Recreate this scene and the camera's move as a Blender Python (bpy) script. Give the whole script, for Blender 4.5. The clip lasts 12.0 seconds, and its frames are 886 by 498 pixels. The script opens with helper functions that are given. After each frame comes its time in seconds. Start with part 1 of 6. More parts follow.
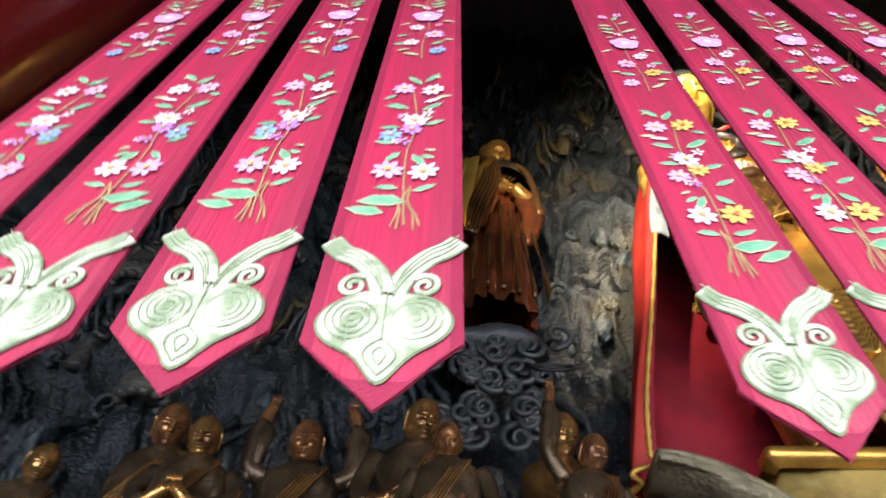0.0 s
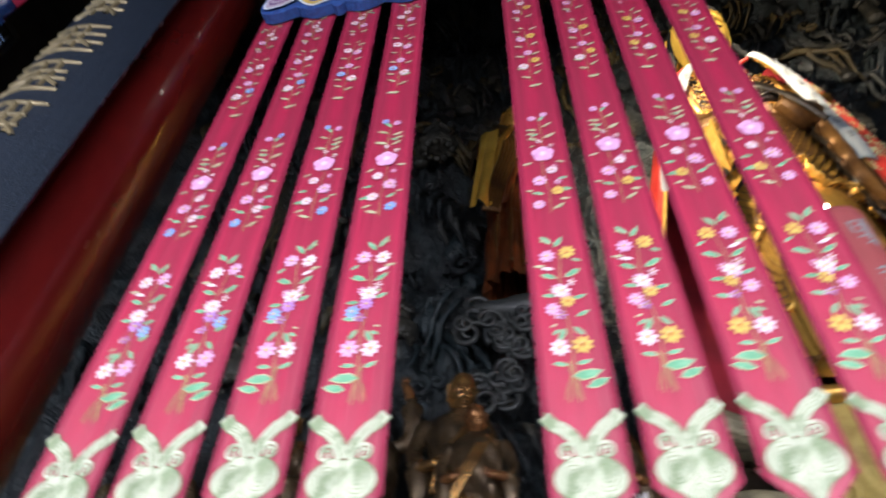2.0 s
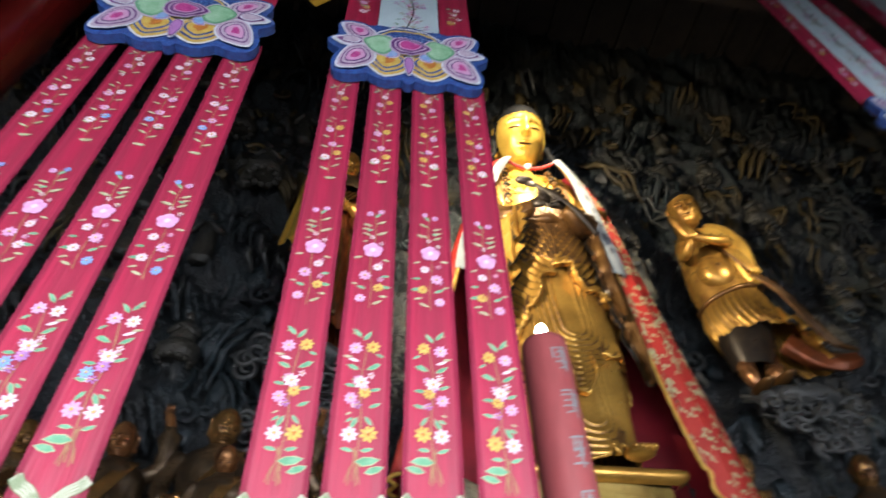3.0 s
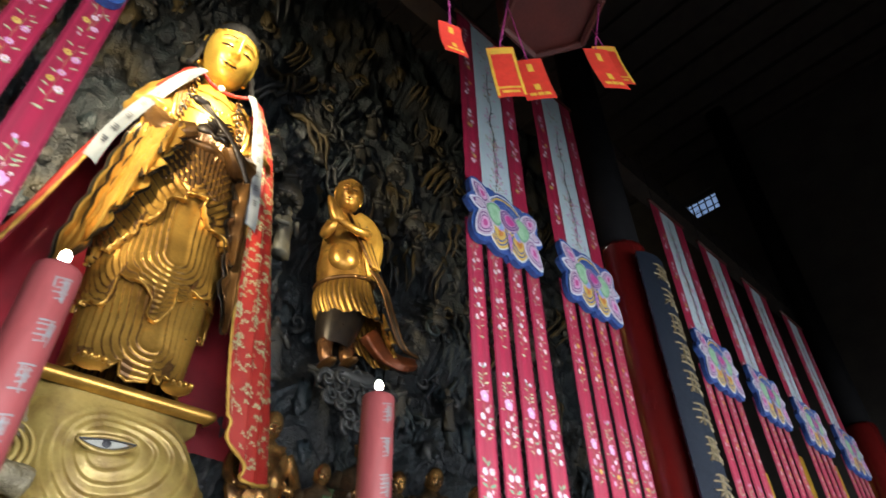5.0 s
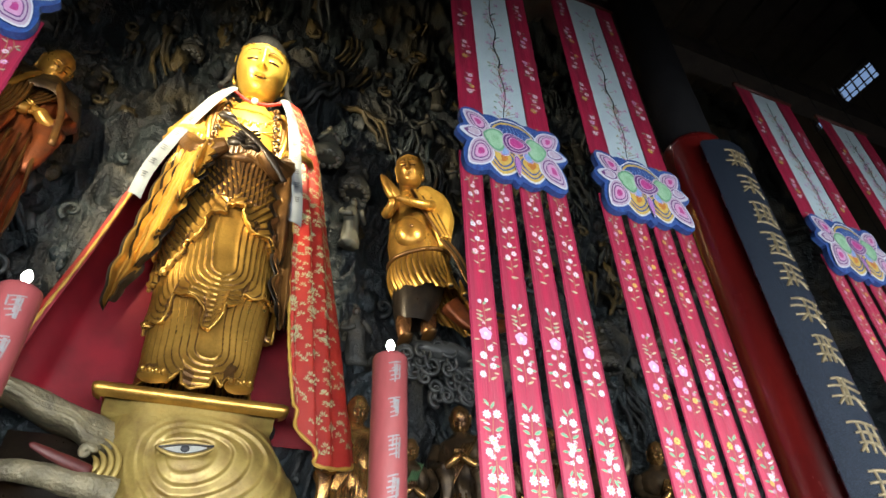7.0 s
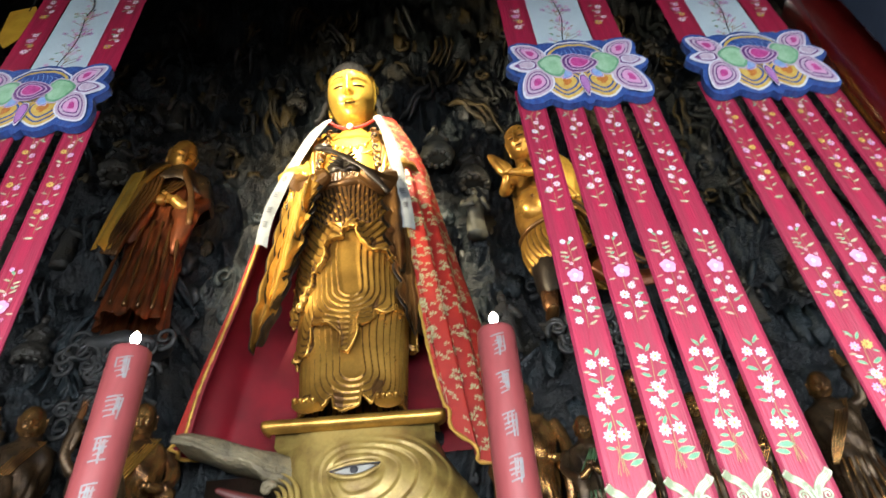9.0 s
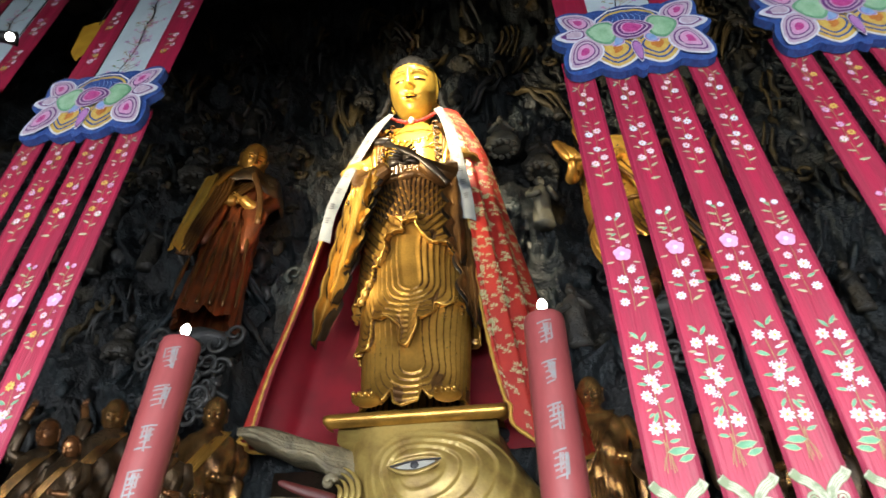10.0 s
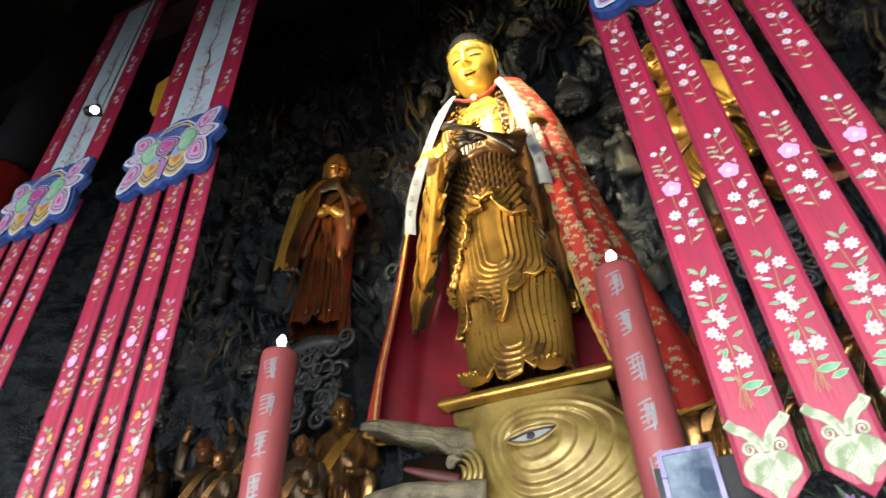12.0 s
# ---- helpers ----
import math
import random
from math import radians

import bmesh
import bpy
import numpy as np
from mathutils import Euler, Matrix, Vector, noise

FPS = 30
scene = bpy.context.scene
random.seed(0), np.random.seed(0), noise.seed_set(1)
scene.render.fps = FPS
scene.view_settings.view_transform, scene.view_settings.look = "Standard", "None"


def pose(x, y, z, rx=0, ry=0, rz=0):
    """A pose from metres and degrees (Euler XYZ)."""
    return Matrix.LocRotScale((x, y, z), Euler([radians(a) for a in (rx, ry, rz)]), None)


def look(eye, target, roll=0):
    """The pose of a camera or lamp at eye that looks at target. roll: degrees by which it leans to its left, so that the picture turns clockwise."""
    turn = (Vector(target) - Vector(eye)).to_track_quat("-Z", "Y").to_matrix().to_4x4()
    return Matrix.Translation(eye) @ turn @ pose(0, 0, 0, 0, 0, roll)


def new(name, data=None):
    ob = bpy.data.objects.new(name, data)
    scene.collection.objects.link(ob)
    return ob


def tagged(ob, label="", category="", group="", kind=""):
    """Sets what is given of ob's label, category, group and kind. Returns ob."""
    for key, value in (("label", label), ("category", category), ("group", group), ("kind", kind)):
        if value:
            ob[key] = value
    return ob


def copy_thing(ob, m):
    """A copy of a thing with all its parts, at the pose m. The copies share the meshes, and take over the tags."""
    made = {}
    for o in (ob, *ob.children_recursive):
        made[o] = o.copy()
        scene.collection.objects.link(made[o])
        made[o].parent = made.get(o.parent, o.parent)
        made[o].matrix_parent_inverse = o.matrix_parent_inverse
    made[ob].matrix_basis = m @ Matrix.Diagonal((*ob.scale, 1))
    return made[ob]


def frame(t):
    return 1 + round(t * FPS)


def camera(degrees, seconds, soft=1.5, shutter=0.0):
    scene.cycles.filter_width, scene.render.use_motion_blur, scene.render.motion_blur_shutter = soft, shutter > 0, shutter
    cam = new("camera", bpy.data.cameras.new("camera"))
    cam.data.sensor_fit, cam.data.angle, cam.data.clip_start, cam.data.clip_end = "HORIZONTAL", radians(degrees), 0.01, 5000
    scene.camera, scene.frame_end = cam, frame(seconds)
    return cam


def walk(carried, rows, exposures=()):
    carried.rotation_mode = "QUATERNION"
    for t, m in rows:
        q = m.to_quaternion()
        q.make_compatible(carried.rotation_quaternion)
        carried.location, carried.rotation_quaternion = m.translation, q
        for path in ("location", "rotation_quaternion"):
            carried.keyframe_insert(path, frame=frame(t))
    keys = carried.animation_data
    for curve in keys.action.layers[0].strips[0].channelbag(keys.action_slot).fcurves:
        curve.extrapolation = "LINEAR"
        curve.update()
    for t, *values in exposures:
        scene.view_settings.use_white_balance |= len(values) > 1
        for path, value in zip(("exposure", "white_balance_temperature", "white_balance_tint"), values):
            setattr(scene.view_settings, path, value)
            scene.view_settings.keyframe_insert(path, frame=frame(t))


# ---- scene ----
cam = camera(71.0, 12.0, shutter=0.5)
PATH = [
    (0, (-2.201, -0.758, 1.815), (-2.26, 0.461, 3.399), 2.4),
    (0.5, (-2.051, -1.016, 1.775), (-2.284, 0.264, 3.294), 0.8),
    (1, (-2.064, -1.304, 1.752), (-2.431, -0.035, 3.254), -1.9),
    (1.5, (-2.038, -1.536, 1.746), (-2.408, -0.191, 3.179), -0.9),
    (2, (-1.705, -1.744, 1.744), (-1.99, -0.343, 3.142), 1.9),
    (2.2, (-1.572, -1.842, 1.749), (-1.75, -0.402, 3.125), 3.1),
    (2.5, (-1.412, -1.978, 1.74), (-1.428, -0.557, 3.147), 1.5),
    (3, (-1.369, -2.239, 1.706), (-1.115, -0.883, 3.154), -2.3),
    (3.5, (-1.335, -2.499, 1.691), (-0.793, -1.18, 3.094), -1.2),
    (3.7, (-1.271, -2.587, 1.692), (-0.59, -1.322, 3.084), -1.9),
    (5.3, (-0.379, -3.331, 1.659), (0.733, -2.224, 2.899), -1.8),
    (5.5, (-0.205, -3.37, 1.654), (0.889, -2.249, 2.897), -4.1),
    (6, (0.228, -3.538, 1.621), (1.147, -2.291, 2.887), -6.8),
    (6.5, (0.629, -3.611, 1.602), (1.386, -2.239, 2.845), -5.4),
    (7, (1.041, -3.575, 1.619), (1.687, -2.139, 2.852), -2.4),
    (7.2, (1.16, -3.545, 1.609), (1.785, -2.1, 2.841), -2.4),
    (8.8, (1.911, -3.208, 1.655), (2.026, -1.68, 2.94), -6.2),
    (9, (2.021, -3.209, 1.643), (2.076, -1.661, 2.908), -5.2),
    (9.5, (2.227, -3.119, 1.652), (2.145, -1.552, 2.893), -2.7),
    (10, (2.343, -2.942, 1.676), (2.117, -1.419, 2.953), -0.2),
    (10.5, (2.454, -2.872, 1.679), (2.144, -1.372, 2.965), -1.6),
    (11, (2.596, -2.819, 1.669), (2.198, -1.336, 2.951), -2.4),
    (11.5, (2.715, -2.819, 1.657), (2.228, -1.347, 2.921), -2.8),
    (12, (2.749, -2.829, 1.646), (2.149, -1.371, 2.877), -2.6),
]
walk(cam, [(t, look(eye, target, roll)) for t, eye, target, roll in PATH],
     [(0.0, 0.26, 6150, 15), (0.5, 0.0, 6150, 15), (2.0, -0.08, 6150, 16), (3.2, 0.0, 6250, 13), (5.5, 0.06, 6450, 10), (6.0, 0.04, 6450, 9), (6.5, 0.04, 6450, 9), (7.0, 0.26, 6450, 8), (9.0, 0.28, 6400, 11), (9.6, 0.09, 6450, 11), (12.0, 0.06, 6500, 11)])

# ---- light ----
world = bpy.data.worlds.new("world")
scene.world = world
world.use_nodes = True
wn = world.node_tree
sky = wn.nodes.new("ShaderNodeTexSky")
sky.sky_type, sky.sun_disc = "NISHITA", False
sky.sun_elevation, sky.sun_rotation = radians(48), radians(160)
wn.nodes["Background"].inputs[1].default_value = 0.12
wn.links.new(sky.outputs[0], wn.nodes["Background"].inputs[0])


def lamp(name, kind, m, energy, colour, **extra):
    data = bpy.data.lights.new(name, kind)
    data.energy, data.color = energy, colour
    ob = new(name, data)
    ob.matrix_world = m
    for key, value in extra.items():
        if key == "size":
            data.size = value
        elif key == "size_y":
            data.shape, data.size_y = "RECTANGLE", value
        elif key == "cone":
            data.spot_size, data.spot_blend = radians(value), (1.0 if value > 80 else 0.7)
        elif key == "radius":
            data.shadow_soft_size = value
        elif key == "spread":
            data.spread = radians(value)
    return ob


sun = bpy.data.lights.new("sun", "SUN")
sun.energy, sun.angle, sun.color = 3.0, radians(0.5), (1.0, 0.95, 0.88)
new("sun", sun).matrix_world = look((0, -30, 33), (5, 0, 0))
# daylight that comes in by the open front doors, behind the visitor
lamp("door_daylight", "AREA", look((2.5, -7.85, 2.0), (2.5, 0, 0.9)), 2520, (0.92, 0.965, 1.0), size=27.0, size_y=3.2, spread=106)
# warm spot lamps on the main statue and the two attendants
lamp("spot_crown", "SPOT", look((1.02, -0.45, 12.2), (0.98, 3.0, 8.9)), 6500, (1.0, 0.86, 0.58), cone=37, radius=0.05)
lamp("spot_west", "SPOT", look((-2.00, 0.10, 6.95), (0.80, 3.1, 8.4)), 2700, (1.0, 0.86, 0.58), cone=84, radius=0.06)
lamp("spot_east", "SPOT", look((5.2, 0.55, 7.95), (4.0, 3.5, 8.2)), 700, (1.0, 0.86, 0.55), cone=40, radius=0.06)


# ---- materials ----
def mat(name, base, rough=0.6, metal=0.0, second=None, scale=6.0, amount=1.0, bump=0.0, bump_scale=40.0, detail=6.0,
        lo=0.35, hi=0.7, spec=0.5, random_tone=0.0, stretch=(1, 1, 1), sheen=0.0, coat=0.0, rough_var=0.12):
    m = bpy.data.materials.new(name)
    m.use_nodes = True
    t = m.node_tree
    b = t.nodes["Principled BSDF"]
    b.inputs["Roughness"].default_value, b.inputs["Metallic"].default_value = rough, metal
    b.inputs["Specular IOR Level"].default_value = spec
    b.inputs["Sheen Weight"].default_value = sheen
    b.inputs["Coat Weight"].default_value = coat
    co = t.nodes.new("ShaderNodeTexCoord")
    mp = t.nodes.new("ShaderNodeMapping")
    mp.inputs["Scale"].default_value = stretch
    t.links.new(co.outputs["Object"], mp.inputs["Vector"])
    n = t.nodes.new("ShaderNodeTexNoise")
    n.inputs["Scale"].default_value, n.inputs["Detail"].default_value = scale, detail
    t.links.new(mp.outputs[0], n.inputs["Vector"])
    r = t.nodes.new("ShaderNodeValToRGB")
    r.color_ramp.elements[0].position, r.color_ramp.elements[1].position = lo, hi
    r.color_ramp.elements[0].color = (*base, 1)
    s = second or [c * 0.72 for c in base]
    r.color_ramp.elements[1].color = (*[base[i] + (s[i] - base[i]) * amount for i in range(3)], 1)
    t.links.new(n.outputs["Fac"], r.inputs[0])
    out = r.outputs[0]
    fine = t.nodes.new("ShaderNodeTexNoise")
    fine.inputs["Scale"].default_value, fine.inputs["Detail"].default_value = bump_scale, 4
    t.links.new(mp.outputs[0], fine.inputs["Vector"])
    h = t.nodes.new("ShaderNodeHueSaturation")
    k = t.nodes.new("ShaderNodeMapRange")
    k.inputs["To Min"].default_value, k.inputs["To Max"].default_value = 0.78, 1.18
    t.links.new(fine.outputs["Fac"], k.inputs[0])
    t.links.new(k.outputs[0], h.inputs["Value"])
    t.links.new(out, h.inputs["Color"])
    out = h.outputs[0]
    if random_tone:
        info, g, h2 = t.nodes.new("ShaderNodeObjectInfo"), t.nodes.new("ShaderNodeMapRange"), t.nodes.new("ShaderNodeHueSaturation")
        g.inputs["To Min"].default_value, g.inputs["To Max"].default_value = 1 - random_tone, 1 + random_tone
        t.links.new(info.outputs["Random"], g.inputs[0])
        t.links.new(g.outputs[0], h2.inputs["Value"])
        t.links.new(out, h2.inputs["Color"])
        out = h2.outputs[0]
    t.links.new(out, b.inputs["Base Color"])
    q = t.nodes.new("ShaderNodeMapRange")
    q.inputs["To Min"].default_value, q.inputs["To Max"].default_value = max(0.03, rough - rough_var), min(1, rough + rough_var)
    t.links.new(n.outputs["Fac"], q.inputs[0])
    t.links.new(q.outputs[0], b.inputs["Roughness"])
    if bump:
        bp = t.nodes.new("ShaderNodeBump")
        bp.inputs["Strength"].default_value, bp.inputs["Distance"].default_value = bump, (0.08 if bump >= 0.5 and bump_scale < 40 else 0.02)
        t.links.new(fine.outputs["Fac"], bp.inputs["Height"])
        t.links.new(bp.outputs[0], b.inputs["Normal"])
    return m


def glow(name, colour, strength):
    m = bpy.data.materials.new(name)
    m.use_nodes = True
    b = m.node_tree.nodes["Principled BSDF"]
    b.inputs["Base Color"].default_value = (*colour, 1)
    b.inputs["Emission Color"].default_value = (*colour, 1)
    b.inputs["Emission Strength"].default_value = strength
    return m


# stretched dark streaks put the shading of long wrinkles into the colour
SILK = mat("crimson_silk", (0.31, 0.009, 0.044), 0.50, second=(0.18, 0.006, 0.028), scale=13, bump=0.5, bump_scale=70, stretch=(1, 1, 0.05), spec=0.75)
SEAM = mat("crimson_hem", (0.21, 0.008, 0.036), 0.6, bump=0.25, bump_scale=260, spec=0.3)
# sage blotches paint the uneven sheen of threads laid in different directions
CREAM = mat("cream_thread", (0.43, 0.44, 0.34), 0.42, second=(0.20, 0.25, 0.15), lo=0.50, hi=0.60, scale=13, bump=0.5, bump_scale=300)
SAGE = mat("sage_thread", (0.20, 0.25, 0.14), 0.45, second=(0.17, 0.23, 0.12), scale=20, bump=0.5, bump_scale=300)
SAGEDEEP = mat("dark_green_outline_thread", (0.10, 0.14, 0.07), 0.5, second=(0.16, 0.19, 0.09), scale=20, bump=0.4, bump_scale=300)
T_WHITE = mat("white_thread", (0.592, 0.503, 0.548), 0.5, second=(0.592, 0.407, 0.503), scale=30, bump=0.4, bump_scale=300)
T_PINK = mat("pink_thread", (0.56, 0.33, 0.50), 0.5, second=(0.50, 0.22, 0.42), scale=30, bump=0.4, bump_scale=300)
T_VIOLET = mat("violet_thread", (0.311, 0.133, 0.370), 0.5, second=(0.407, 0.185, 0.444), scale=30, bump=0.4, bump_scale=300)
T_MAGENTA = mat("magenta_thread", (0.459, 0.052, 0.237), 0.5, second=(0.333, 0.030, 0.185), scale=30, bump=0.4, bump_scale=300)
T_YELLOW = mat("yellow_thread", (0.533, 0.385, 0.089), 0.5, second=(0.459, 0.281, 0.059), scale=30, bump=0.4, bump_scale=300)
T_BLUE = mat("blue_thread", (0.118, 0.252, 0.533), 0.5, second=(0.259, 0.370, 0.592), scale=30, bump=0.4, bump_scale=300)
T_LINE = mat("bluish_white_thread", (0.56, 0.60, 0.66), 0.5, second=(0.48, 0.50, 0.60), scale=30, bump=0.4, bump_scale=300)
T_GREEN = mat("green_thread", (0.08, 0.25, 0.14), 0.5, second=(0.15, 0.34, 0.21), scale=30, bump=0.4, bump_scale=300)
T_OLIVE = mat("olive_thread", (0.266, 0.281, 0.148), 0.5, second=(0.407, 0.407, 0.266), scale=30, bump=0.4, bump_scale=300)
T_BROWN = mat("brown_thread", (0.222, 0.126, 0.059), 0.5, second=(0.333, 0.207, 0.089), scale=30, bump=0.4, bump_scale=300)
T_NAVY = mat("navy_thread", (0.022, 0.080, 0.29), 0.55, second=(0.02, 0.04, 0.18), scale=30, bump=0.4, bump_scale=300)
T_PURPLE = mat("purple_thread", (0.13, 0.035, 0.17), 0.5, second=(0.10, 0.02, 0.15), scale=30, bump=0.4, bump_scale=300)
T_MINT = mat("mint_thread", (0.33, 0.52, 0.36), 0.5, second=(0.16, 0.36, 0.20), scale=9, bump=0.4, bump_scale=300)
T_DUSTY = mat("dusty_lilac_thread", (0.46, 0.38, 0.47), 0.5, second=(0.38, 0.30, 0.40), scale=30, bump=0.4, bump_scale=300)
T_ORANGE = mat("orange_thread", (0.459, 0.163, 0.030), 0.5, scale=30, bump=0.4, bump_scale=300)
PANEL = mat("pale_blue_satin", (0.407, 0.503, 0.548), 0.45, second=(0.355, 0.444, 0.503), scale=2, bump=0.15, bump_scale=200)
INK = mat("black_ink", (0.03, 0.03, 0.035), 0.6)
GOLD = mat("gilded_wood", (0.62, 0.345, 0.070), 0.32, 0.75, second=(0.14, 0.062, 0.012), scale=2.2, lo=0.40, hi=0.78, bump=0.18, bump_scale=30)
# brighter copy of the gilding, for cloth that the spot lamps strike
GOLDLIT = mat("lit_side_gilding", (0.78, 0.48, 0.10), 0.34, 0.65, second=(0.50, 0.27, 0.05), scale=3, bump=0.12, bump_scale=30)
GOLDFACE = mat("burnished_gold", (0.84, 0.56, 0.10), 0.32, 0.55, second=(0.66, 0.38, 0.06), scale=3, bump=0.08, bump_scale=40, rough_var=0.06)
# dark gilding of its own, and the painted shade in folds and hems
GOLDDARK = mat("dark_gilding_and_fold_shade", (0.17, 0.082, 0.024), 0.34, 0.6, second=(0.055, 0.026, 0.012), scale=3.2, lo=0.35, hi=0.72, bump=0.25, bump_scale=30)
MONKROBE = mat("smoky_red_brown_gilding", (0.21, 0.055, 0.018), 0.34, 0.5, second=(0.075, 0.026, 0.012), scale=4, lo=0.38, hi=0.7, bump=0.25, bump_scale=30)
ATTGOLD = mat("worn_gold_skin", (0.50, 0.27, 0.055), 0.30, 0.65, second=(0.20, 0.09, 0.022), scale=5, lo=0.4, hi=0.7, bump=0.12, bump_scale=40)
DULLGOLD = mat("dull_gold_paint", (0.36, 0.26, 0.075), 0.38, 0.30, second=(0.20, 0.125, 0.035), scale=4.5, lo=0.42, hi=0.68, bump=0.2, bump_scale=24)
BRONZE = mat("aged_bronze_gilding", (0.50, 0.27, 0.085), 0.20, 0.78, second=(0.12, 0.060, 0.030), scale=5.5, lo=0.36, hi=0.66, bump=0.25, bump_scale=50, random_tone=0.15)
ROBEGREY = mat("dusty_robe_gilding", (0.13, 0.085, 0.045), 0.30, 0.6, second=(0.030, 0.021, 0.014), scale=6, bump=0.3, bump_scale=50, random_tone=0.2)
COPPER = mat("copper_skin", (0.44, 0.20, 0.075), 0.24, 0.7, second=(0.10, 0.038, 0.020), scale=7, bump=0.2, bump_scale=50)
HAIR = mat("black_lacquer_hair", (0.006, 0.006, 0.007), 0.8, spec=0.12, bump=0.3, bump_scale=60)
LIPS = mat("painted_line", (0.022, 0.009, 0.006), 0.8, spec=0.1)
# dark hands and sceptre; also stands in for shade in hollows and behind cloth
DARKHAND = mat("dark_gilding_and_shade", (0.045, 0.032, 0.022), 0.32, 0.5, second=(0.02, 0.016, 0.013), scale=8, bump=0.2)
CRIMSON = mat("crimson_lining", (0.22, 0.009, 0.018), 0.55, second=(0.12, 0.005, 0.010), scale=2, bump=0.2, bump_scale=120, spec=0.3)
BROCADE = mat("orange_red_brocade", (0.36, 0.026, 0.016), 0.5, second=(0.27, 0.014, 0.012), scale=4, bump=0.3, bump_scale=160, spec=0.35)
SPRIG = mat("silver_green_thread", (0.44, 0.40, 0.20), 0.45, 0.2, second=(0.34, 0.36, 0.22), scale=40)
PIPING = mat("gold_piping", (0.62, 0.36, 0.07), 0.4, 0.5, bump=0.6, bump_scale=60)
RIBBON = mat("white_satin", (0.185, 0.20, 0.215), 0.55, second=(0.15, 0.165, 0.18), scale=5, bump=0.15, bump_scale=120)
RIBINK = mat("faded_grey_ink", (0.06, 0.065, 0.08), 0.6)
STONE = mat("smoke_darkened_rock", (0.010, 0.013, 0.016), 0.5, second=(0.052, 0.043, 0.025), scale=0.8, lo=0.40, hi=0.70, bump=0.8, bump_scale=22, detail=9)
ramp = [n for n in STONE.node_tree.nodes if n.bl_idname == "ShaderNodeValToRGB"][0].color_ramp
for where, tone in ((0.47, (0.020, 0.028, 0.032, 1)), (0.54, (0.010, 0.012, 0.014, 1)), (0.61, (0.026, 0.028, 0.028, 1))):
    ramp.elements.new(where).color = tone
OCHRE = mat("smoked_ochre_clay", (0.085, 0.060, 0.022), 0.5, second=(0.020, 0.018, 0.012), scale=2.2, lo=0.38, hi=0.66, bump=0.5, bump_scale=24)
BLUECLAY = mat("smoked_blue_green_clay", (0.020, 0.031, 0.037), 0.42, second=(0.012, 0.018, 0.020), scale=2.4, lo=0.38, hi=0.66, bump=0.5, bump_scale=24)
PALEFIG = mat("pale_dusty_clay", (0.13, 0.125, 0.095), 0.5, second=(0.055, 0.055, 0.045), scale=5, bump=0.4, bump_scale=20)
STONEFIG = mat("sooty_painted_clay", (0.056, 0.050, 0.038), 0.5, second=(0.022, 0.024, 0.025), scale=3.4, bump=0.5, bump_scale=16, random_tone=0.45)
CLOUD = mat("grey_clay_relief", (0.046, 0.047, 0.045), 0.45, second=(0.020, 0.023, 0.025), scale=5, bump=0.4, bump_scale=30)
REDWOOD = mat("red_lacquered_column", (0.110, 0.007, 0.006), 0.24, second=(0.070, 0.004, 0.004), scale=2.2, bump=0.06, bump_scale=18, stretch=(1, 1, 0.3), coat=0.3)
BLACKWOOD = mat("black_lacquer_board", (0.005, 0.008, 0.015), 0.6, second=(0.012, 0.018, 0.030), spec=0.16, scale=90, lo=0.45, hi=0.6, bump=0.5, bump_scale=140)
# bluish reflection along the black board's side edges, painted as their colour
EDGEGLINT = mat("lacquer_edge_reflection", (0.035, 0.05, 0.085), 0.25)
LETTER = mat("gilt_carved_strokes", (0.20, 0.155, 0.085), 0.45, 0.35, second=(0.10, 0.08, 0.045), scale=20, bump=0.3)
DARKWOOD = mat("dark_roof_timber", (0.030, 0.022, 0.017), 0.6, second=(0.016, 0.012, 0.010), scale=3, bump=0.4, bump_scale=20)
BLACKTIMBER = mat("black_timber", (0.006, 0.006, 0.007), 0.8, spec=0.1, scale=3, bump=0.2, bump_scale=20)
DARKRED = mat("dark_red_timber", (0.075, 0.014, 0.010), 0.5, second=(0.05, 0.010, 0.008), scale=3, bump=0.2)
WALLDARK = mat("sooty_plaster", (0.050, 0.044, 0.038), 0.8, second=(0.034, 0.030, 0.027), scale=1.2, bump=0.3, bump_scale=14)
FLOORTILE = mat("grey_floor_stone", (0.16, 0.15, 0.14), 0.4, second=(0.11, 0.105, 0.10), scale=2.5, bump=0.2, bump_scale=30, random_tone=0.12)
WAX = mat("rose_red_wax", (0.25, 0.058, 0.060), 0.42, second=(0.23, 0.045, 0.048), scale=3, bump=0.08, bump_scale=20, stretch=(1, 1, 0.3))
WAXINK = mat("silvery_candle_lettering", (0.21, 0.23, 0.24), 0.45, 0.2, second=(0.24, 0.16, 0.16), scale=22)
BULB = glow("led_flame", (1.0, 0.93, 0.84), 60.0)
SPOTGLOW = glow("spot_lamp_lens", (1.0, 0.94, 0.82), 40.0)
IRON = mat("black_iron", (0.02, 0.02, 0.022), 0.5, 0.6)
PAPER = mat("red_paper", (0.66, 0.045, 0.025), 0.6, second=(0.58, 0.035, 0.02), scale=8)
PAPERGOLD = mat("yellow_print", (0.82, 0.50, 0.06), 0.55, scale=9)
LILYWHITE = mat("white_lily_petal", (0.72, 0.68, 0.66), 0.5, second=(0.62, 0.52, 0.56), scale=10)
LILAC = mat("lilac_petal", (0.36, 0.20, 0.46), 0.55, second=(0.50, 0.34, 0.58), scale=12)
LEAF = mat("green_leaf", (0.055, 0.12, 0.05), 0.45, second=(0.09, 0.17, 0.08), scale=8)
FRAMEMAT = mat("violet_grey_metal_frame", (0.20, 0.19, 0.32), 0.3, 0.5, second=(0.16, 0.15, 0.25), scale=9)
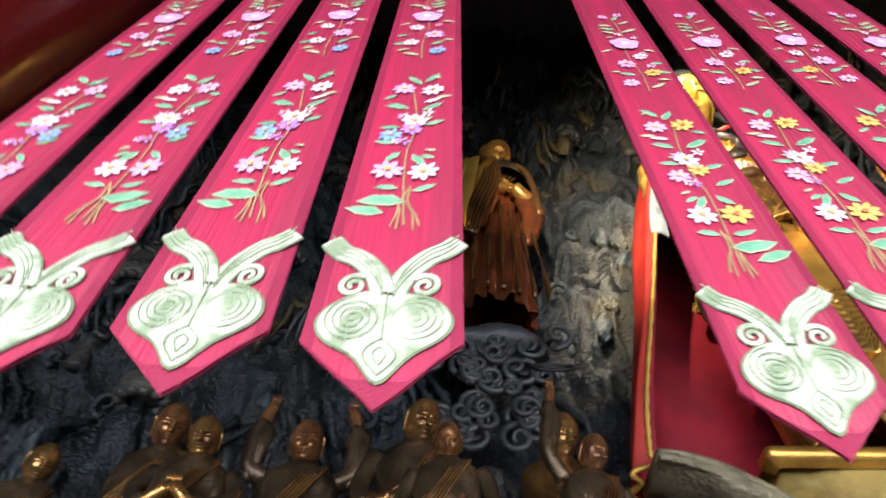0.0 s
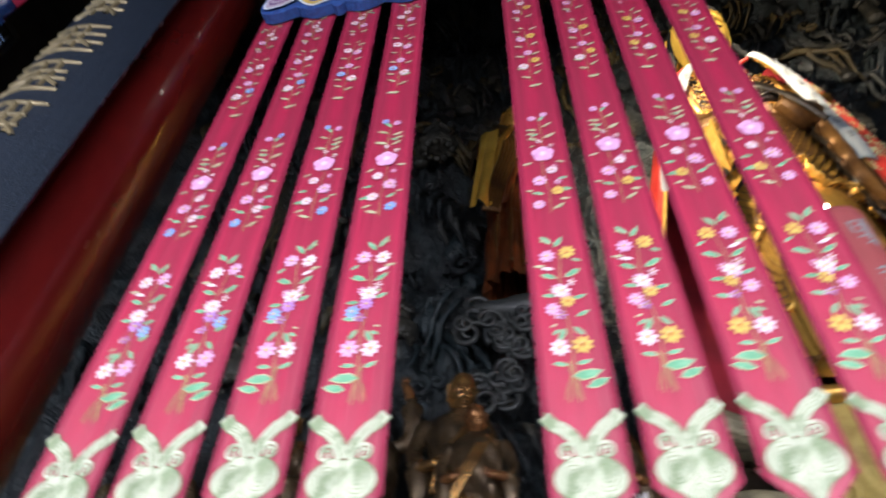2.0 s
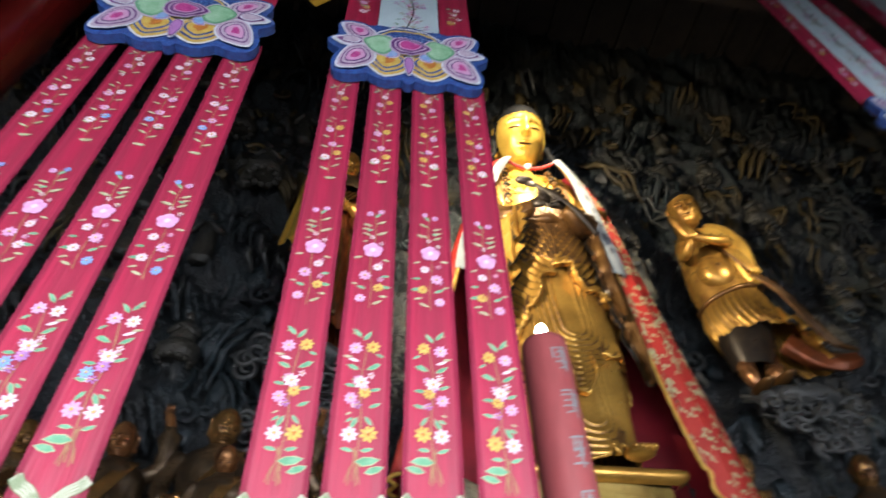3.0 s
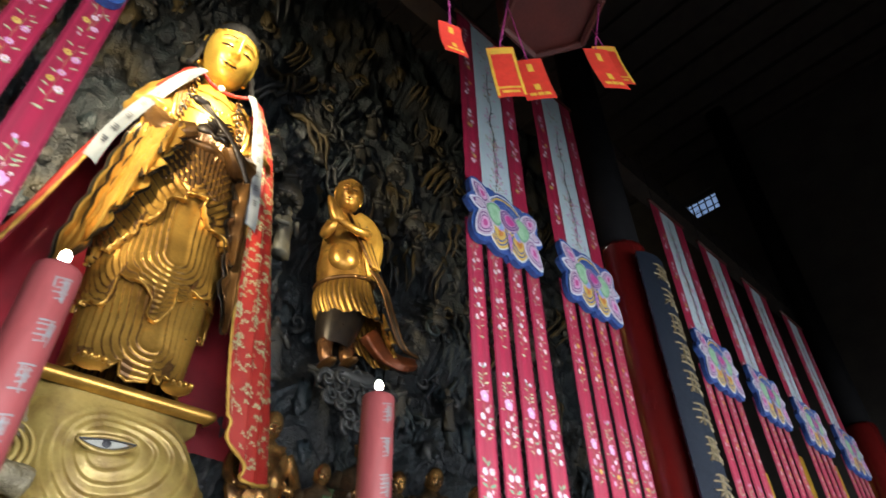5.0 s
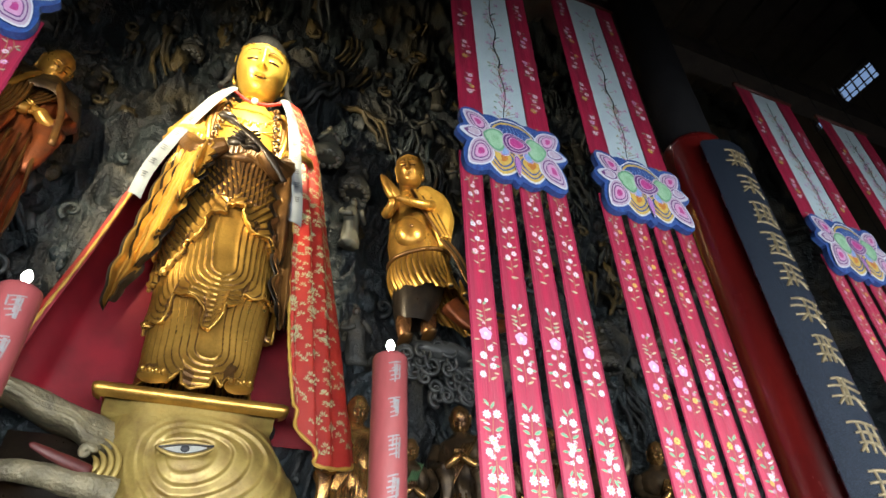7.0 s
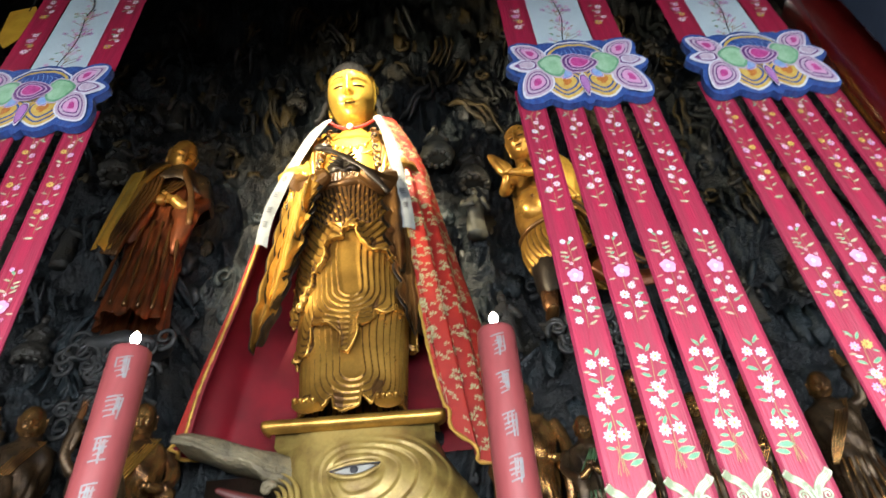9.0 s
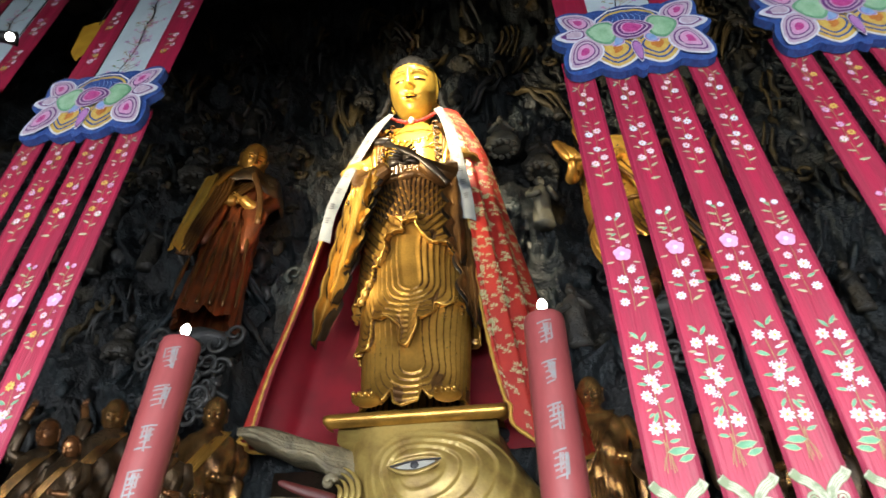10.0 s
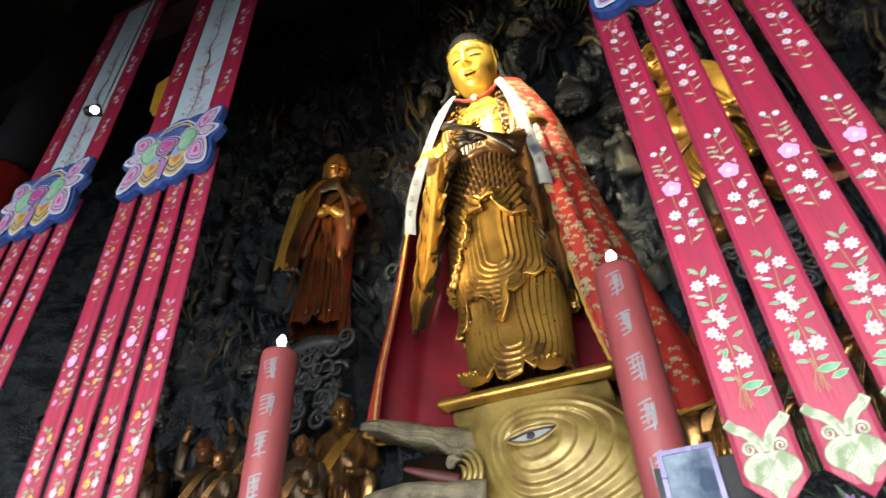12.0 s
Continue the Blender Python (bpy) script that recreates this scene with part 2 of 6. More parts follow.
SCREEN = mat("glossy_picture_glass", (0.04, 0.055, 0.085), 0.10, second=(0.20, 0.25, 0.30), scale=5, spec=0.6)
TILEYELLOW = mat("yellow_silk", (0.42, 0.24, 0.02), 0.5, second=(0.32, 0.17, 0.015), scale=6)
EYEWHITE = mat("painted_eye_white", (0.372, 0.372, 0.336), 0.35)
JAWGREY = mat("weathered_grey_gilding", (0.27, 0.23, 0.14), 0.5, 0.2, second=(0.13, 0.11, 0.07), scale=6, bump=0.5, bump_scale=22)
TONGUE = mat("dull_red_paint", (0.10, 0.018, 0.016), 0.5)


# ---- mesh tools ----
def link_mesh(name, verts, faces, mats, slots=None, smooth=True, parent=None, label=""):
    me = bpy.data.meshes.new(name)
    me.from_pydata(verts, [], faces)
    for m in (mats if isinstance(mats, (list, tuple)) else [mats]):
        me.materials.append(m)
    if slots is not None:
        me.polygons.foreach_set("material_index", slots)
    if smooth:
        me.polygons.foreach_set("use_smooth", [True] * len(me.polygons))
    me.update()
    ob = new(name, me)
    if parent:
        ob.parent = parent
    if label:
        ob["label"] = label
    return ob


class Shape:
    """Vertices, faces and material slots gathered for one mesh."""

    def __init__(self, *mats):
        self.v, self.f, self.s, self.mats = [], [], [], list(mats)

    def slot(self, m):
        if m not in self.mats:
            self.mats.append(m)
        return self.mats.index(m)

    def poly(self, pts, m, faces=None):
        k = len(self.v)
        self.v += [tuple(p) for p in pts]
        for f in (faces or [list(range(len(pts)))]):
            self.f.append([k + i for i in f])
            self.s.append(self.slot(m))

    def grid(self, rows, m, closed=False, caps=False):
        k, n, w = len(self.v), len(rows), len(rows[0])
        s = self.slot(m) if not callable(m) else None
        for r in rows:
            self.v += [tuple(p) for p in r]
        for i in range(n - 1):
            for j in range(w if closed else w - 1):
                self.f.append([k + i * w + j, k + i * w + (j + 1) % w, k + (i + 1) * w + (j + 1) % w, k + (i + 1) * w + j])
                self.s.append(s if s is not None else self.slot(m(i, j)))
        if caps:
            self.f += [[k + j for j in reversed(range(w))], [k + (n - 1) * w + j for j in range(w)]]
            self.s += [self.s[-1]] * 2

    def box(self, lo, hi, m, turn=None):
        c = [(x, y, z) for z in (lo[2], hi[2]) for x, y in ((lo[0], lo[1]), (hi[0], lo[1]), (hi[0], hi[1]), (lo[0], hi[1]))]
        if turn:
            c = [tuple(turn @ Vector(p)) for p in c]
        self.poly(c, m, [[3, 2, 1, 0], [4, 5, 6, 7], [0, 1, 5, 4], [1, 2, 6, 5], [2, 3, 7, 6], [3, 0, 4, 7]])

    def tube(self, path, radii, m, n=12, wave=None, flat=1.0, caps=True):
        """A tube along path; radii one number or one a point; flat squashes it along its second axis; wave(i, a) scales it."""
        path = [Vector(p) for p in path]
        rows, side = [], None
        for i, p in enumerate(path):
            d = (path[min(i + 1, len(path) - 1)] - path[max(i - 1, 0)]).normalized()
            if side is None:
                side = d.cross(Vector((0, 1, 0.02)))
                if side.length < 0.1:
                    side = d.cross(Vector((1, 0, 0)))
            side = (side - d * side.dot(d)).normalized()
            up = side.cross(d)
            r = radii[i] if isinstance(radii, (list, tuple)) else radii
            row = []
            for j in range(n):
                a = 2 * math.pi * j / n
                q = r * (wave(i, a) if wave else 1.0)
                row.append(p + side * (q * math.cos(a)) + up * (q * flat * math.sin(a)))
            rows.append(row)
        self.grid(rows, m, closed=True, caps=caps)

    def ball(self, c, r, m, n=16, k=10, wave=None):
        rows = []
        for i in range(k + 1):
            b = math.pi * (i / k - 0.5)
            b = max(-1.565, min(1.565, b))
            row = []
            for j in range(n):
                a = 2 * math.pi * j / n
                q = wave(a, b) if wave else 1.0
                row.append((c[0] + q * r[0] * math.cos(b) * math.cos(a), c[1] + q * r[1] * math.cos(b) * math.sin(a), c[2] + q * r[2] * math.sin(b)))
            rows.append(row)
        self.grid(rows, m, closed=True, caps=True)

    def make(self, name, parent=None, label="", smooth=True):
        return link_mesh(name, self.v, self.f, self.mats, self.s, smooth, parent, label)


def empty(name, at=(0, 0, 0)):
    ob = new(name)
    ob.empty_display_size = 0.1
    ob.location = at
    return ob


def smooth_path(points, n):
    """n points on a soft curve through the given ones."""
    p = [Vector(q) for q in points]
    out = []
    for i in range(n):
        u = i / (n - 1) * (len(p) - 1)
        k = min(int(u), len(p) - 2)
        f = u - k
        a, b, c, d = p[max(k - 1, 0)], p[k], p[k + 1], p[min(k + 2, len(p) - 1)]
        out.append(0.5 * (2 * b + (c - a) * f + (2 * a - 5 * b + 4 * c - d) * f * f + (3 * b - a - 3 * c + d) * f ** 3))
    return out


def lerp_table(table, x):
    """The value at x in rows of (x, value...), straight between rows."""
    if x <= table[0][0]:
        return table[0][1:]
    for a, b in zip(table, table[1:]):
        if x <= b[0]:
            f = (x - a[0]) / (b[0] - a[0])
            return tuple(p + (q - p) * f for p, q in zip(a[1:], b[1:]))
    return table[-1][1:]


# ---- the hall ----
def wall(name, lo, hi, m, holes=(), axis="x"):
    """A wall with thickness as one mesh; holes are (a0, a1, z0, z1) along its run."""
    s = Shape(m)
    run = (lo[0], hi[0]) if axis == "x" else (lo[1], hi[1])
    cuts = sorted({run[0], run[1], *[h[0] for h in holes], *[h[1] for h in holes]})
    for a, b in zip(cuts, cuts[1:]):
        zs = [lo[2]]
        for h in sorted(holes, key=lambda h: h[2]):
            if h[0] <= a and b <= h[1]:
                zs += [h[2], h[3]]
        zs.append(hi[2])
        for z0, z1 in zip(zs[::2], zs[1::2]):
            if axis == "x":
                s.box((a, lo[1], z0), (b, hi[1], z1), m)
            else:
                s.box((lo[0], a, z0), (hi[0], b, z1), m)
    return tagged(s.make(name, smooth=False), "sooty dark plaster wall of the hall", "wall", kind="structure")


X0, X1, Y0, Y1, TOP = -12.0, 17.0, -8.0, 6.2, 18.0
WIN_E, WIN_F, WIN_W = (1.40, 2.60, 15.9, 16.85), (3.15, 3.65, 15.8, 16.4), (2.05, 2.82, 13.2, 14.06)
wall("wall_south", (X0, Y0 - 0.4, 0), (X1, Y0, TOP), WALLDARK, [(X0 + 1, X1 - 1, 0.2, 3.9)])
wall("wall_north", (X0, Y1, 0), (X1, Y1 + 0.4, TOP), WALLDARK)
wall("wall_east", (X1, Y0, 0), (X1 + 0.4, Y1, TOP), WALLDARK, [WIN_E, WIN_F], "y")
wall("wall_west", (X0 - 0.4, Y0, 0), (X0, Y1, TOP), WALLDARK, [WIN_W], "y")
floor = Shape(FLOORTILE)
floor.box((X0 - 0.4, Y0 - 0.4, -0.3), (X1 + 0.4, Y1 + 0.4, -0.004), FLOORTILE)
tagged(floor.make("floor", smooth=False), "grey stone floor of the temple hall", "floor", kind="structure")
ceil = Shape(DARKWOOD)
ceil.box((X0 - 0.4, Y0 - 0.4, TOP), (X1 + 0.4, Y1 + 0.4, TOP + 0.3), DARKWOOD)
for i in range(30):
    x = X0 + 0.5 + i * 0.97
    ceil.box((x, Y0, TOP - 0.16), (x + 0.14, Y1, TOP - 0.002), DARKWOOD)
tagged(ceil.make("ceiling", smooth=False), "dark timber ceiling with close rafters", "ceiling", kind="structure")


def lattice(name, x, span):
    """A small high window: a frame with crossing bars in the wall's opening."""
    y0, y1, z0, z1 = span
    w = empty(name, (x, (y0 + y1) / 2, z0))
    tagged(w, "small barred high window with daylight behind", "window", kind="structure")
    a, h = (y1 - y0) / 2, z1 - z0
    f = Shape(DARKWOOD)
    f.box((-0.05, -a, 0), (0.05, -a + 0.06, h), DARKWOOD)
    f.box((-0.05, a - 0.06, 0), (0.05, a, h), DARKWOOD)
    f.box((-0.049, -a + 0.06, 0), (0.049, a - 0.06, 0.06), DARKWOOD)
    f.box((-0.049, -a + 0.06, h - 0.06), (0.049, a - 0.06, h), DARKWOOD)
    f.make("window_frame", w, smooth=False)
    for i in range(1, 5):
        b = Shape(DARKWOOD)
        y = -a + 2 * a * i / 5
        b.box((-0.02, y - 0.02, 0.06), (0.02, y + 0.02, h - 0.06), DARKWOOD)
        b.make("bar", w, smooth=False)
    for i in range(1, 3):
        b = Shape(DARKWOOD)
        z = h * i / 3
        b.box((-0.03, -a + 0.06, z - 0.02), (-0.021, a - 0.06, z + 0.02), DARKWOOD)
        b.make("crossbar", w, smooth=False)
    return w


lattice("window_1", X1 + 0.2, WIN_E)
lattice("window_2", X0 - 0.2, WIN_W)
lattice("window_3", X1 + 0.2, WIN_F)

# the cross beam that carries the banners
BEAM_Z = 10.3


def beam(lo, hi, m=DARKWOOD):
    s = Shape(m)
    s.box(lo, hi, m)
    return tagged(s.make("tie_beam", smooth=False), "dark painted timber tie beam under the roof", "beam", kind="structure")


beam((X0, 0.28, BEAM_Z), (X1, 0.62, BEAM_Z + 0.5))

# ---- rock mountain behind the statues ----
def rock_y(x, z):
    """Depth of the rock face: ledges and caves, then drapes and folds of clay that hang and swirl."""
    n1 = noise.noise(Vector((x * 0.45, z * 0.55, 3.1)))
    n2 = 1 - abs(noise.noise(Vector((x * 1.1, z * 0.8, 9.4)))) * 2
    xw = x + 0.40 * noise.noise(Vector((x * 0.9, z * 0.7, 14.0)))
    zw = z + 0.50 * noise.noise(Vector((x * 0.8, z * 0.8, 31.0)))
    n3 = 1 - abs(noise.noise(Vector((xw * 2.6, zw * 1.3, 5.7)))) * 2
    n4 = 1 - abs(noise.noise(Vector((xw * 5.5, zw * 2.6, 1.7)))) * 2
    n5 = noise.noise(Vector((xw * 11.0, zw * 7.0, 8.2)))
    base = 4.62 + 0.03 * (z - 5) + (0.0 if z > 3.0 else (3.0 - z) * -0.12)
    return base - 0.40 * n1 - 0.28 * n2 - 0.20 * n3 - 0.11 * n4 - 0.045 * n5


s = Shape(STONE)
FX = [X0 + (-7.5 - X0) * i / 40 for i in range(40)] + [-7.5 + 18.5 * i / 600 for i in range(600)] + [11 + (X1 - 11) * i / 40 for i in range(41)]
FZ = [3.0 * k / 30 for k in range(30)] + [3.0 + 10.5 * k / 280 for k in range(280)] + [13.5 + (TOP - 13.5) * k / 20 for k in range(21)]
s.grid([[(x, rock_y(x, z), z) for x in FX] for z in FZ], STONE)
tagged(s.make("rock_wall", smooth=True), "smoke-darkened sculpted clay mountain with ledges and hollows", "rock wall", kind="structure")


def ledge_front(x):
    return 2.15 + 0.25 * noise.noise(Vector((x * 0.8, 0, 2))) + 0.10 * noise.noise(Vector((x * 2.5, 4, 2)))


LEDGE_Z = 2.95
s = Shape(STONE)
rows = []
for v in range(22):
    row = []
    for i in range(261):
        x = X0 + (X1 - X0) * i / 260
        if v < 14:
            z = LEDGE_Z * v / 13
            y = ledge_front(x) - 0.12 * noise.noise(Vector((x * 1.8, 7, z * 1.8))) - 0.35 * (1 - v / 13)
        else:
            y = ledge_front(x) + (v - 13) / 8 * 2.6
            z = LEDGE_Z
        row.append((x, y, z))
    rows.append(row)
s.grid(rows, STONE)
tagged(s.make("rock_ledge"), "dark rocky ledge that carries the statues", "ledge", kind="structure")


# ---- columns with couplet boards ----
def column(x):
    c = empty("column", (x, 0, 0))
    tagged(c, "round red lacquered wooden temple column on a stone base", "column", group="hall columns")
    s = Shape(REDWOOD)
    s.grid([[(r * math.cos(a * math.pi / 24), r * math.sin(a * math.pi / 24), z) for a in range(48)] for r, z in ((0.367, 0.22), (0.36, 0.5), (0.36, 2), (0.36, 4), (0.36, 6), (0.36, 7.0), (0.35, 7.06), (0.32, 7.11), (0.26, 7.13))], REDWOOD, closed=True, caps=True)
    s.make("shaft", c)
    s = Shape(BLACKTIMBER)
    s.grid([[(0.30 * math.cos(a * math.pi / 24), 0.30 * math.sin(a * math.pi / 24), z) for a in range(48)] for z in (7.12, 9, 12, TOP - 0.003)], BLACKTIMBER, closed=True, caps=True)
    s.make("upper_shaft", c, "black upper shaft")
    b = Shape(FLOORTILE)
    b.grid([[(r * math.cos(a * math.pi / 20), r * math.sin(a * math.pi / 20), z) for a in range(40)] for r, z in ((0.5, 0.0), (0.54, 0.06), (0.53, 0.13), (0.44, 0.2), (0.40, 0.218))], FLOORTILE, closed=True, caps=True)
    b.make("base", c, "grey carved stone base")
    return c


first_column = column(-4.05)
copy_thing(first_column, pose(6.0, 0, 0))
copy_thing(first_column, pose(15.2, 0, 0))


BOARD_R, BOARD_HALF = 0.52, radians(40)


def on_board(a, z, out=0.0):
    """A point on the board's bowed front: a is the way across in metres, z up."""
    t = a / BOARD_R
    return ((BOARD_R + out) * math.sin(t), -(BOARD_R + out) * math.cos(t), z)


def stroke(s, pts, w, m, out=0.014):
    """A raised carved stroke along points (a, z) on the bowed board."""
    n = len(pts)
    rows = []
    for i, (a, z) in enumerate(pts):
        a0, z0 = pts[max(i - 1, 0)]
        a1, z1 = pts[min(i + 1, n - 1)]
        dx, dz = a1 - a0, z1 - z0
        l = math.hypot(dx, dz) or 1
        ww = w * (0.65 + 0.5 * math.sin(math.pi * (i + 0.6) / n))
        px, pz = -dz / l * ww / 2, dx / l * ww / 2
        rows.append([on_board(a + px, z + pz, 0.001), on_board(a + px * 0.6, z + pz * 0.6, out), on_board(a - px * 0.6, z - pz * 0.6, out), on_board(a - px, z - pz, 0.001)])
    s.grid(rows, m)


def board(x, seed):
    """A bowed black couplet board with eleven carved gilt characters, shown as plain bars."""
    ob = empty("couplet_board", (x, 0, 0))
    tagged(ob, "bowed black lacquer board with gilt characters on a red column", "couplet board", group="couplet boards")
    s = Shape(BLACKWOOD, EDGEGLINT)
    z0, z1, n = 2.3, 6.75, 14
    rows = []
    for k in range(13):
        z = z0 + (z1 - z0) * k / 12
        row = [on_board(BOARD_R * (-BOARD_HALF + 2 * BOARD_HALF * j / n), z) for j in range(n + 1)]
        row += [on_board(BOARD_R * (BOARD_HALF - 2 * BOARD_HALF * j / n), z, -0.045) for j in range(n + 1)]
        rows.append(row)
    w = 2 * n + 2
    s.grid(rows, lambda i, j: EDGEGLINT if j in (n, w - 1) else BLACKWOOD, closed=True, caps=True)
    s.make("board_panel", ob, smooth=False)
    rng = random.Random(seed)
    for k in range(11):
        c = Shape(LETTER)
        zc, h = 6.45 - k * 0.390, 0.135
        for q in range(rng.choice((3, 3, 4))):
            zz = zc + h - q * 0.085 - rng.uniform(0, 0.02)
            wd = rng.uniform(0.12, 0.20)
            stroke(c, [(-wd + 2 * wd * i / 5, zz + 0.012 * math.sin(i)) for i in range(6)], 0.025, LETTER)
        for q in range(rng.choice((2, 2, 3))):
            a = rng.uniform(-0.11, 0.11)
            stroke(c, [(a + 0.01 * math.sin(i), zc + h - i * 0.05) for i in range(6)], 0.025, LETTER)
        sgn = rng.choice((-1, 1))
        stroke(c, [(sgn * (0.03 + 0.034 * i), zc - 0.02 - 0.026 * i - 0.004 * i * i) for i in range(4)], 0.026, LETTER)
        stroke(c, [(-sgn * (0.04 + 0.034 * i), zc - 0.02 - 0.030 * i) for i in range(4)], 0.025, LETTER)
        c.make("carved_character", ob, "gilt carved strokes")
    return ob


board(-4.05, 3)
board(6.0, 8)


# ---- hanging silk banners ----
def sway(x, z):
    """How the cloth stands off its plane, with long soft folds."""
    return 0.0022 * math.sin(x * 55 + z * 0.6) + 0.002 * math.sin(x * 23 + z * 1.9 + 1)


def flat_poly(s, pts, m, lift):
    """A flat stitched patch on the cloth from (x, z) points round a middle; lift towards the visitor."""
    cx, cz = sum(p[0] for p in pts) / len(pts), sum(p[1] for p in pts) / len(pts)
    n = len(pts)
    v = [(cx, -lift - 0.0025 + sway(cx, cz), cz)] + [(x, -lift + sway(x, z), z) for x, z in pts]
    s.poly(v, m, [[0, 1 + i, 1 + (i + 1) % n] for i in range(n)])


def band(s, pts, w, m, lift, taper=0.0):
    n, rows = len(pts), []
    for i, (x, z) in enumerate(pts):
        (x0, z0), (x1, z1) = pts[max(i - 1, 0)], pts[min(i + 1, n - 1)]
        l = math.hypot(x1 - x0, z1 - z0) or 1
        ww = w * (1 - taper * i / (n - 1)) / 2
        px, pz = -(z1 - z0) / l * ww, (x1 - x0) / l * ww
        rows.append([(x + px, -lift + sway(x, z), z + pz), (x, -lift - 0.0018 + sway(x, z), z), (x - px, -lift + sway(x, z), z - pz)])
    s.grid(rows, m)


def star(s, x, z, r, m, eye, turn=0.0, n=8, squash=0.95):
    """A many-petalled flower head, each petal a pointed patch."""
    for i in range(n):
        a = turn + 2 * math.pi * i / n
        c, q = math.cos(a), math.sin(a)
        pts = [(0.12, 0.0), (0.45, 0.20), (0.75, 0.20), (1.0, 0.0), (0.75, -0.20), (0.45, -0.20)]
        flat_poly(s, [(x + r * (u * c - v * q), z + squash * r * (u * q + v * c)) for u, v in pts], m, 0.006 + 0.001 * (i % 2))
    flat_poly(s, [(x + r * 0.2 * math.cos(i), z + r * 0.2 * math.sin(i)) for i in range(6)], eye, 0.0095)


def leaf(s, x, z, l, a, m, fat=0.3):
    c, q = math.cos(a), math.sin(a)
    fat, l = min(fat * 1.1, 0.36), l * 0.98
    pts = [(0, 0), (0.3, fat * 0.42), (0.65, fat * 0.40), (1, 0.05), (0.7, -fat * 0.35), (0.3, -fat * 0.42)]
    if m is T_GREEN:
        flat_poly(s, [(x + l * ((u * 1.12 - 0.06) * c - v * 1.35 * q), z + l * ((u * 1.12 - 0.06) * q + v * 1.35 * c)) for u, v in pts], T_OLIVE, 0.0038)
    flat_poly(s, [(x + l * (u * c - v * q), z + l * (u * q + v * c)) for u, v in pts], m, 0.0048)


def rose(s, x, z, r, m, eye):
    for i in range(5):
        a = 0.3 + i * 2 * math.pi / 5
        flat_poly(s, [(x + r * 0.5 * math.cos(a) + r * 0.55 * math.cos(b * math.pi / 4), z + r * 0.5 * math.sin(a) + r * 0.5 * math.sin(b * math.pi / 4)) for b in range(8)], m, 0.006 + 0.0006 * i)
    flat_poly(s, [(x + r * 0.3 * math.cos(i), z + r * 0.3 * math.sin(i)) for i in range(6)], eye, 0.0105)


def embroidery(side, gold, seed, upper=False):
    """Sprays of flowers up the streamer, from its foot at z 0. side: to which side the sprays lean; gold: yellow flowers, not blue."""
    s = Shape(T_WHITE)
    rng = random.Random(seed)
    B = T_YELLOW if gold == 1 else T_WHITE if gold == 2 else T_BLUE
    W, P, V, G, O, S = T_WHITE, (T_LINE if gold == 2 else T_PINK), (T_LINE if gold == 2 else T_VIOLET), T_GREEN, T_OLIVE, T_BROWN

    def st(x, z, r, m, eye=None):
        star(s, side * x, z, r * 0.86, m, eye or (T_YELLOW if m is not T_YELLOW else T_ORANGE), rng.uniform(0, 1))

    def lf(x, z, l, a, m=G, fat=0.3):
        leaf(s, side * x, z, l, a if side > 0 else math.pi - a, m, fat)

    def stem(pts, w=0.006):
        band(s, [(side * a, b) for a, b in smooth_path2(pts, 14)], w, S, 0.003)

    # lowest spray
    stem([(-0.01, 0.40), (0.0, 0.52), (0.005, 0.66), (-0.01, 0.80), (0.01, 0.98)], 0.005)
    for a, b in ((-0.040, 0.395), (-0.028, 0.385), (0.004, 0.385), (0.016, 0.392)):
        stem([(a, b), (a * 0.4 - 0.012 + (0.012 if a > 0 else 0), 0.44), (0.004 if a > 0 else -0.012, 0.475), (-0.014, 0.53)], 0.0048)
    lf(-0.005, 0.475, 0.095, 0.05, G, 0.42), lf(0.035, 0.435, 0.075, 0.25, G, 0.38), lf(-0.02, 0.515, 0.05, 2.9, G), lf(0.012, 0.52, 0.05, 0.1, G)
    st(0.040, 0.585, 0.045, B if gold else P), st(-0.038, 0.580, 0.043, W)
    lf(0.02, 0.66, 0.05, -0.9, G), lf(-0.01, 0.655, 0.06, 4.2, G), lf(0.035, 0.70, 0.05, 0.3, G)
    st(-0.045 if gold else 0.048, 0.735, 0.036, P if gold else B), st(0.012 if gold else 0.0, 0.765, 0.034, B if gold else V), st(-0.005, 0.81, 0.042, W)
    lf(0.03, 0.775, 0.05, 0.1, G), lf(-0.03, 0.79, 0.05, 2.9, G), lf(-0.02, 0.87, 0.06, 2.7, G), lf(0.015, 0.875, 0.065, 0.35, G), lf(-0.02, 0.91, 0.055, 2.9, W)
    st(-0.042, 0.975, 0.040, W if not gold else P), st(0.035, 0.985, 0.040, P if not gold else B)
    lf(-0.01, 1.02, 0.06, 0.9, G), lf(-0.02, 1.035, 0.06, 2.3, G), lf(0.05, 0.95, 0.04, -0.4, G), lf(-0.05, 0.93, 0.05, 3.0, O)
    for k in range(24):
        z0 = rng.choice((0.72, 0.92, 1.45, 1.68, 2.30, 2.52, 2.88)) + rng.uniform(-0.14, 0.14)
        x0 = rng.uniform(-0.055, 0.055)
        if rng.random() < 0.75:
            lf(x0, z0, rng.uniform(0.03, 0.055), rng.uniform(-0.5, 0.7) + (math.pi if x0 < 0 else 0), rng.choice((G, G, O, O, W)), 0.36)
        else:
            star(s, x0, z0, rng.uniform(0.012, 0.020), rng.choice((W, P, V)), T_YELLOW, n=5)
    # second spray
    stem([(0.0, 1.20), (0.005, 1.32), (-0.01, 1.48), (0.01, 1.66), (0.0, 1.83)], 0.0045)
    st(-0.045, 1.25, 0.034, P if gold else B), st(0.04, 1.32, 0.034, B if gold else W), st(-0.03, 1.39, 0.040, P), st(0.03, 1.45, 0.032, W)
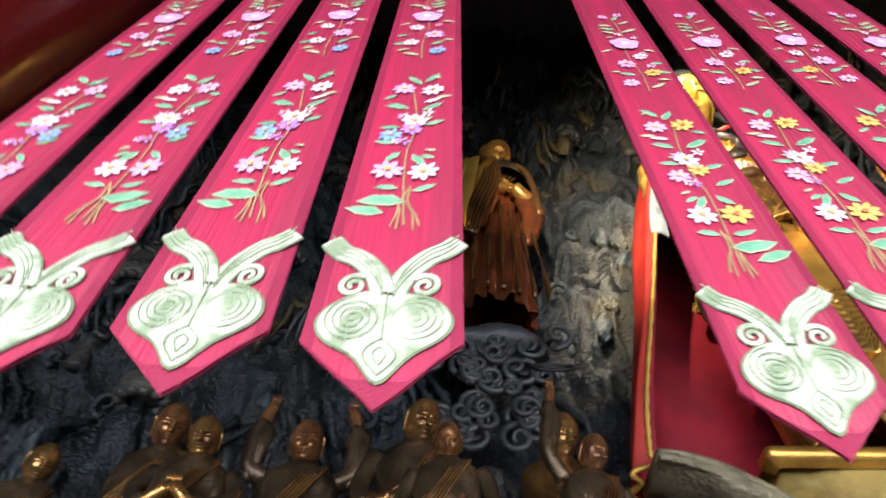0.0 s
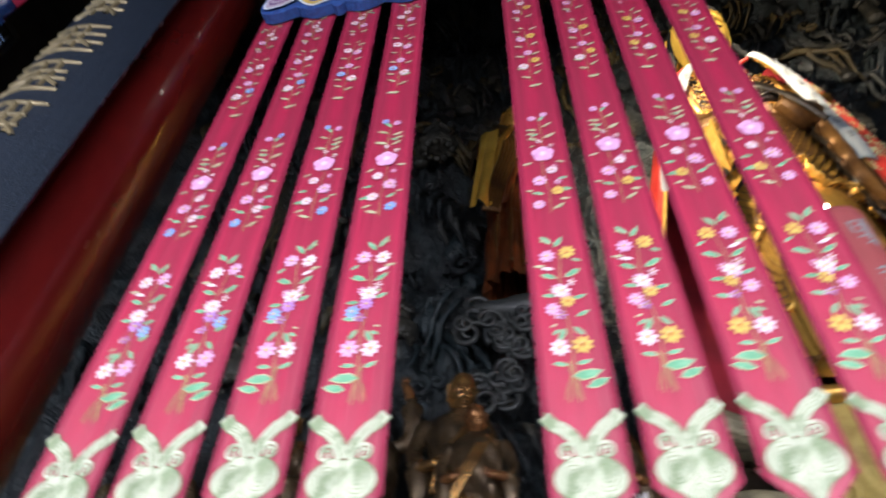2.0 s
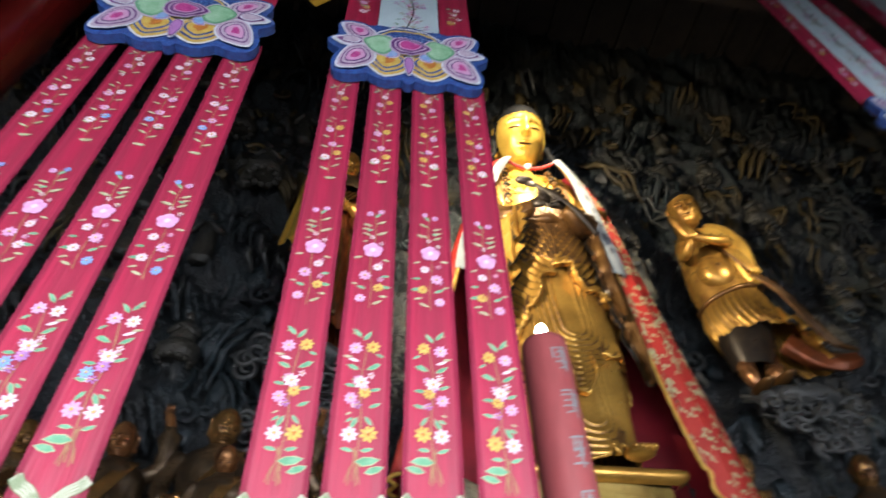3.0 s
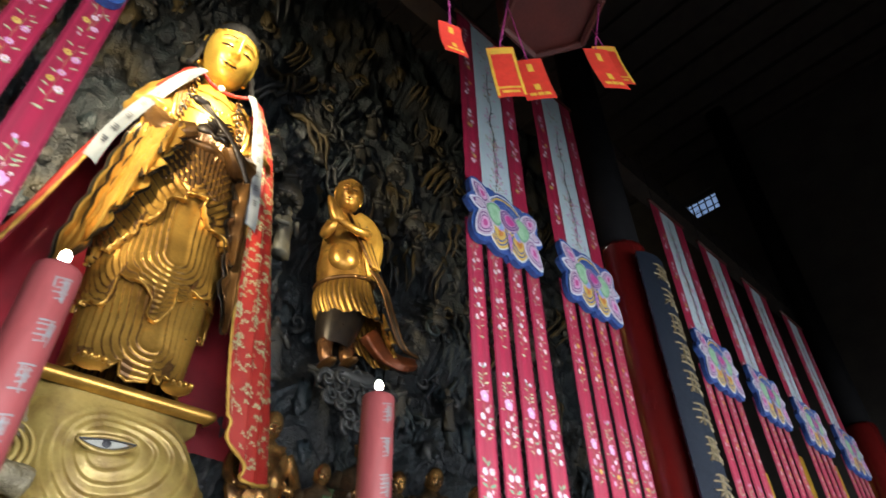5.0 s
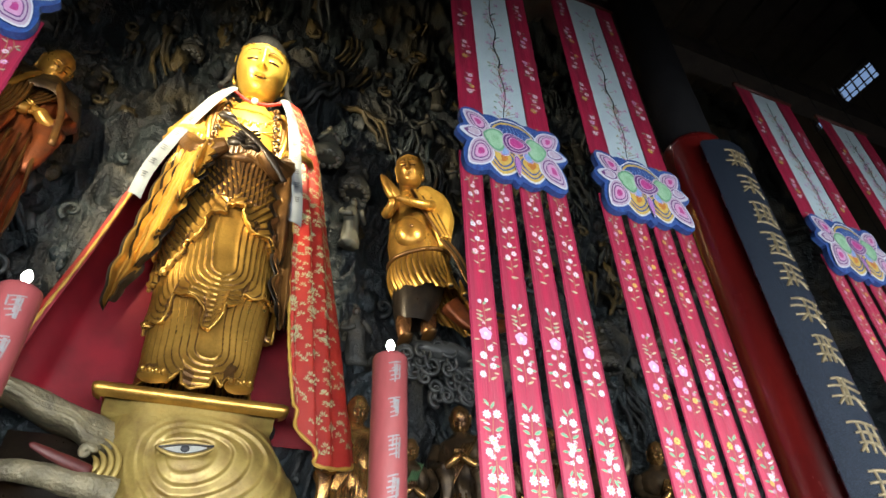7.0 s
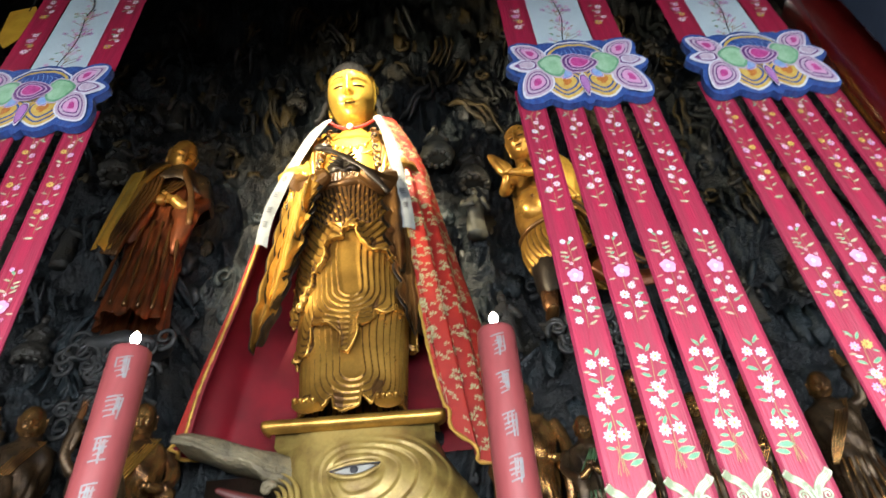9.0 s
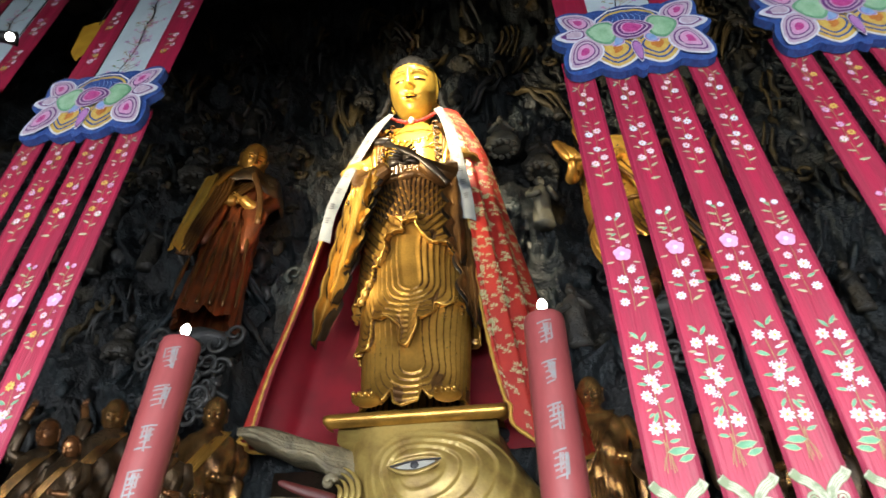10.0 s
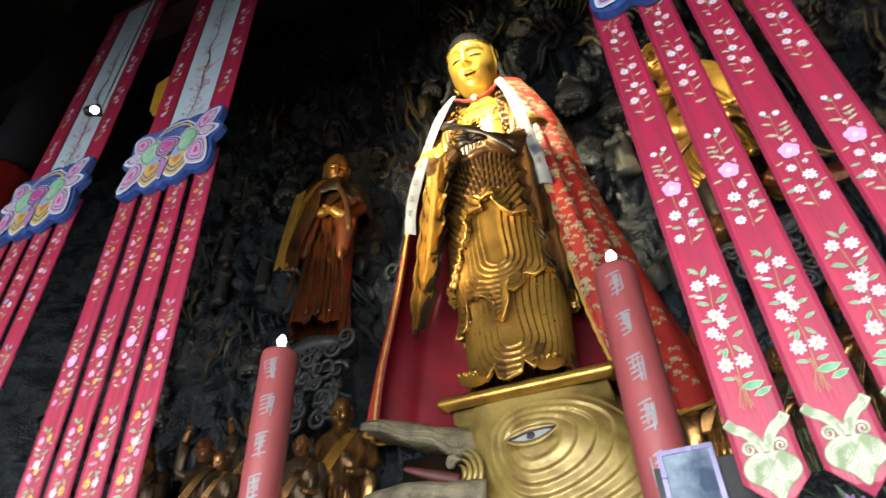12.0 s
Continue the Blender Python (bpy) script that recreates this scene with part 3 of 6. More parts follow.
    lf(0.01, 1.22, 0.06, 0.4, O), lf(-0.02, 1.31, 0.05, 2.8, G), lf(0.04, 1.27, 0.05, -0.1, O), lf(-0.06, 1.335, 0.04, 2.9, O), lf(0.05, 1.39, 0.045, 0.1, G)
    rose(s, side * 0.0, 1.56, 0.052, T_PINK, W)
    lf(-0.05, 1.51, 0.05, 3.2, O), lf(0.05, 1.50, 0.045, -0.2, O)
    lf(-0.01, 1.66, 0.06, 2.8, O), lf(0.01, 1.67, 0.07, 0.35, O), lf(-0.01, 1.73, 0.06, 2.9, O), lf(0.01, 1.75, 0.06, 0.4, O), lf(0.0, 1.80, 0.05, 0.8, G)
    star(s, side * -0.03, 1.82, 0.022, P, V), star(s, side * 0.03, 1.84, 0.02, T_BLUE if not gold else P, V)
    # third spray
    stem([(0.0, 2.13), (0.0, 2.30), (0.01, 2.47), (-0.005, 2.63)], 0.0045)
    lf(-0.02, 2.09, 0.075, 0.05, O, 0.4), lf(0.0, 2.16, 0.06, 2.8, O), lf(0.01, 2.19, 0.06, 0.5, O)
    st(-0.03, 2.27, 0.036, W), st(0.035, 2.32, 0.034, B), st(0.0, 2.40, 0.034, P), st(-0.03, 2.54, 0.036, P), st(0.03, 2.57, 0.036, B if gold else W)
    for z in (2.24, 2.36, 2.46, 2.62):
        lf(-0.02, z, 0.055, 2.8, O), lf(0.02, z + 0.02, 0.055, 0.3, O)
    # top spray with curling tendrils
    lf(-0.01, 2.78, 0.06, 2.9, O), lf(0.01, 2.79, 0.06, 0.3, O)
    st(-0.03, 2.86, 0.033, P), st(0.035, 2.90, 0.033, B if gold else W), st(0.0, 2.96, 0.03, W)
    for k, (a, b) in enumerate(((-0.03, 3.02), (0.02, 3.05))):
        stem([(0, 2.82), (a, b), (a + 0.04, b + 0.10), (a + 0.0, b + 0.15), (a - 0.03, b + 0.10)], 0.006)
        lf(a, b, 0.05, 2.5 - k * 2, O)
    return s


def smooth_path2(pts, n):
    return [(v.x, v.z) for v in smooth_path([(a, 0, b) for a, b in pts], n)]


def spiral(x, z, r0, r1, turns, start, n, sgn=1):
    return [(x + (r0 + (r1 - r0) * i / n) * math.cos(start + sgn * 2 * math.pi * turns * i / n), z + (r0 + (r1 - r0) * i / n) * math.sin(start + sgn * 2 * math.pi * turns * i / n)) for i in range(n + 1)]


def end_motif():
    """The cream cloud-head at the streamer's foot: two arms, two curls, and two spiral lobes over a pointed drop."""
    s = Shape(CREAM, SAGE, SAGEDEEP)
    for g in (1, -1):
        arm = smooth_path2([(g * 0.116, 0.345), (g * 0.092, 0.318), (g * 0.060, 0.300), (g * 0.026, 0.262), (g * 0.008, 0.215)], 14)
        band(s, arm, 0.044, SAGEDEEP, 0.0045)
        band(s, arm, 0.038, CREAM, 0.0062)
        for o in (-0.012, 0.0, 0.012):
            band(s, [(x, z + o) for x, z in arm], 0.0022, SAGE, 0.0090)
        curl = spiral(g * 0.060, 0.232, 0.026, 0.004, 1.6, math.pi * (0.75 if g > 0 else 0.25), 26, -g)
        band(s, curl, 0.0135, SAGEDEEP, 0.0045, 0.35)
        band(s, curl, 0.0105, CREAM, 0.0062, 0.35)
    heart = []
    for i in range(64):
        a = 2 * math.pi * i / 64
        c, q = math.cos(a), math.sin(a)
        x = 0.104 * q * (0.94 + 0.06 * abs(q))
        z = 0.150 + (0.070 * c if c > 0 else 0.062 * c) - 0.010 * math.exp(-(x / 0.02) ** 2) * (c > 0)
        if c < 0:
            z -= 0.046 * math.exp(-(x / 0.030) ** 2)
        heart.append((x, z))
    flat_poly(s, [(x * 1.05, 0.150 + (z - 0.150) * 1.05) for x, z in heart], SAGEDEEP, 0.0048)
    flat_poly(s, heart, CREAM, 0.0066)
    for g in (1, -1):
        band(s, spiral(g * 0.049, 0.156, 0.047, 0.004, 3.6, math.pi / 2, 70, -g), 0.0024, SAGE, 0.0100)
    band(s, [(0, 0.214), (0, 0.18), (0, 0.14), (0, 0.115)], 0.003, SAGE, 0.0100)
    for g in (1, -1):
        band(s, smooth_path2([(0, 0.116), (g * 0.020, 0.098), (g * 0.022, 0.078), (0, 0.050)], 10), 0.0024, SAGE, 0.0100)
        band(s, smooth_path2([(0, 0.100), (g * 0.010, 0.088), (0, 0.066)], 8), 0.0022, SAGE, 0.0100)
    return s


def streamer_mesh(length):
    """One long strip of silk, its foot pointed, a seam along each edge."""
    s = Shape(SILK, SEAM)
    n = 12
    for face, off in ((1, 0.0), (-1, 0.007)):
        rows = []
        for k in range(71):
            f = k / 70
            z = length * f
            w = 0.125 - 0.013 * min(1, f * 1.6)
            row = []
            for j in range(n + 1):
                u = -1 + 2 * j / n
                zz = 0.115 * abs(u) if k == 0 else (max(z, 0.115 * abs(u) + 0.004 * k) if k < 4 else z)
                x = u * w
                row.append((x, off + sway(x, zz) * (1 if off == 0 else 1), zz))
            rows.append(row if face > 0 else row[::-1])
        s.grid(rows, lambda i, j: SEAM if j in (0, n - 1) or i == 0 else SILK)
    return s


STREAM_L = 3.35
PROTO = {}


def petal_pts(x, z, l, w, a, k=1.0, n=18):
    """A pointed petal's outline round its middle, shrunk by k."""
    out = []
    for i in range(n):
        t = 2 * math.pi * i / n
        u, v = math.cos(t), math.sin(t) * (1 - 0.28 * math.cos(t))
        u = u + 0.10 * max(0, u) ** 7
        out.append((x + k * (l * u * math.cos(a) - w * v * math.sin(a)), z + k * (l * u * math.sin(a) + w * v * math.cos(a))))
    return out


def petal(name, x, z, l, w, a, colours, lift, parent):
    s = Shape()
    for i, m in enumerate(colours):
        flat_poly(s, petal_pts(x, z, l * 1.12, w * 1.2, a, (1, 0.90, 0.75, 0.67, 0.54, 0.46, 0.24)[i]), m, lift + i * 0.0022)
    return s.make(name, parent)


def lotus(parent):
    """The padded embroidered lotus where the streamers begin, 1.15 m wide, its middle at z 0."""
    s = Shape(T_NAVY)
    lobes = [(g * 0.42, 0.165, 0.168, 0.106, 32 if g > 0 else 148) for g in (1, -1)] + [(g * 0.475, 0.04, 0.146, 0.072, 0 if g > 0 else 180) for g in (1, -1)] + \
        [(g * 0.42, -0.155, 0.174, 0.126, -44 if g > 0 else 224) for g in (1, -1)] + [(g * 0.165, -0.150, 0.157, 0.216, -84 if g > 0 else 264) for g in (1, -1)] + \
        [(0, -0.205, 0.118, 0.048, -90), (0, 0.12, 0.30, 0.17, 0), (0.17, 0.19, 0.16, 0.07, 20), (-0.17, 0.19, 0.16, 0.07, 160)]

    def inside(x, z):
        for px, pz, l, w, a in lobes:
            c, q = math.cos(radians(a)), math.sin(radians(a))
            u, v = ((x - px) * c + (z - pz) * q) / (l + 0.042), (-(x - px) * q + (z - pz) * c) / (w + 0.036)
            if abs(u) ** 1.7 + abs(v) ** 1.7 < 1:
                return True
        return False

    out = []
    for i in range(150):
        t = 2 * math.pi * i / 150
        r = 0.75
        while r > 0.1 and not inside(r * math.cos(t), r * math.sin(t)):
            r -= 0.006
        out.append((r * math.cos(t), r * math.sin(t)))
    n = len(out)
    s.poly([(0, -0.05, 0)] + [(x, -0.045, z) for x, z in out] + [(x, 0.02, z) for x, z in out], T_NAVY,
           [[0, 1 + i, 1 + (i + 1) % n] for i in range(n)] + [[1 + (i + 1) % n, 1 + i, 1 + n + i, 1 + n + (i + 1) % n] for i in range(n)])
    body = s.make("lotus_panel", parent, "dark blue padded lotus embroidered in pink, green and gold", smooth=False)
    pink = (T_LINE, T_DUSTY, T_PURPLE, T_DUSTY, T_PURPLE, T_PINK, T_MAGENTA)
    for g in (1, -1):
        a = lambda d: radians(d) if g > 0 else math.pi - radians(d)
        petal("petal", g * 0.42, 0.165, 0.150, 0.088, a(32), pink, 0.056, body)
        petal("petal", g * 0.475, 0.04, 0.13, 0.06, a(0), (T_LINE, T_LINE, T_DUSTY, T_PURPLE, T_LINE, T_DUSTY), 0.060, body)
        petal("petal", g * 0.42, -0.155, 0.155, 0.105, a(-44), pink, 0.066, body)
        petal("petal", g * 0.165, -0.150, 0.140, 0.180, a(-84), (T_LINE, T_YELLOW, T_NAVY, T_YELLOW, T_NAVY, T_YELLOW, T_ORANGE), 0.054, body)
        petal("petal", g * 0.245, 0.02, 0.120, 0.105, a(10), (T_DUSTY, T_GREEN, T_MINT, T_MINT), 0.072, body)
        petal("petal", g * 0.135, -0.085, 0.055, 0.036, a(-40), (T_LINE, T_VIOLET, T_BLUE), 0.068, body)
    petal("petal", 0, 0.02, 0.150, 0.085, 0, (T_DUSTY, T_PURPLE, T_DUSTY, T_PURPLE, T_PINK, T_MAGENTA), 0.080, body)
    petal("petal", 0, -0.19, 0.095, 0.036, -math.pi / 2, (T_LINE, T_PURPLE, T_VIOLET), 0.070, body)
    s = Shape()
    rim = [(0.27 * math.cos(t * math.pi / 20), 0.10 + 0.16 * math.sin(t * math.pi / 20)) for t in range(21)]
    flat_poly(s, rim, T_YELLOW, 0.054)
    flat_poly(s, [(x * 0.92, 0.10 + (z - 0.10) * 0.84) for x, z in rim], T_NAVY, 0.058)
    for k in range(9):
        x = -0.2 + 0.05 * k
        band(s, [(x, 0.10), (x * 0.9 + 0.02, 0.16), (x * 0.8, 0.215 - abs(x) * 0.3)], 0.005, T_BLUE, 0.062)
    for sgn in (1, -1):
        band(s, [(sgn * 0.30, 0.10), (sgn * 0.26, 0.19), (sgn * 0.14, 0.262), (0, 0.285)], 0.014, T_LINE, 0.056)
    s.make("seed_head", body)
    return body


def side_spray(seed, tall):
    s = Shape(T_WHITE)
    rng = random.Random(seed)
    z = 0.15
    while z < tall - 0.4:
        for k in range(4):
            star(s, rng.uniform(-0.05, 0.05), z + 0.09 * k, rng.uniform(0.030, 0.042), rng.choice((T_WHITE, T_WHITE, T_PINK, T_YELLOW)), T_VIOLET)
            for g in (0, math.pi):
                leaf(s, rng.uniform(-0.02, 0.02), z + 0.09 * k + 0.03, 0.05, g + rng.uniform(-0.4, 0.4), rng.choice((T_OLIVE, T_WHITE, T_GREEN)))
        z += 0.60
    return s


def plum_branch(tall):
    """A plum spray in blossom on the pale panel, with a black trunk higher up."""
    s = Shape(T_BROWN)
    rng = random.Random(5)
    band(s, smooth_path2([(0.02, 0.22), (-0.02, 0.5), (0.04, 0.9), (0.0, 1.3)], 20), 0.010, INK, 0.007)
    band(s, smooth_path2([(0.0, 1.34), (0.03, 1.50), (-0.02, 1.75), (0.03, 2.05), (-0.01, 2.4), (0.02, 2.8)], 24), 0.020, INK, 0.007, 0.4)
    for k in range(5):
        band(s, [(0.0, 1.36 + 0.26 * k), (0.03 * (-1) ** k, 1.42 + 0.26 * k), (0.07 * (-1) ** k, 1.45 + 0.26 * k)], 0.012, INK, 0.007)
    for k in range(120):
        z = rng.uniform(0.28, 1.45) if k < 70 else rng.uniform(1.35, tall - 0.4)
        x = rng.gauss(0, 0.065)
        if k % 3 == 0:
            leaf(s, x, z, 0.05, rng.uniform(0, 6.28), rng.choice((T_OLIVE, T_GREEN, T_BROWN)))
            continue
        star(s, x, z, rng.uniform(0.022, 0.038), rng.choice((T_PINK, T_PINK, T_PINK, T_VIOLET, T_OLIVE)), T_MAGENTA, n=5)
        band(s, [(x, z), (x * 0.5, z - 0.05), (0.01, z - 0.09)], 0.005, T_BROWN, 0.003)
    return s


def banner(x, y, foot, side_pattern, gold, z_lotus=6.13, top=9.9, splay=(0, 0, 0, 0), back=0.0):
    """One hanging banner: a pale panel between red borders, the lotus, and four long streamers."""
    b = empty("hanging_banner", (x, y, 0))
    tagged(b, "long crimson silk banner embroidered with flowers and a lotus", "banner", group="hanging banners")
    key = ("streamer",)
    if key not in PROTO:
        m = streamer_mesh(STREAM_L).make("streamer", b)
        PROTO[key] = m.data
        bpy.data.objects.remove(m)
    if "motif" not in PROTO:
        m = end_motif().make("end_motif", b)
        PROTO["motif"] = m.data
        bpy.data.objects.remove(m)
    for k in range(4):
        st = new("streamer", PROTO[key])
        st.parent, st.location = b, (-0.455 + 0.303 * k, 0, foot + 0.012 * ((k * 7) % 3 - 1))
        st.scale = (1, 1, (z_lotus - 0.2 - foot) / STREAM_L)
        st.location.x += splay[k]
        st.location.y += back
        st.rotation_euler = (math.asin(back / STREAM_L), -math.atan(splay[k] / STREAM_L), 0)
        e = ("embroidery", side_pattern[k], gold)
        if e not in PROTO:
            m = embroidery(side_pattern[k], gold, 4).make("embroidery", b)
            PROTO[e] = m.data
            bpy.data.objects.remove(m)
        em = new("embroidery", PROTO[e])
        em.parent = st
        mo = new("end_motif", PROTO["motif"])
        mo.parent = st
        mo["label"] = "cream cloud-head embroidery"
    lo = lotus(b)
    lo.location, lo.scale = (0.0, -0.03, z_lotus - 0.05), (0.93, 1.0, 1.34)
    tall = top - z_lotus
    for name, x0, x1, m, y0 in (("pale_panel", -0.255, 0.255, PANEL, 0.012), ("red_border", -0.53, -0.259, SILK, 0.0), ("red_border", 0.259, 0.53, SILK, 0.0)):
        s = Shape(m)
        for off in (0.0, 0.008):
            rows = [[(x0 + (x1 - x0) * j / 6, y0 + off + sway(x0 + (x1 - x0) * j / 6, z_lotus + tall * k / 20), tall * k / 20) for j in range(7)] for k in range(21)]
            s.grid(rows if off == 0 else [r[::-1] for r in rows], m)
        p = s.make(name, b)
        p.location.z = z_lotus
        if name == "pale_panel":
            q = plum_branch(tall).make("plum_branch", p, "plum blossom spray")
            q.location.y = 0.012
        else:
            q = side_spray(9 if x0 > 0 else 2, tall).make("flower_sprays", p)
            q.location.x = (x0 + x1) / 2
    s = Shape(DARKRED)
    s.tube([(-0.56, 0.0, top), (0.56, 0.0, top)], 0.03, DARKRED, 12)
    s.make("top_rod", b)
    for g in (-0.4, 0.4):
        s = Shape(IRON)
        s.tube([(g, 0.0, top + 0.03), (g, 0.0, BEAM_Z + 0.1), (g, 0.29 - y, BEAM_Z + 0.1)], 0.008, IRON, 6)
        s.make("hanger", b)
    return b


banner(-2.775, -0.075, 2.358, (1, 1, -1, -1), False, z_lotus=6.16, splay=(-0.01, -0.005, 0.0, 0.0))
banner(-1.165, 0.0, 2.39, (1, 1, -1, -1), True, z_lotus=6.20, splay=(0.01, 0.0, 0.0, 0.0), back=0.075)
banner(3.42, 0.0, 2.28, (1, 1, -1, -1), 2)
banner(4.98, 0.02, 2.28, (1, 1, -1, -1), True)
for x in (7.95, 9.60, 11.36, 13.18):
    banner(x, -0.08, 2.3, (1, 1, -1, -1), True, 6.06, 9.0)
banner(-6.40, -0.08, 2.5, (1, 1, -1, -1), False, z_lotus=6.55)


# ---- statues ----
def bump2(x, z, x0, z0, sx, sz):
    return math.exp(-((x - x0) / sx) ** 2 - ((z - z0) / sz) ** 2)


def head_into(s, c, r, turn=0.0, nod=0.0, skin=GOLDFACE, hair=None, fine=40, smile=1.0):
    """A statue's head: an egg with brow, nose, lids, lips and chin, long ears, and hair where it has any. It faces -y before it turns."""
    n, k = fine, int(fine * 0.8)
    m = Matrix.Translation(c) @ Matrix.Rotation(turn, 4, "Z") @ Matrix.Rotation(nod, 4, "X")
    rows, tone = [], []
    for i in range(k + 1):
        b = max(-1.56, min(1.56, math.pi * (i / k - 0.5)))
        row, tr = [], []
        for j in range(n):
            a = 2 * math.pi * j / n + math.pi / n
            x, y, z = math.cos(b) * math.sin(a), -math.cos(b) * math.cos(a), math.sin(b)
            w = 1.0
            jaw = min(1.22, max(0.1, 1 - z * z) ** -0.13) if z < 0 else 1.0
            d = 0.0
            dark = False
            keep_x, keep_z = x, z
            if y < 0:
                if fine > 150:
                    x, z = x / 1.16, (z + 0.08) / 1.12      # larger features, set lower on the broad face
                f = min(1, -y * 1.6)
                d += f * (0.10 + 0.10 * max(0, min(1, (0.25 - z) / 0.35))) * math.exp(-(x / 0.10) ** 2) * (1 if z > -0.14 else math.exp(-((z + 0.14) / 0.05) ** 2)) * (1 if z < 0.25 else math.exp(-((z - 0.25) / 0.12) ** 2))
                d += f * 0.035 * (bump2(x, z, 0.10, -0.12, 0.07, 0.06) + bump2(x, z, -0.10, -0.12, 0.07, 0.06))
                for g in (1, -1):
                    d -= f * (0.018 if fine > 150 else 0.055) * bump2(x, z, g * 0.34, 0.10, 0.20, 0.10)
                    d += f * 0.045 * bump2(x, z, g * 0.34, 0.055, 0.15, 0.055)
                    arc = 0.27 - 0.9 * (abs(x) - 0.33) ** 2
                    d += f * (0.016 if fine > 150 else 0.034) * math.exp(-((z - arc) / 0.04) ** 2) * (0.1 < abs(x) < 0.6)
                    d += f * 0.03 * bump2(x, z, g * 0.42, -0.2, 0.2, 0.2)
                d += f * 0.050 * bump2(x, z, 0, -0.345, 0.16, 0.04) + f * 0.055 * bump2(x, z, 0, -0.445, 0.13, 0.045)
                d -= f * 0.035 * bump2(x, z, 0, -0.395 + smile * 0.5 * x * x, 0.22, 0.022)
                d += f * 0.05 * bump2(x, z, 0, -0.68, 0.20, 0.10)
                d *= 1.7 if fine > 150 else 1.9 if fine > 80 else 2.9
                lid = 0.02 + 0.35 * (abs(x) - 0.33) ** 2
                dark = (abs(z - lid) < (0.023 if fine > 150 else 0.032 if fine > 100 else 0.042) and 0.16 < abs(x) < 0.52 and -y > 0.2) or (abs(z + 0.395 - smile * 0.5 * x * x) < (0.018 if fine > 150 else 0.018 if fine > 100 else 0.036) and abs(x) < 0.20) or (fine > 60 and abs(z - 0.30 + 0.9 * (abs(x) - 0.33) ** 2) < (0.030 if fine > 150 else 0.026) and 0.12 < abs(x) < 0.56)
            x, z = keep_x, keep_z
            is_hair = hair is not None and (z > (0.47 if fine > 150 else 0.66) - (0.10 if fine > 150 else 0.24) * abs(x) * (y < 0) or (y > (-0.22 if fine > 150 else 0.12) and z > -0.55))
            if is_hair:
                d += 0.06 + 0.012 * math.sin(a * 22) * math.cos(b * 14)
            q = 1 + d
            p = m @ Vector((r[0] * x * q * jaw, r[1] * y * q * jaw, r[2] * z * (1 + 0.25 * d)))
            row.append(p)
            tr.append(hair if is_hair else (LIPS if dark else skin))
        rows.append(row)
        tone.append(tr)
    s.grid(rows, lambda i, j: tone[min(i, k)][j], closed=True, caps=True)
    for g in (1, -1):
        ear = [m @ Vector((g * r[0] * u, r[1] * 0.05, r[2] * v)) for u, v in ((0.94, 0.30), (1.00, 0.22), (1.00, 0.0), (0.96, -0.25), (0.95, -0.50), (0.92, -0.62))]
        s.tube(ear, [0.04 * r[2], 0.08 * r[2], 0.08 * r[2], 0.055 * r[2], 0.065 * r[2], 0.03 * r[2]], skin, 8, flat=0.55)


def hand_into(s, at, way, size, m, fan=0.35):
    """A hand: a palm and five bent fingers, pointing along way."""
    at, way = Vector(at), Vector(way).normalized()
    side = way.cross(Vector((0, 1, 0)))
    side = side.normalized() if side.length > 0.1 else Vector((1, 0, 0))
    up = side.cross(way)
    s.tube([at - way * size * 0.3, at, at + way * size * 0.35], [size * 0.20, size * 0.27, size * 0.25], m, 8, flat=0.5)
    for i in range(4):
        o = (i - 1.5) / 1.5
        base = at + way * size * 0.32 + side * o * size * 0.2
        tip = base + (way + side * o * fan * 0.5 - up * 0.1).normalized() * size * (0.62 - 0.08 * abs(o))
        s.tube([base, (base + tip) / 2 - up * size * 0.04, tip], [size * 0.075, size * 0.065, size * 0.04], m, 6)
    s.tube([at + side * size * 0.2, at + side * size * 0.36 + way * size * 0.22, at + side * size * 0.36 + way * size * 0.45], [size * 0.08, size * 0.07, size * 0.04], m, 6)


def terrace(d, k):
    """Carved cloth like stepped terraces: a slow rise and a sharp drop."""
    t = (d * k / math.pi) % 1.0
    e = max(0.0, min(1.0, (t - 0.74) / 0.26))
    return t * (1 - e * e * (3 - 2 * e))


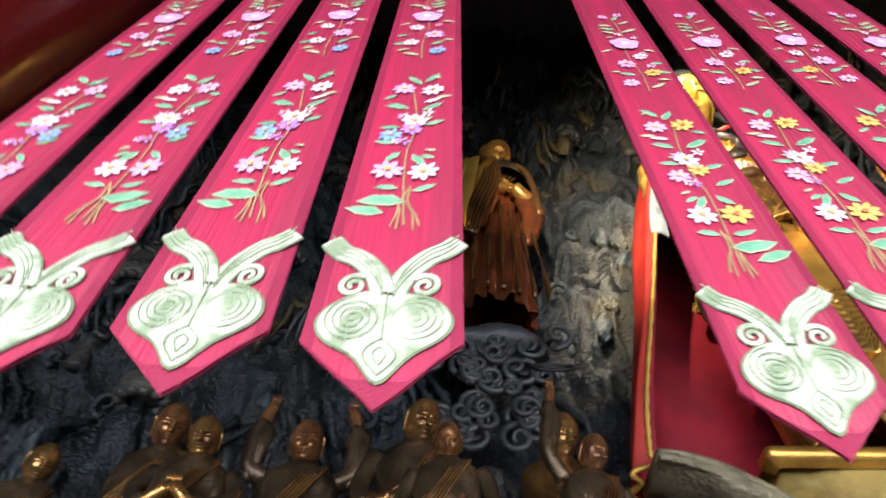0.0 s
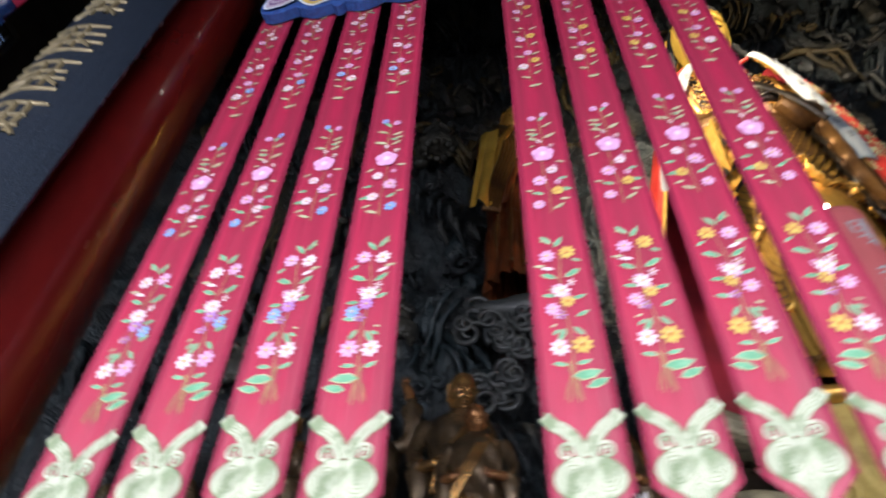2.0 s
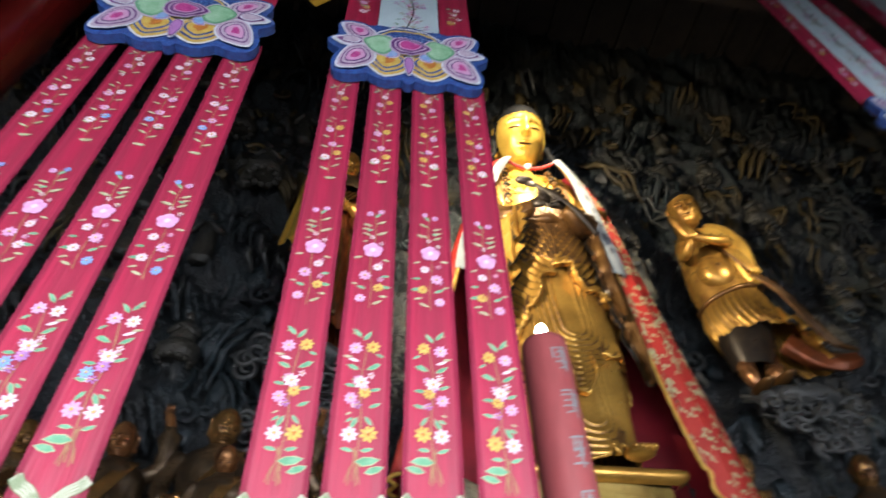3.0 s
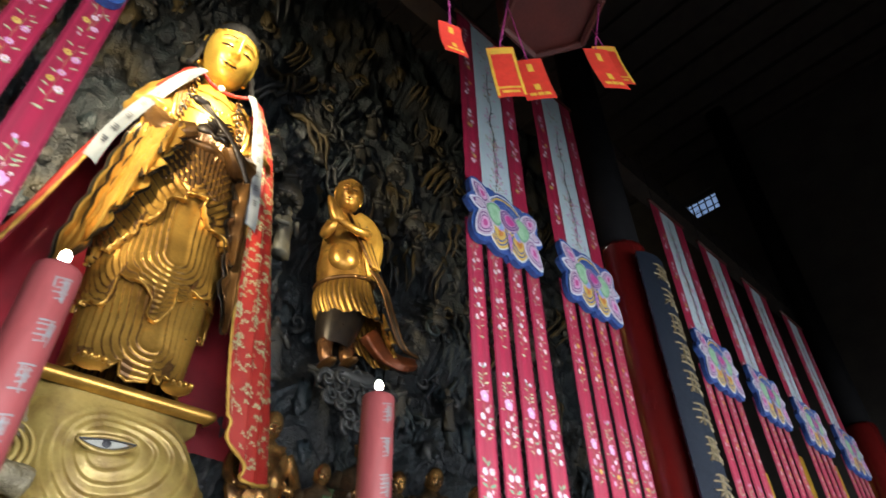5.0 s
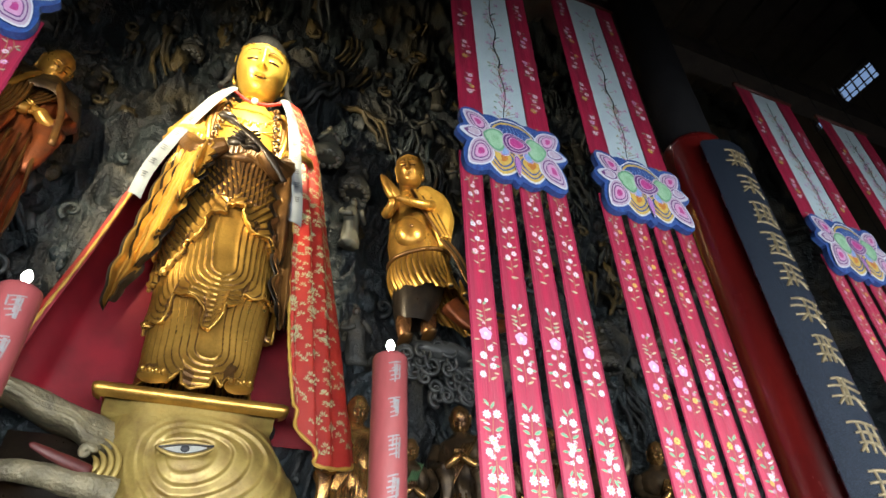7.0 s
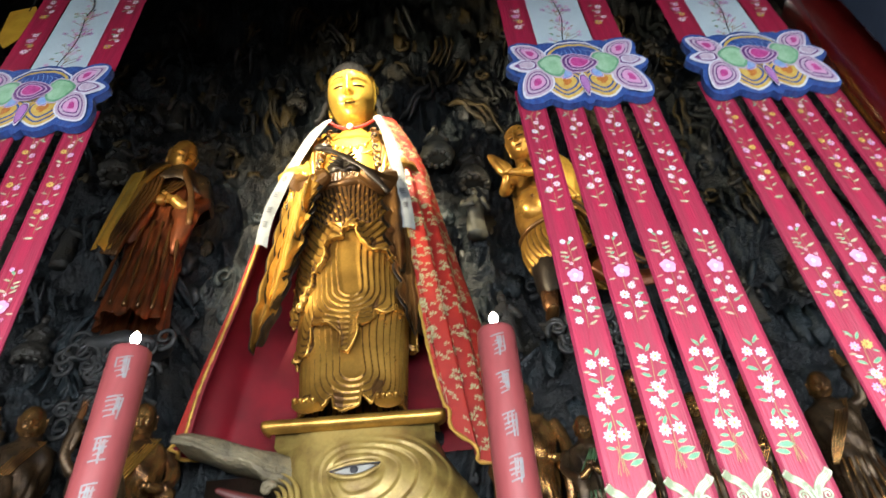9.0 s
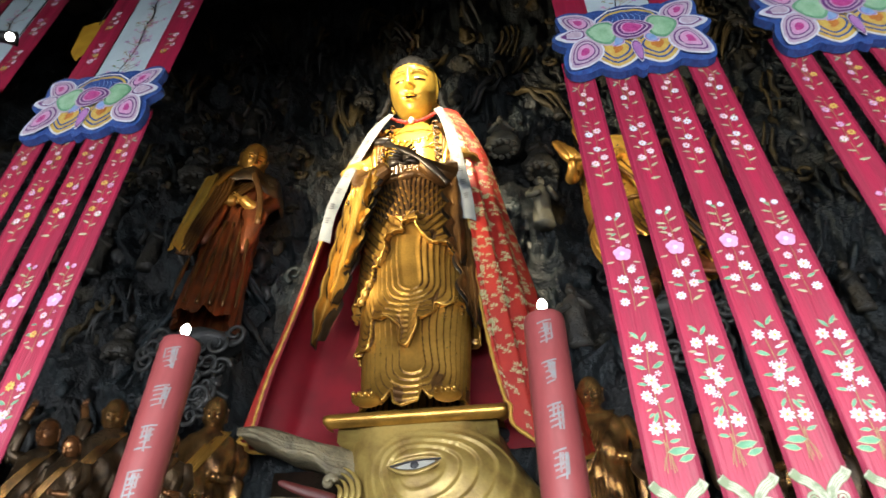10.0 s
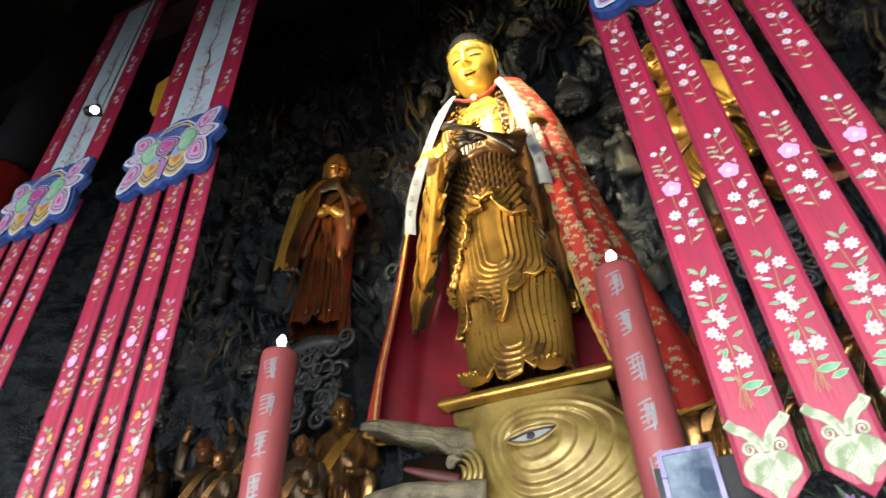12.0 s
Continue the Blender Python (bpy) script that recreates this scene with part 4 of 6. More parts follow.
def shell(s, cx, cy, table, hem, top, folds, m, groove, rows=90, cols=150, lip=0.05, loops=0.0, beat=15.0):
    """A robe's layer: ring sizes from the table of (z, rx, ry, shift), from the hem (by angle) up to the top;
    folds(arc, z, up) gives how far it stands out and whether the spot lies in a groove, whose shade is painted with the
    groove material. The hem winds in loops and turns in with a thick edge, its shade painted dark as well."""
    grid, deep = [], []
    for i in range(-2, rows + 1):
        f = max(0, i) / rows
        row, dr = [], []
        for j in range(cols):
            a = 2 * math.pi * j / cols
            x, y = math.sin(a), -math.cos(a)
            z0 = hem(a, x, y)
            z = z0 + (top - z0) * f
            rx, ry, ox = lerp_table(table, z)
            aa = a if a <= math.pi else a - 2 * math.pi
            arc = aa * (rx + ry) / 2
            d, g = folds(arc, z, z - z0)
            if loops:
                near = math.exp(-((z - z0) / 0.16) ** 2)
                w = arc * beat + 1.3 * math.sin(arc * 3.1)
                d += loops * near * (0.4 + 0.6 * math.sin(w)) * (0.7 + 0.3 * math.sin(arc * 5 + 1))
                a += 0.055 * near * math.sin(2 * w) * (loops / 0.1)
                x, y = math.sin(a), -math.cos(a)
                # hollows between the hem's loops get the shade colour too
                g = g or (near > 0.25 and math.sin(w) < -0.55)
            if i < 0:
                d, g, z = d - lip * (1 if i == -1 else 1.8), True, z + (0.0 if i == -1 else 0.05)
            row.append((cx + ox + x * (rx + d), cy + y * (ry + d), z))
            dr.append(g)
        grid.append(row)
        deep.append(dr)
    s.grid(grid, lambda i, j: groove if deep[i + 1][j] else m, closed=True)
    if loops:
        s.tube(grid[2] + grid[2][:1], 0.017, m, 6)


def hem_curl(s, p, out, r, m, tall=0.30):
    """A rolled fold that ends at the hem: a gilded roll, the shade of its hollow painted as a dark ball at the mouth.
    """
    p, out = Vector(p), Vector(out)
    path = smooth_path([p + Vector((0, 0, tall)) - out * 0.01, p + Vector((0, 0, tall * 0.4)) + out * 0.03, p + out * 0.045, p + out * 0.07 - Vector((0, 0, 0.05))], 12)
    s.tube(path, [r * (0.25 + 0.75 * min(1, i / 8)) for i in range(12)], m, 12)
    s.ball(path[-1] - Vector((0, 0, 0.004)), (r * 0.78, r * 0.78, r * 0.45), DARKHAND, 12, 6)


def main_statue():
    s = Shape(GOLD, GOLDFACE, HAIR, LIPS, DARKHAND)
    cx, cy = 0.98, 3.50
    T = [(4.5, 0.60, 0.46, 0.08), (5.2, 0.62, 0.48, 0.08), (6.2, 0.66, 0.50, 0.09), (7.2, 0.62, 0.50, 0.06), (8.0, 0.58, 0.47, 0.02),
         (8.7, 0.60, 0.44, 0.0), (9.15, 0.62, 0.38, 0.0), (9.4, 0.46, 0.30, 0.0), (9.62, 0.24, 0.23, 0.0), (9.9, 0.21, 0.21, 0.0)]

    def u_folds(x0, z0, k, amp, seed):
        """Terraced U folds hung from both hips round a smooth middle."""
        def f(arc, z, up):
            dx = arc - x0 + 0.022 * math.sin(z * 4.6 + arc * 3 + seed)
            d = abs(dx) * (1.0 - 0.10 * max(0, z - z0)) if z > z0 else math.hypot(dx, (z0 - z) * 0.95)
            d += 0.030 * noise.noise(Vector((arc * 2.0, z * 1.3, seed)))
            t = (d * k / math.pi) % 1.0
            on = min(1.0, max(0.0, (d - 0.06) / 0.07))
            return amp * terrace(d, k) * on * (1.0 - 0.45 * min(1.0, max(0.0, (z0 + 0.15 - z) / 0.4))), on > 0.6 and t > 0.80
        return f

    def pleats(k, slant, amp, share=0.62):
        def f(arc, z, up):
            d = arc + slant * (z - 7.2) * (1 if arc < 0 else -1) + 0.02 * math.sin(z * 5 + arc * 2)
            t = (d * k / math.pi) % 1.0
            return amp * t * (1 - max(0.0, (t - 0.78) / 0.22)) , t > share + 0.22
        return f

    # neck and chest, then the nested layers from the inside out
    s.grid([[(cx + math.sin(a * math.pi / 40) * lerp_table(T, z)[0] * 0.92, cy - math.cos(a * math.pi / 40) * (lerp_table(T, z)[1] * 0.95 + 0.03 * bump2(math.sin(a * math.pi / 40), z, 0.35, 8.95, 0.3, 0.2) * (math.cos(a * math.pi / 40) > 0)), z) for a in range(80)] for z in [8.1 + 0.06 * i for i in range(31)]], GOLDFACE, closed=True)
    for g, n in ((0.40, 30), (0.62, 30)):
        s.tube([(cx + g * 0.85 * math.sin(math.pi * (i / n - 0.5)), cy - 0.33 - 0.07 * math.cos(math.pi * (i / n - 0.5)), 9.28 - g * 0.9 * math.cos(math.pi * (i / n - 0.5))) for i in range(n + 1)], [0.012 + 0.006 * (i % 2) for i in range(n + 1)], GOLDFACE, 6)
    for k in range(-3, 4):
        s.ball((cx + 0.11 * k, cy - 0.43 + 0.010 * k * k, 8.88 + 0.018 * k * k), (0.035, 0.025, 0.055), GOLDFACE, 8, 6)
    UNDER = [(-0.75, 4.72), (-0.5, 4.66), (-0.3, 4.78), (-0.25, 4.64), (0.0, 4.61), (0.2, 4.64), (0.26, 4.80), (0.40, 4.68), (0.52, 4.82), (0.75, 4.74)]
    MID = [(-1.0, 5.42), (-0.80, 5.36), (-0.62, 5.70), (-0.40, 5.72), (-0.26, 5.60), (-0.10, 5.42), (0.0, 5.24), (0.08, 5.44), (0.20, 5.62), (0.45, 5.80), (0.75, 5.92), (1.0, 5.98)]
    TOPS = [(-1.0, 5.95), (-0.80, 6.05), (-0.62, 6.35), (-0.45, 6.62), (-0.25, 6.88), (-0.05, 7.08), (0.08, 7.0), (0.25, 6.80), (0.5, 6.68), (0.8, 6.58), (1.0, 6.5)]

    def hem_of(table, back, wave=0.03, k=17):
        return lambda a, x, y: (lerp_table(table, x)[0] if y < 0 else back) + wave * math.sin(a * k) + 0.5 * wave * math.sin(a * k * 2.3 + 1)

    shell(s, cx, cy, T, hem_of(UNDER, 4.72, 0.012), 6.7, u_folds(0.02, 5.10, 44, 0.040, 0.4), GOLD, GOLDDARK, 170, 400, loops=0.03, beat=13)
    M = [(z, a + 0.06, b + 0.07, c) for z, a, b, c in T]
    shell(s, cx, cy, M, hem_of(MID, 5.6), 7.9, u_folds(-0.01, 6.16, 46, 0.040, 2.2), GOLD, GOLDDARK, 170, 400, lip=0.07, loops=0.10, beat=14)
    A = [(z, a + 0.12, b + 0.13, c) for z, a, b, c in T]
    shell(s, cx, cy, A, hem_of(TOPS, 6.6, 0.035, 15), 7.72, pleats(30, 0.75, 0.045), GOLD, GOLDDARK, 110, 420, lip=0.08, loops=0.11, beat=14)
    # waist layer: the shadow below the hands is put into its dark materials
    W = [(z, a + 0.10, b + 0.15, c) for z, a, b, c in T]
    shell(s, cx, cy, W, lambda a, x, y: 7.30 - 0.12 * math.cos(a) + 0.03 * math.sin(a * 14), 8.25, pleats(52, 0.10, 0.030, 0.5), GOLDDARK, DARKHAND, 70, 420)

    # crossed lapels of the gown
    for g in (1, -1):
        for o in range(3):
            p = smooth_path([(cx + g * (0.26 + 0.09 * o), cy - 0.16 - 0.02 * o, 9.52 - 0.03 * o), (cx + g * (0.42 + 0.06 * o), cy - 0.36, 9.1), (cx + g * (0.44 + 0.05 * o), cy - 0.46 - 0.02 * o, 8.6), (cx + g * (0.38 + 0.05 * o), cy - 0.52, 8.1)], 30)
            s.tube(p, [0.05 + 0.012 * math.sin(i * 0.5 + o) for i in range(30)], GOLD if o != 1 else GOLDDARK, 8, flat=0.6)
        for k in range(7):
            s.tube([(cx + g * (0.34 + 0.015 * k) + 0.04 * math.cos(t * 0.7), cy - 0.33 - 0.035 * k - 0.02, 9.34 - 0.17 * k + 0.05 * math.sin(t * 0.7)) for t in range(8)], [0.022 - 0.001 * t for t in range(8)], DARKHAND if k % 2 else GOLDDARK, 6)
    # belt of knotted cloth
    s.tube([(cx + 0.70 * math.sin(t), cy - 0.64 * math.cos(t), 8.02 - 0.10 * math.cos(t) + 0.02 * math.sin(9 * t)) for t in [-1.9 + 3.8 * i / 40 for i in range(41)]], [0.07 + 0.02 * math.sin(i * 1.3) for i in range(41)], GOLDDARK, 10)
    # hanging sleeves: stepped swallow-tail folds, each step rolled at its foot
    for g, end, low in ((-1, 1.08, 5.22), (1, 0.90, 5.75)):
        # side light is painted in: bright gilding west, dark gilding east
        p = smooth_path([(cx + g * 0.46, cy - 0.02, 9.30), (cx + g * 0.66, cy - 0.16, 8.75), (cx + g * 0.74, cy - 0.36, 8.15)], 24)
        s.tube(p, [0.20 + 0.004 * i for i in range(24)], GOLDLIT if g < 0 else GOLD, 40, wave=lambda i, a: 1 + 0.09 * abs(math.sin(a * 5 + i * 0.22)) + 0.03 * math.sin(a * 11 - i * 0.6))
        # long bands of folded cloth with scalloped edges; a near-black sheet behind each stands in for shade
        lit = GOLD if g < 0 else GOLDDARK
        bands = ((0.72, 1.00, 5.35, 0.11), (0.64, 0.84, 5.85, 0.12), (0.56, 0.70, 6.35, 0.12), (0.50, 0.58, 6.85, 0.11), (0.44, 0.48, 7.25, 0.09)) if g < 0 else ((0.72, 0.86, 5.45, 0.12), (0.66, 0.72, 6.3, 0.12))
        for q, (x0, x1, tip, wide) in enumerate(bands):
            for m, push, grow in ((GOLDLIT if g < 0 and q in (1, 2, 3) else lit, 0.0, 0.0), (DARKHAND, 0.05, 0.035)):
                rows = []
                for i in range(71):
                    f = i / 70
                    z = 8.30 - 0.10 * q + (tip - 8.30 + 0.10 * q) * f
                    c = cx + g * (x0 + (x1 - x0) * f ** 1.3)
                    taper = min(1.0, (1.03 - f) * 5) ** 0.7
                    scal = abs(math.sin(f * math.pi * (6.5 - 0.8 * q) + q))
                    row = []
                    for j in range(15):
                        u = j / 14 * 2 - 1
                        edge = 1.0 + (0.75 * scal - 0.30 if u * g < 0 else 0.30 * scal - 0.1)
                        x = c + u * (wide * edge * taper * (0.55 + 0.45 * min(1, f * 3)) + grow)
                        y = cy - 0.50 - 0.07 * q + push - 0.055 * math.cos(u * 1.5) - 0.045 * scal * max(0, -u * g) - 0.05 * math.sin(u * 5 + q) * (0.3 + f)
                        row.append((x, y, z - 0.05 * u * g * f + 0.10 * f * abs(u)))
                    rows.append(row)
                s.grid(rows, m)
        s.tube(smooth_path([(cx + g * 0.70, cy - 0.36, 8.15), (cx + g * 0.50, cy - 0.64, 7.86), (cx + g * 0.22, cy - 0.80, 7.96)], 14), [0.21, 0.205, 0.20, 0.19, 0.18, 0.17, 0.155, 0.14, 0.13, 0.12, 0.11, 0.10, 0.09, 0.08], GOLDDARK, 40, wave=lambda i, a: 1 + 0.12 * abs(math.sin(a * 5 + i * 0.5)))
        hand_into(s, (cx + g * 0.12, cy - 0.86, 8.0), (-g * 0.9, -0.25, 0.25), 0.36, DARKHAND)
    # the dark sceptre across the hands
    bar = smooth_path([(cx - 0.28, cy - 0.90, 8.34), (cx - 0.02, cy - 0.96, 8.12), (cx + 0.3, cy - 0.92, 7.86), (cx + 0.60, cy - 0.78, 7.54)], 20)
    s.tube(bar, [0.05 + 0.01 * math.sin(i) for i in range(20)], DARKHAND, 10, flat=0.6)
    s.ball((cx - 0.30, cy - 0.91, 8.36), (0.13, 0.06, 0.07), DARKHAND, 12, 8)
    # toes under the hem
    for g in (-0.36, 0.52):
        s.ball((cx + g, cy - 0.48, 4.68), (0.16, 0.15, 0.06), GOLD, 16, 8)
        for t in range(4):
            s.ball((cx + g - 0.10 + 0.065 * t, cy - 0.61, 4.68), (0.032, 0.05, 0.035), GOLD, 8, 6)
    hx = cx - 0.01
    head_into(s, (hx, 3.16, 10.26), (0.40, 0.45, 0.565), -0.03, 0.50, GOLDFACE, HAIR, 220)
    s.tube([(cx, 3.54, 9.3), (cx, 3.50, 9.65), (cx, 3.42, 10.0)], [0.24, 0.21, 0.20], GOLDFACE, 24)
    s.tube([(hx + 0.22 * math.sin(t), 3.36 - 0.26 * math.cos(t), 9.86 + 0.05 * abs(math.sin(t))) for t in [-1.5 + 0.15 * i for i in range(21)]], 0.055, GOLDFACE, 10)
    # chignon and two wire loops
    s.ball((hx, 3.14, 10.70), (0.26, 0.26, 0.14), HAIR, 24, 10, wave=lambda a, b: 1 + 0.05 * math.sin(a * 9))
    s.ball((hx, 2.705, 10.385), (0.018, 0.012, 0.018), LIPS, 8, 6)
    for g in (-1, 1):
        s.tube(smooth_path([(hx + g * 0.40, 3.22, 10.35), (hx + g * 0.44, 3.16, 10.0), (hx + g * 0.47, 3.12, 9.72), (cx + g * 0.55, 3.06, 9.48)], 18), [0.042 + 0.010 * math.sin(i * 1.3) for i in range(18)], HAIR, 6)
    for g in (-0.09, 0.09):
        s.tube([(hx + g + 0.08 * math.cos(t * 0.6), 2.90, 10.80 + 0.06 * math.sin(t * 0.6)) for t in range(11)], 0.014, HAIR, 6)
    return tagged(s.make("goddess_statue"), "tall gilded goddess statue in folded robes on a fish head", "statue")


main_statue()


def fish_head():
    """The giant gilded fish's head on which the statue stands, its mouth open to one side."""
    s = Shape(DULLGOLD, GOLD, EYEWHITE, INK, JAWGREY, TONGUE, DARKHAND)
    ex, ez = 1.10, 4.07
    rows = []
    for i in range(111):
        z = 2.2 + 2.36 * i / 110
        row = []
        for j in range(161):
            u = j / 160
            right = lerp_table([(2.2, 2.78), (3.2, 2.70), (3.6, 2.54), (3.9, 2.42), (4.15, 2.24), (4.35, 2.10), (4.56, 2.02)], z)[0]
            left = lerp_table([(2.2, 0.10), (3.5, 0.22), (3.8, 0.26), (4.2, 0.18), (4.56, 0.16)], z)[0]
            x = left + (right - left) * u
            dx, dz = x - ex, z - ez
            r = math.hypot(dx * (0.62 if dx > 0 else 1.15), dz * (0.86 if dz < 0 else 1.5))
            side = max(0.0, min(1.0, 0.70 + (dx * 1.1 - dz * 0.9) / 1.0))
            y = 3.38 + 0.62 * abs(u * 2 - 1) ** 5.5
            ring = 1 - terrace(r + 0.035 * noise.noise(Vector((x * 1.3, z * 1.3, 0))), 29)
            y -= 0.060 * side * ring * min(1, max(0, (r - 0.15) * 7)) * (1 if r < 1.0 else 0.6) * (1 if dz < 0 else math.exp(-(max(0, dz - 0.22) / 0.12) ** 2))
            y -= 0.05 * math.exp(-(r / 0.24) ** 4)
            y += 0.10 * math.exp(-((x - ex) / 0.25) ** 4 - ((dz - 0.10 * (x - ex)) / 0.075) ** 4)
            row.append((x, y, z))
        rows.append(row)
    s.grid(rows, DULLGOLD)
    # back of the head
    s.grid([[(p[0], 4.25 if 0 < j < 160 else p[1], p[2]) for j, p in enumerate(r)][::-1] for r in rows[::10]], JAWGREY)
    s.box((0.2, 3.46, 4.42), (1.98, 4.3, 4.60), DULLGOLD)
    # eye: a slanted almond with heavy lids
    def almond(f, g):
        return ez + 0.22 * (f - 0.5) * 0.55 * f + g * math.sin(math.pi * f) ** 0.9
    s.grid([[(ex - 0.235 + 0.47 * a / 20, 3.40 - 0.045 * math.sin(math.pi * a / 20), almond(a / 20, (b / 6 - 0.5) * 0.080)) for a in range(21)] for b in range(7)], EYEWHITE)
    s.ball((ex + 0.0, 3.352, ez + 0.004), (0.046, 0.012, 0.040), INK, 14, 8)
    for g, h in ((1, 0.047), (-1, 0.045)):
        s.tube([(ex - 0.26 + 0.54 * i / 20, 3.352, almond(i / 20, g * h)) for i in range(21)], 0.010 if g > 0 else 0.006, INK, 6)
        s.tube([(ex - 0.29 + 0.60 * i / 20, 3.362, almond(i / 20, g * (h + 0.032))) for i in range(21)], [0.012 + 0.022 * math.sin(math.pi * i / 20) for i in range(21)], DULLGOLD, 8)
    # cap slab under the statue's feet, a thick moulded plate that widens from the head
    n = 60
    prof = ((0.00, 4.53), (0.05, 4.545), (0.09, 4.575), (0.10, 4.61), (0.095, 4.65), (0.06, 4.675), (0.0, 4.68))
    rows = []
    for o, z in prof:
        row = []
        for i in range(n + 1):
            t = math.pi * i / n
            w = 0.93 + o
            row.append((1.09 - w * max(-1, min(1, 1.03 * math.cos(t))), 3.46 - (0.10 + o) * min(1, math.sin(t) * 3.0) ** 0.6, z))
        rows.append(row)
    s.grid(rows, GOLD)
    rim = rows[-1]
    s.poly([(1.09, 3.62, 4.68)] + rim + [(2.06, 4.3, 4.70), (0.12, 4.3, 4.64)], GOLD, [[0, i, i + 1] for i in range(1, n + 3)] + [[0, n + 3, 1]])
    # upper jaw, gaping to the side: a thick plank with a flat top and a wavy lip
    up = smooth_path([(0.40, 3.60, 4.16), (0.20, 3.44, 4.21), (-0.05, 3.28, 4.28), (-0.40, 3.16, 4.37), (-0.80, 3.12, 4.48)], 40)
    prof = ((-0.02, -0.42), (-0.05, -0.30), (-0.03, 0.0), (-0.02, 0.30), (0.02, 0.46), (0.10, 0.52), (0.35, 0.52), (0.55, 0.40), (0.55, -0.30), (0.35, -0.42), (0.12, -0.46))
    rows = []
    for i, p in enumerate(up):
        f = i / 39
        h = (0.40 * (1 - 0.60 * f)) * min(1, (1.04 - f) * 6) ** 0.5
        rows.append([p + Vector((0.0, yy, zz * h + (0.020 * math.sin(i * 0.42) if zz < -0.2 else 0.008 * math.sin(i * 0.25)) + 0.012 * noise.noise(Vector((i * 0.12, yy * 4, zz * 3))))) for yy, zz in prof])
    s.grid(rows, JAWGREY, closed=True, caps=True)
    for o, rr in ((-0.26, 0.026), (0.05, 0.016)):
        s.tube([p + Vector((0, -0.03, o * 0.36 * (1 - 0.52 * i / 39) + 0.016 * math.sin(i * 0.42))) for i, p in enumerate(up)], [rr + 0.004 * math.sin(i * 0.42) for i in range(40)], JAWGREY, 8)
    # rolled corner of the mouth
    s.tube([(0.20 + 0.06 * math.cos(t * 0.5) * (1 - t / 18), 3.36 - 0.02 * t / 12, 3.94 + 0.07 * math.sin(t * 0.5) * (1 - t / 18)) for t in range(14)], [0.05 - 0.002 * t for t in range(14)], JAWGREY, 10)
    for k in range(4):
        r = 0.10 + 0.065 * k
        s.tube([(0.22 + r * math.cos(t), 3.40 - 0.006 * k, 3.84 + r * 0.95 * math.sin(t)) for t in [-1.4 + 2.6 * i / 16 for i in range(17)]], [0.006 + 0.026 * math.sin(math.pi * i / 16) for i in range(17)], DULLGOLD, 8, flat=0.7)
    # near-black block that stands in for shade inside the mouth, tongue and lower jaw
    s.box((-0.62, 3.80, 3.40), (0.45, 4.1, 4.24), DARKHAND)
    s.tube(smooth_path([(0.30, 3.3, 3.74), (0.0, 3.15, 3.80), (-0.25, 3.08, 3.88)], 14), [0.05, 0.06, 0.06, 0.06, 0.06, 0.06, 0.055, 0.05, 0.05, 0.045, 0.04, 0.035, 0.03, 0.01], TONGUE, 12, flat=0.5)
    low = smooth_path([(0.55, 3.40, 3.58), (0.2, 3.32, 3.62), (-0.25, 3.2, 3.66), (-0.72, 3.16, 3.62)], 24)
    s.tube(low, [0.15 - 0.003 * i for i in range(24)], JAWGREY, 16, wave=lambda i, a: 1 + 0.05 * math.sin(i * 1.4 + a * 3))
    s.box((0.15, 3.5, LEDGE_Z - 0.01), (2.5, 4.2, 2.4), STONE)
    return tagged(s.make("fish_head_pedestal"), "giant gilded fish head with open mouth and ringed eye", "statue")


fish_head()


# ---- the cape on the statue ----
CAPE = [  # columns round the body, each a list of (x, y, z) from neck to hem
    [(0.62, 3.02, 9.46), (0.28, 2.98, 8.7), (-0.02, 3.02, 7.6), (-0.33, 3.20, 6.3), (-0.62, 3.30, 5.2), (-0.72, 3.36, 4.62)],
    [(0.42, 3.22, 9.50), (0.12, 3.20, 8.7), (-0.18, 3.22, 7.6), (-0.46, 3.30, 6.3), (-0.74, 3.38, 5.2), (-0.90, 3.44, 4.45)],
    [(0.50, 3.62, 9.66), (0.15, 3.85, 8.6), (-0.10, 3.95, 7.4), (-0.25, 3.98, 6.3), (-0.40, 3.98, 5.2), (-0.50, 3.98, 4.5)],
    [(0.98, 3.76, 9.70), (0.98, 4.05, 8.6), (0.98, 4.12, 7.4), (0.98, 4.12, 6.3), (0.98, 4.10, 5.2), (0.98, 4.06, 4.5)],
    [(1.50, 3.62, 9.66), (1.85, 3.88, 8.6), (2.15, 3.95, 7.4), (2.45, 3.95, 6.3), (2.70, 3.90, 5.2), (2.95, 3.85, 4.35)],
    [(1.70, 3.25, 9.52), (2.04, 3.24, 8.6), (2.26, 3.24, 7.4), (2.44, 3.24, 6.3), (2.60, 3.22, 5.2), (2.74, 3.22, 3.98)],
    [(1.56, 3.02, 9.50), (1.84, 2.98, 8.6), (2.02, 2.98, 7.4), (2.14, 2.98, 6.3), (2.26, 3.0, 5.2), (2.40, 3.02, 3.98)],
    [(1.38, 2.98, 9.45), (1.62, 2.94, 8.6), (1.76, 2.94, 7.4), (1.84, 2.96, 6.3), (1.98, 2.98, 5.2), (2.10, 3.0, 4.55)],
]


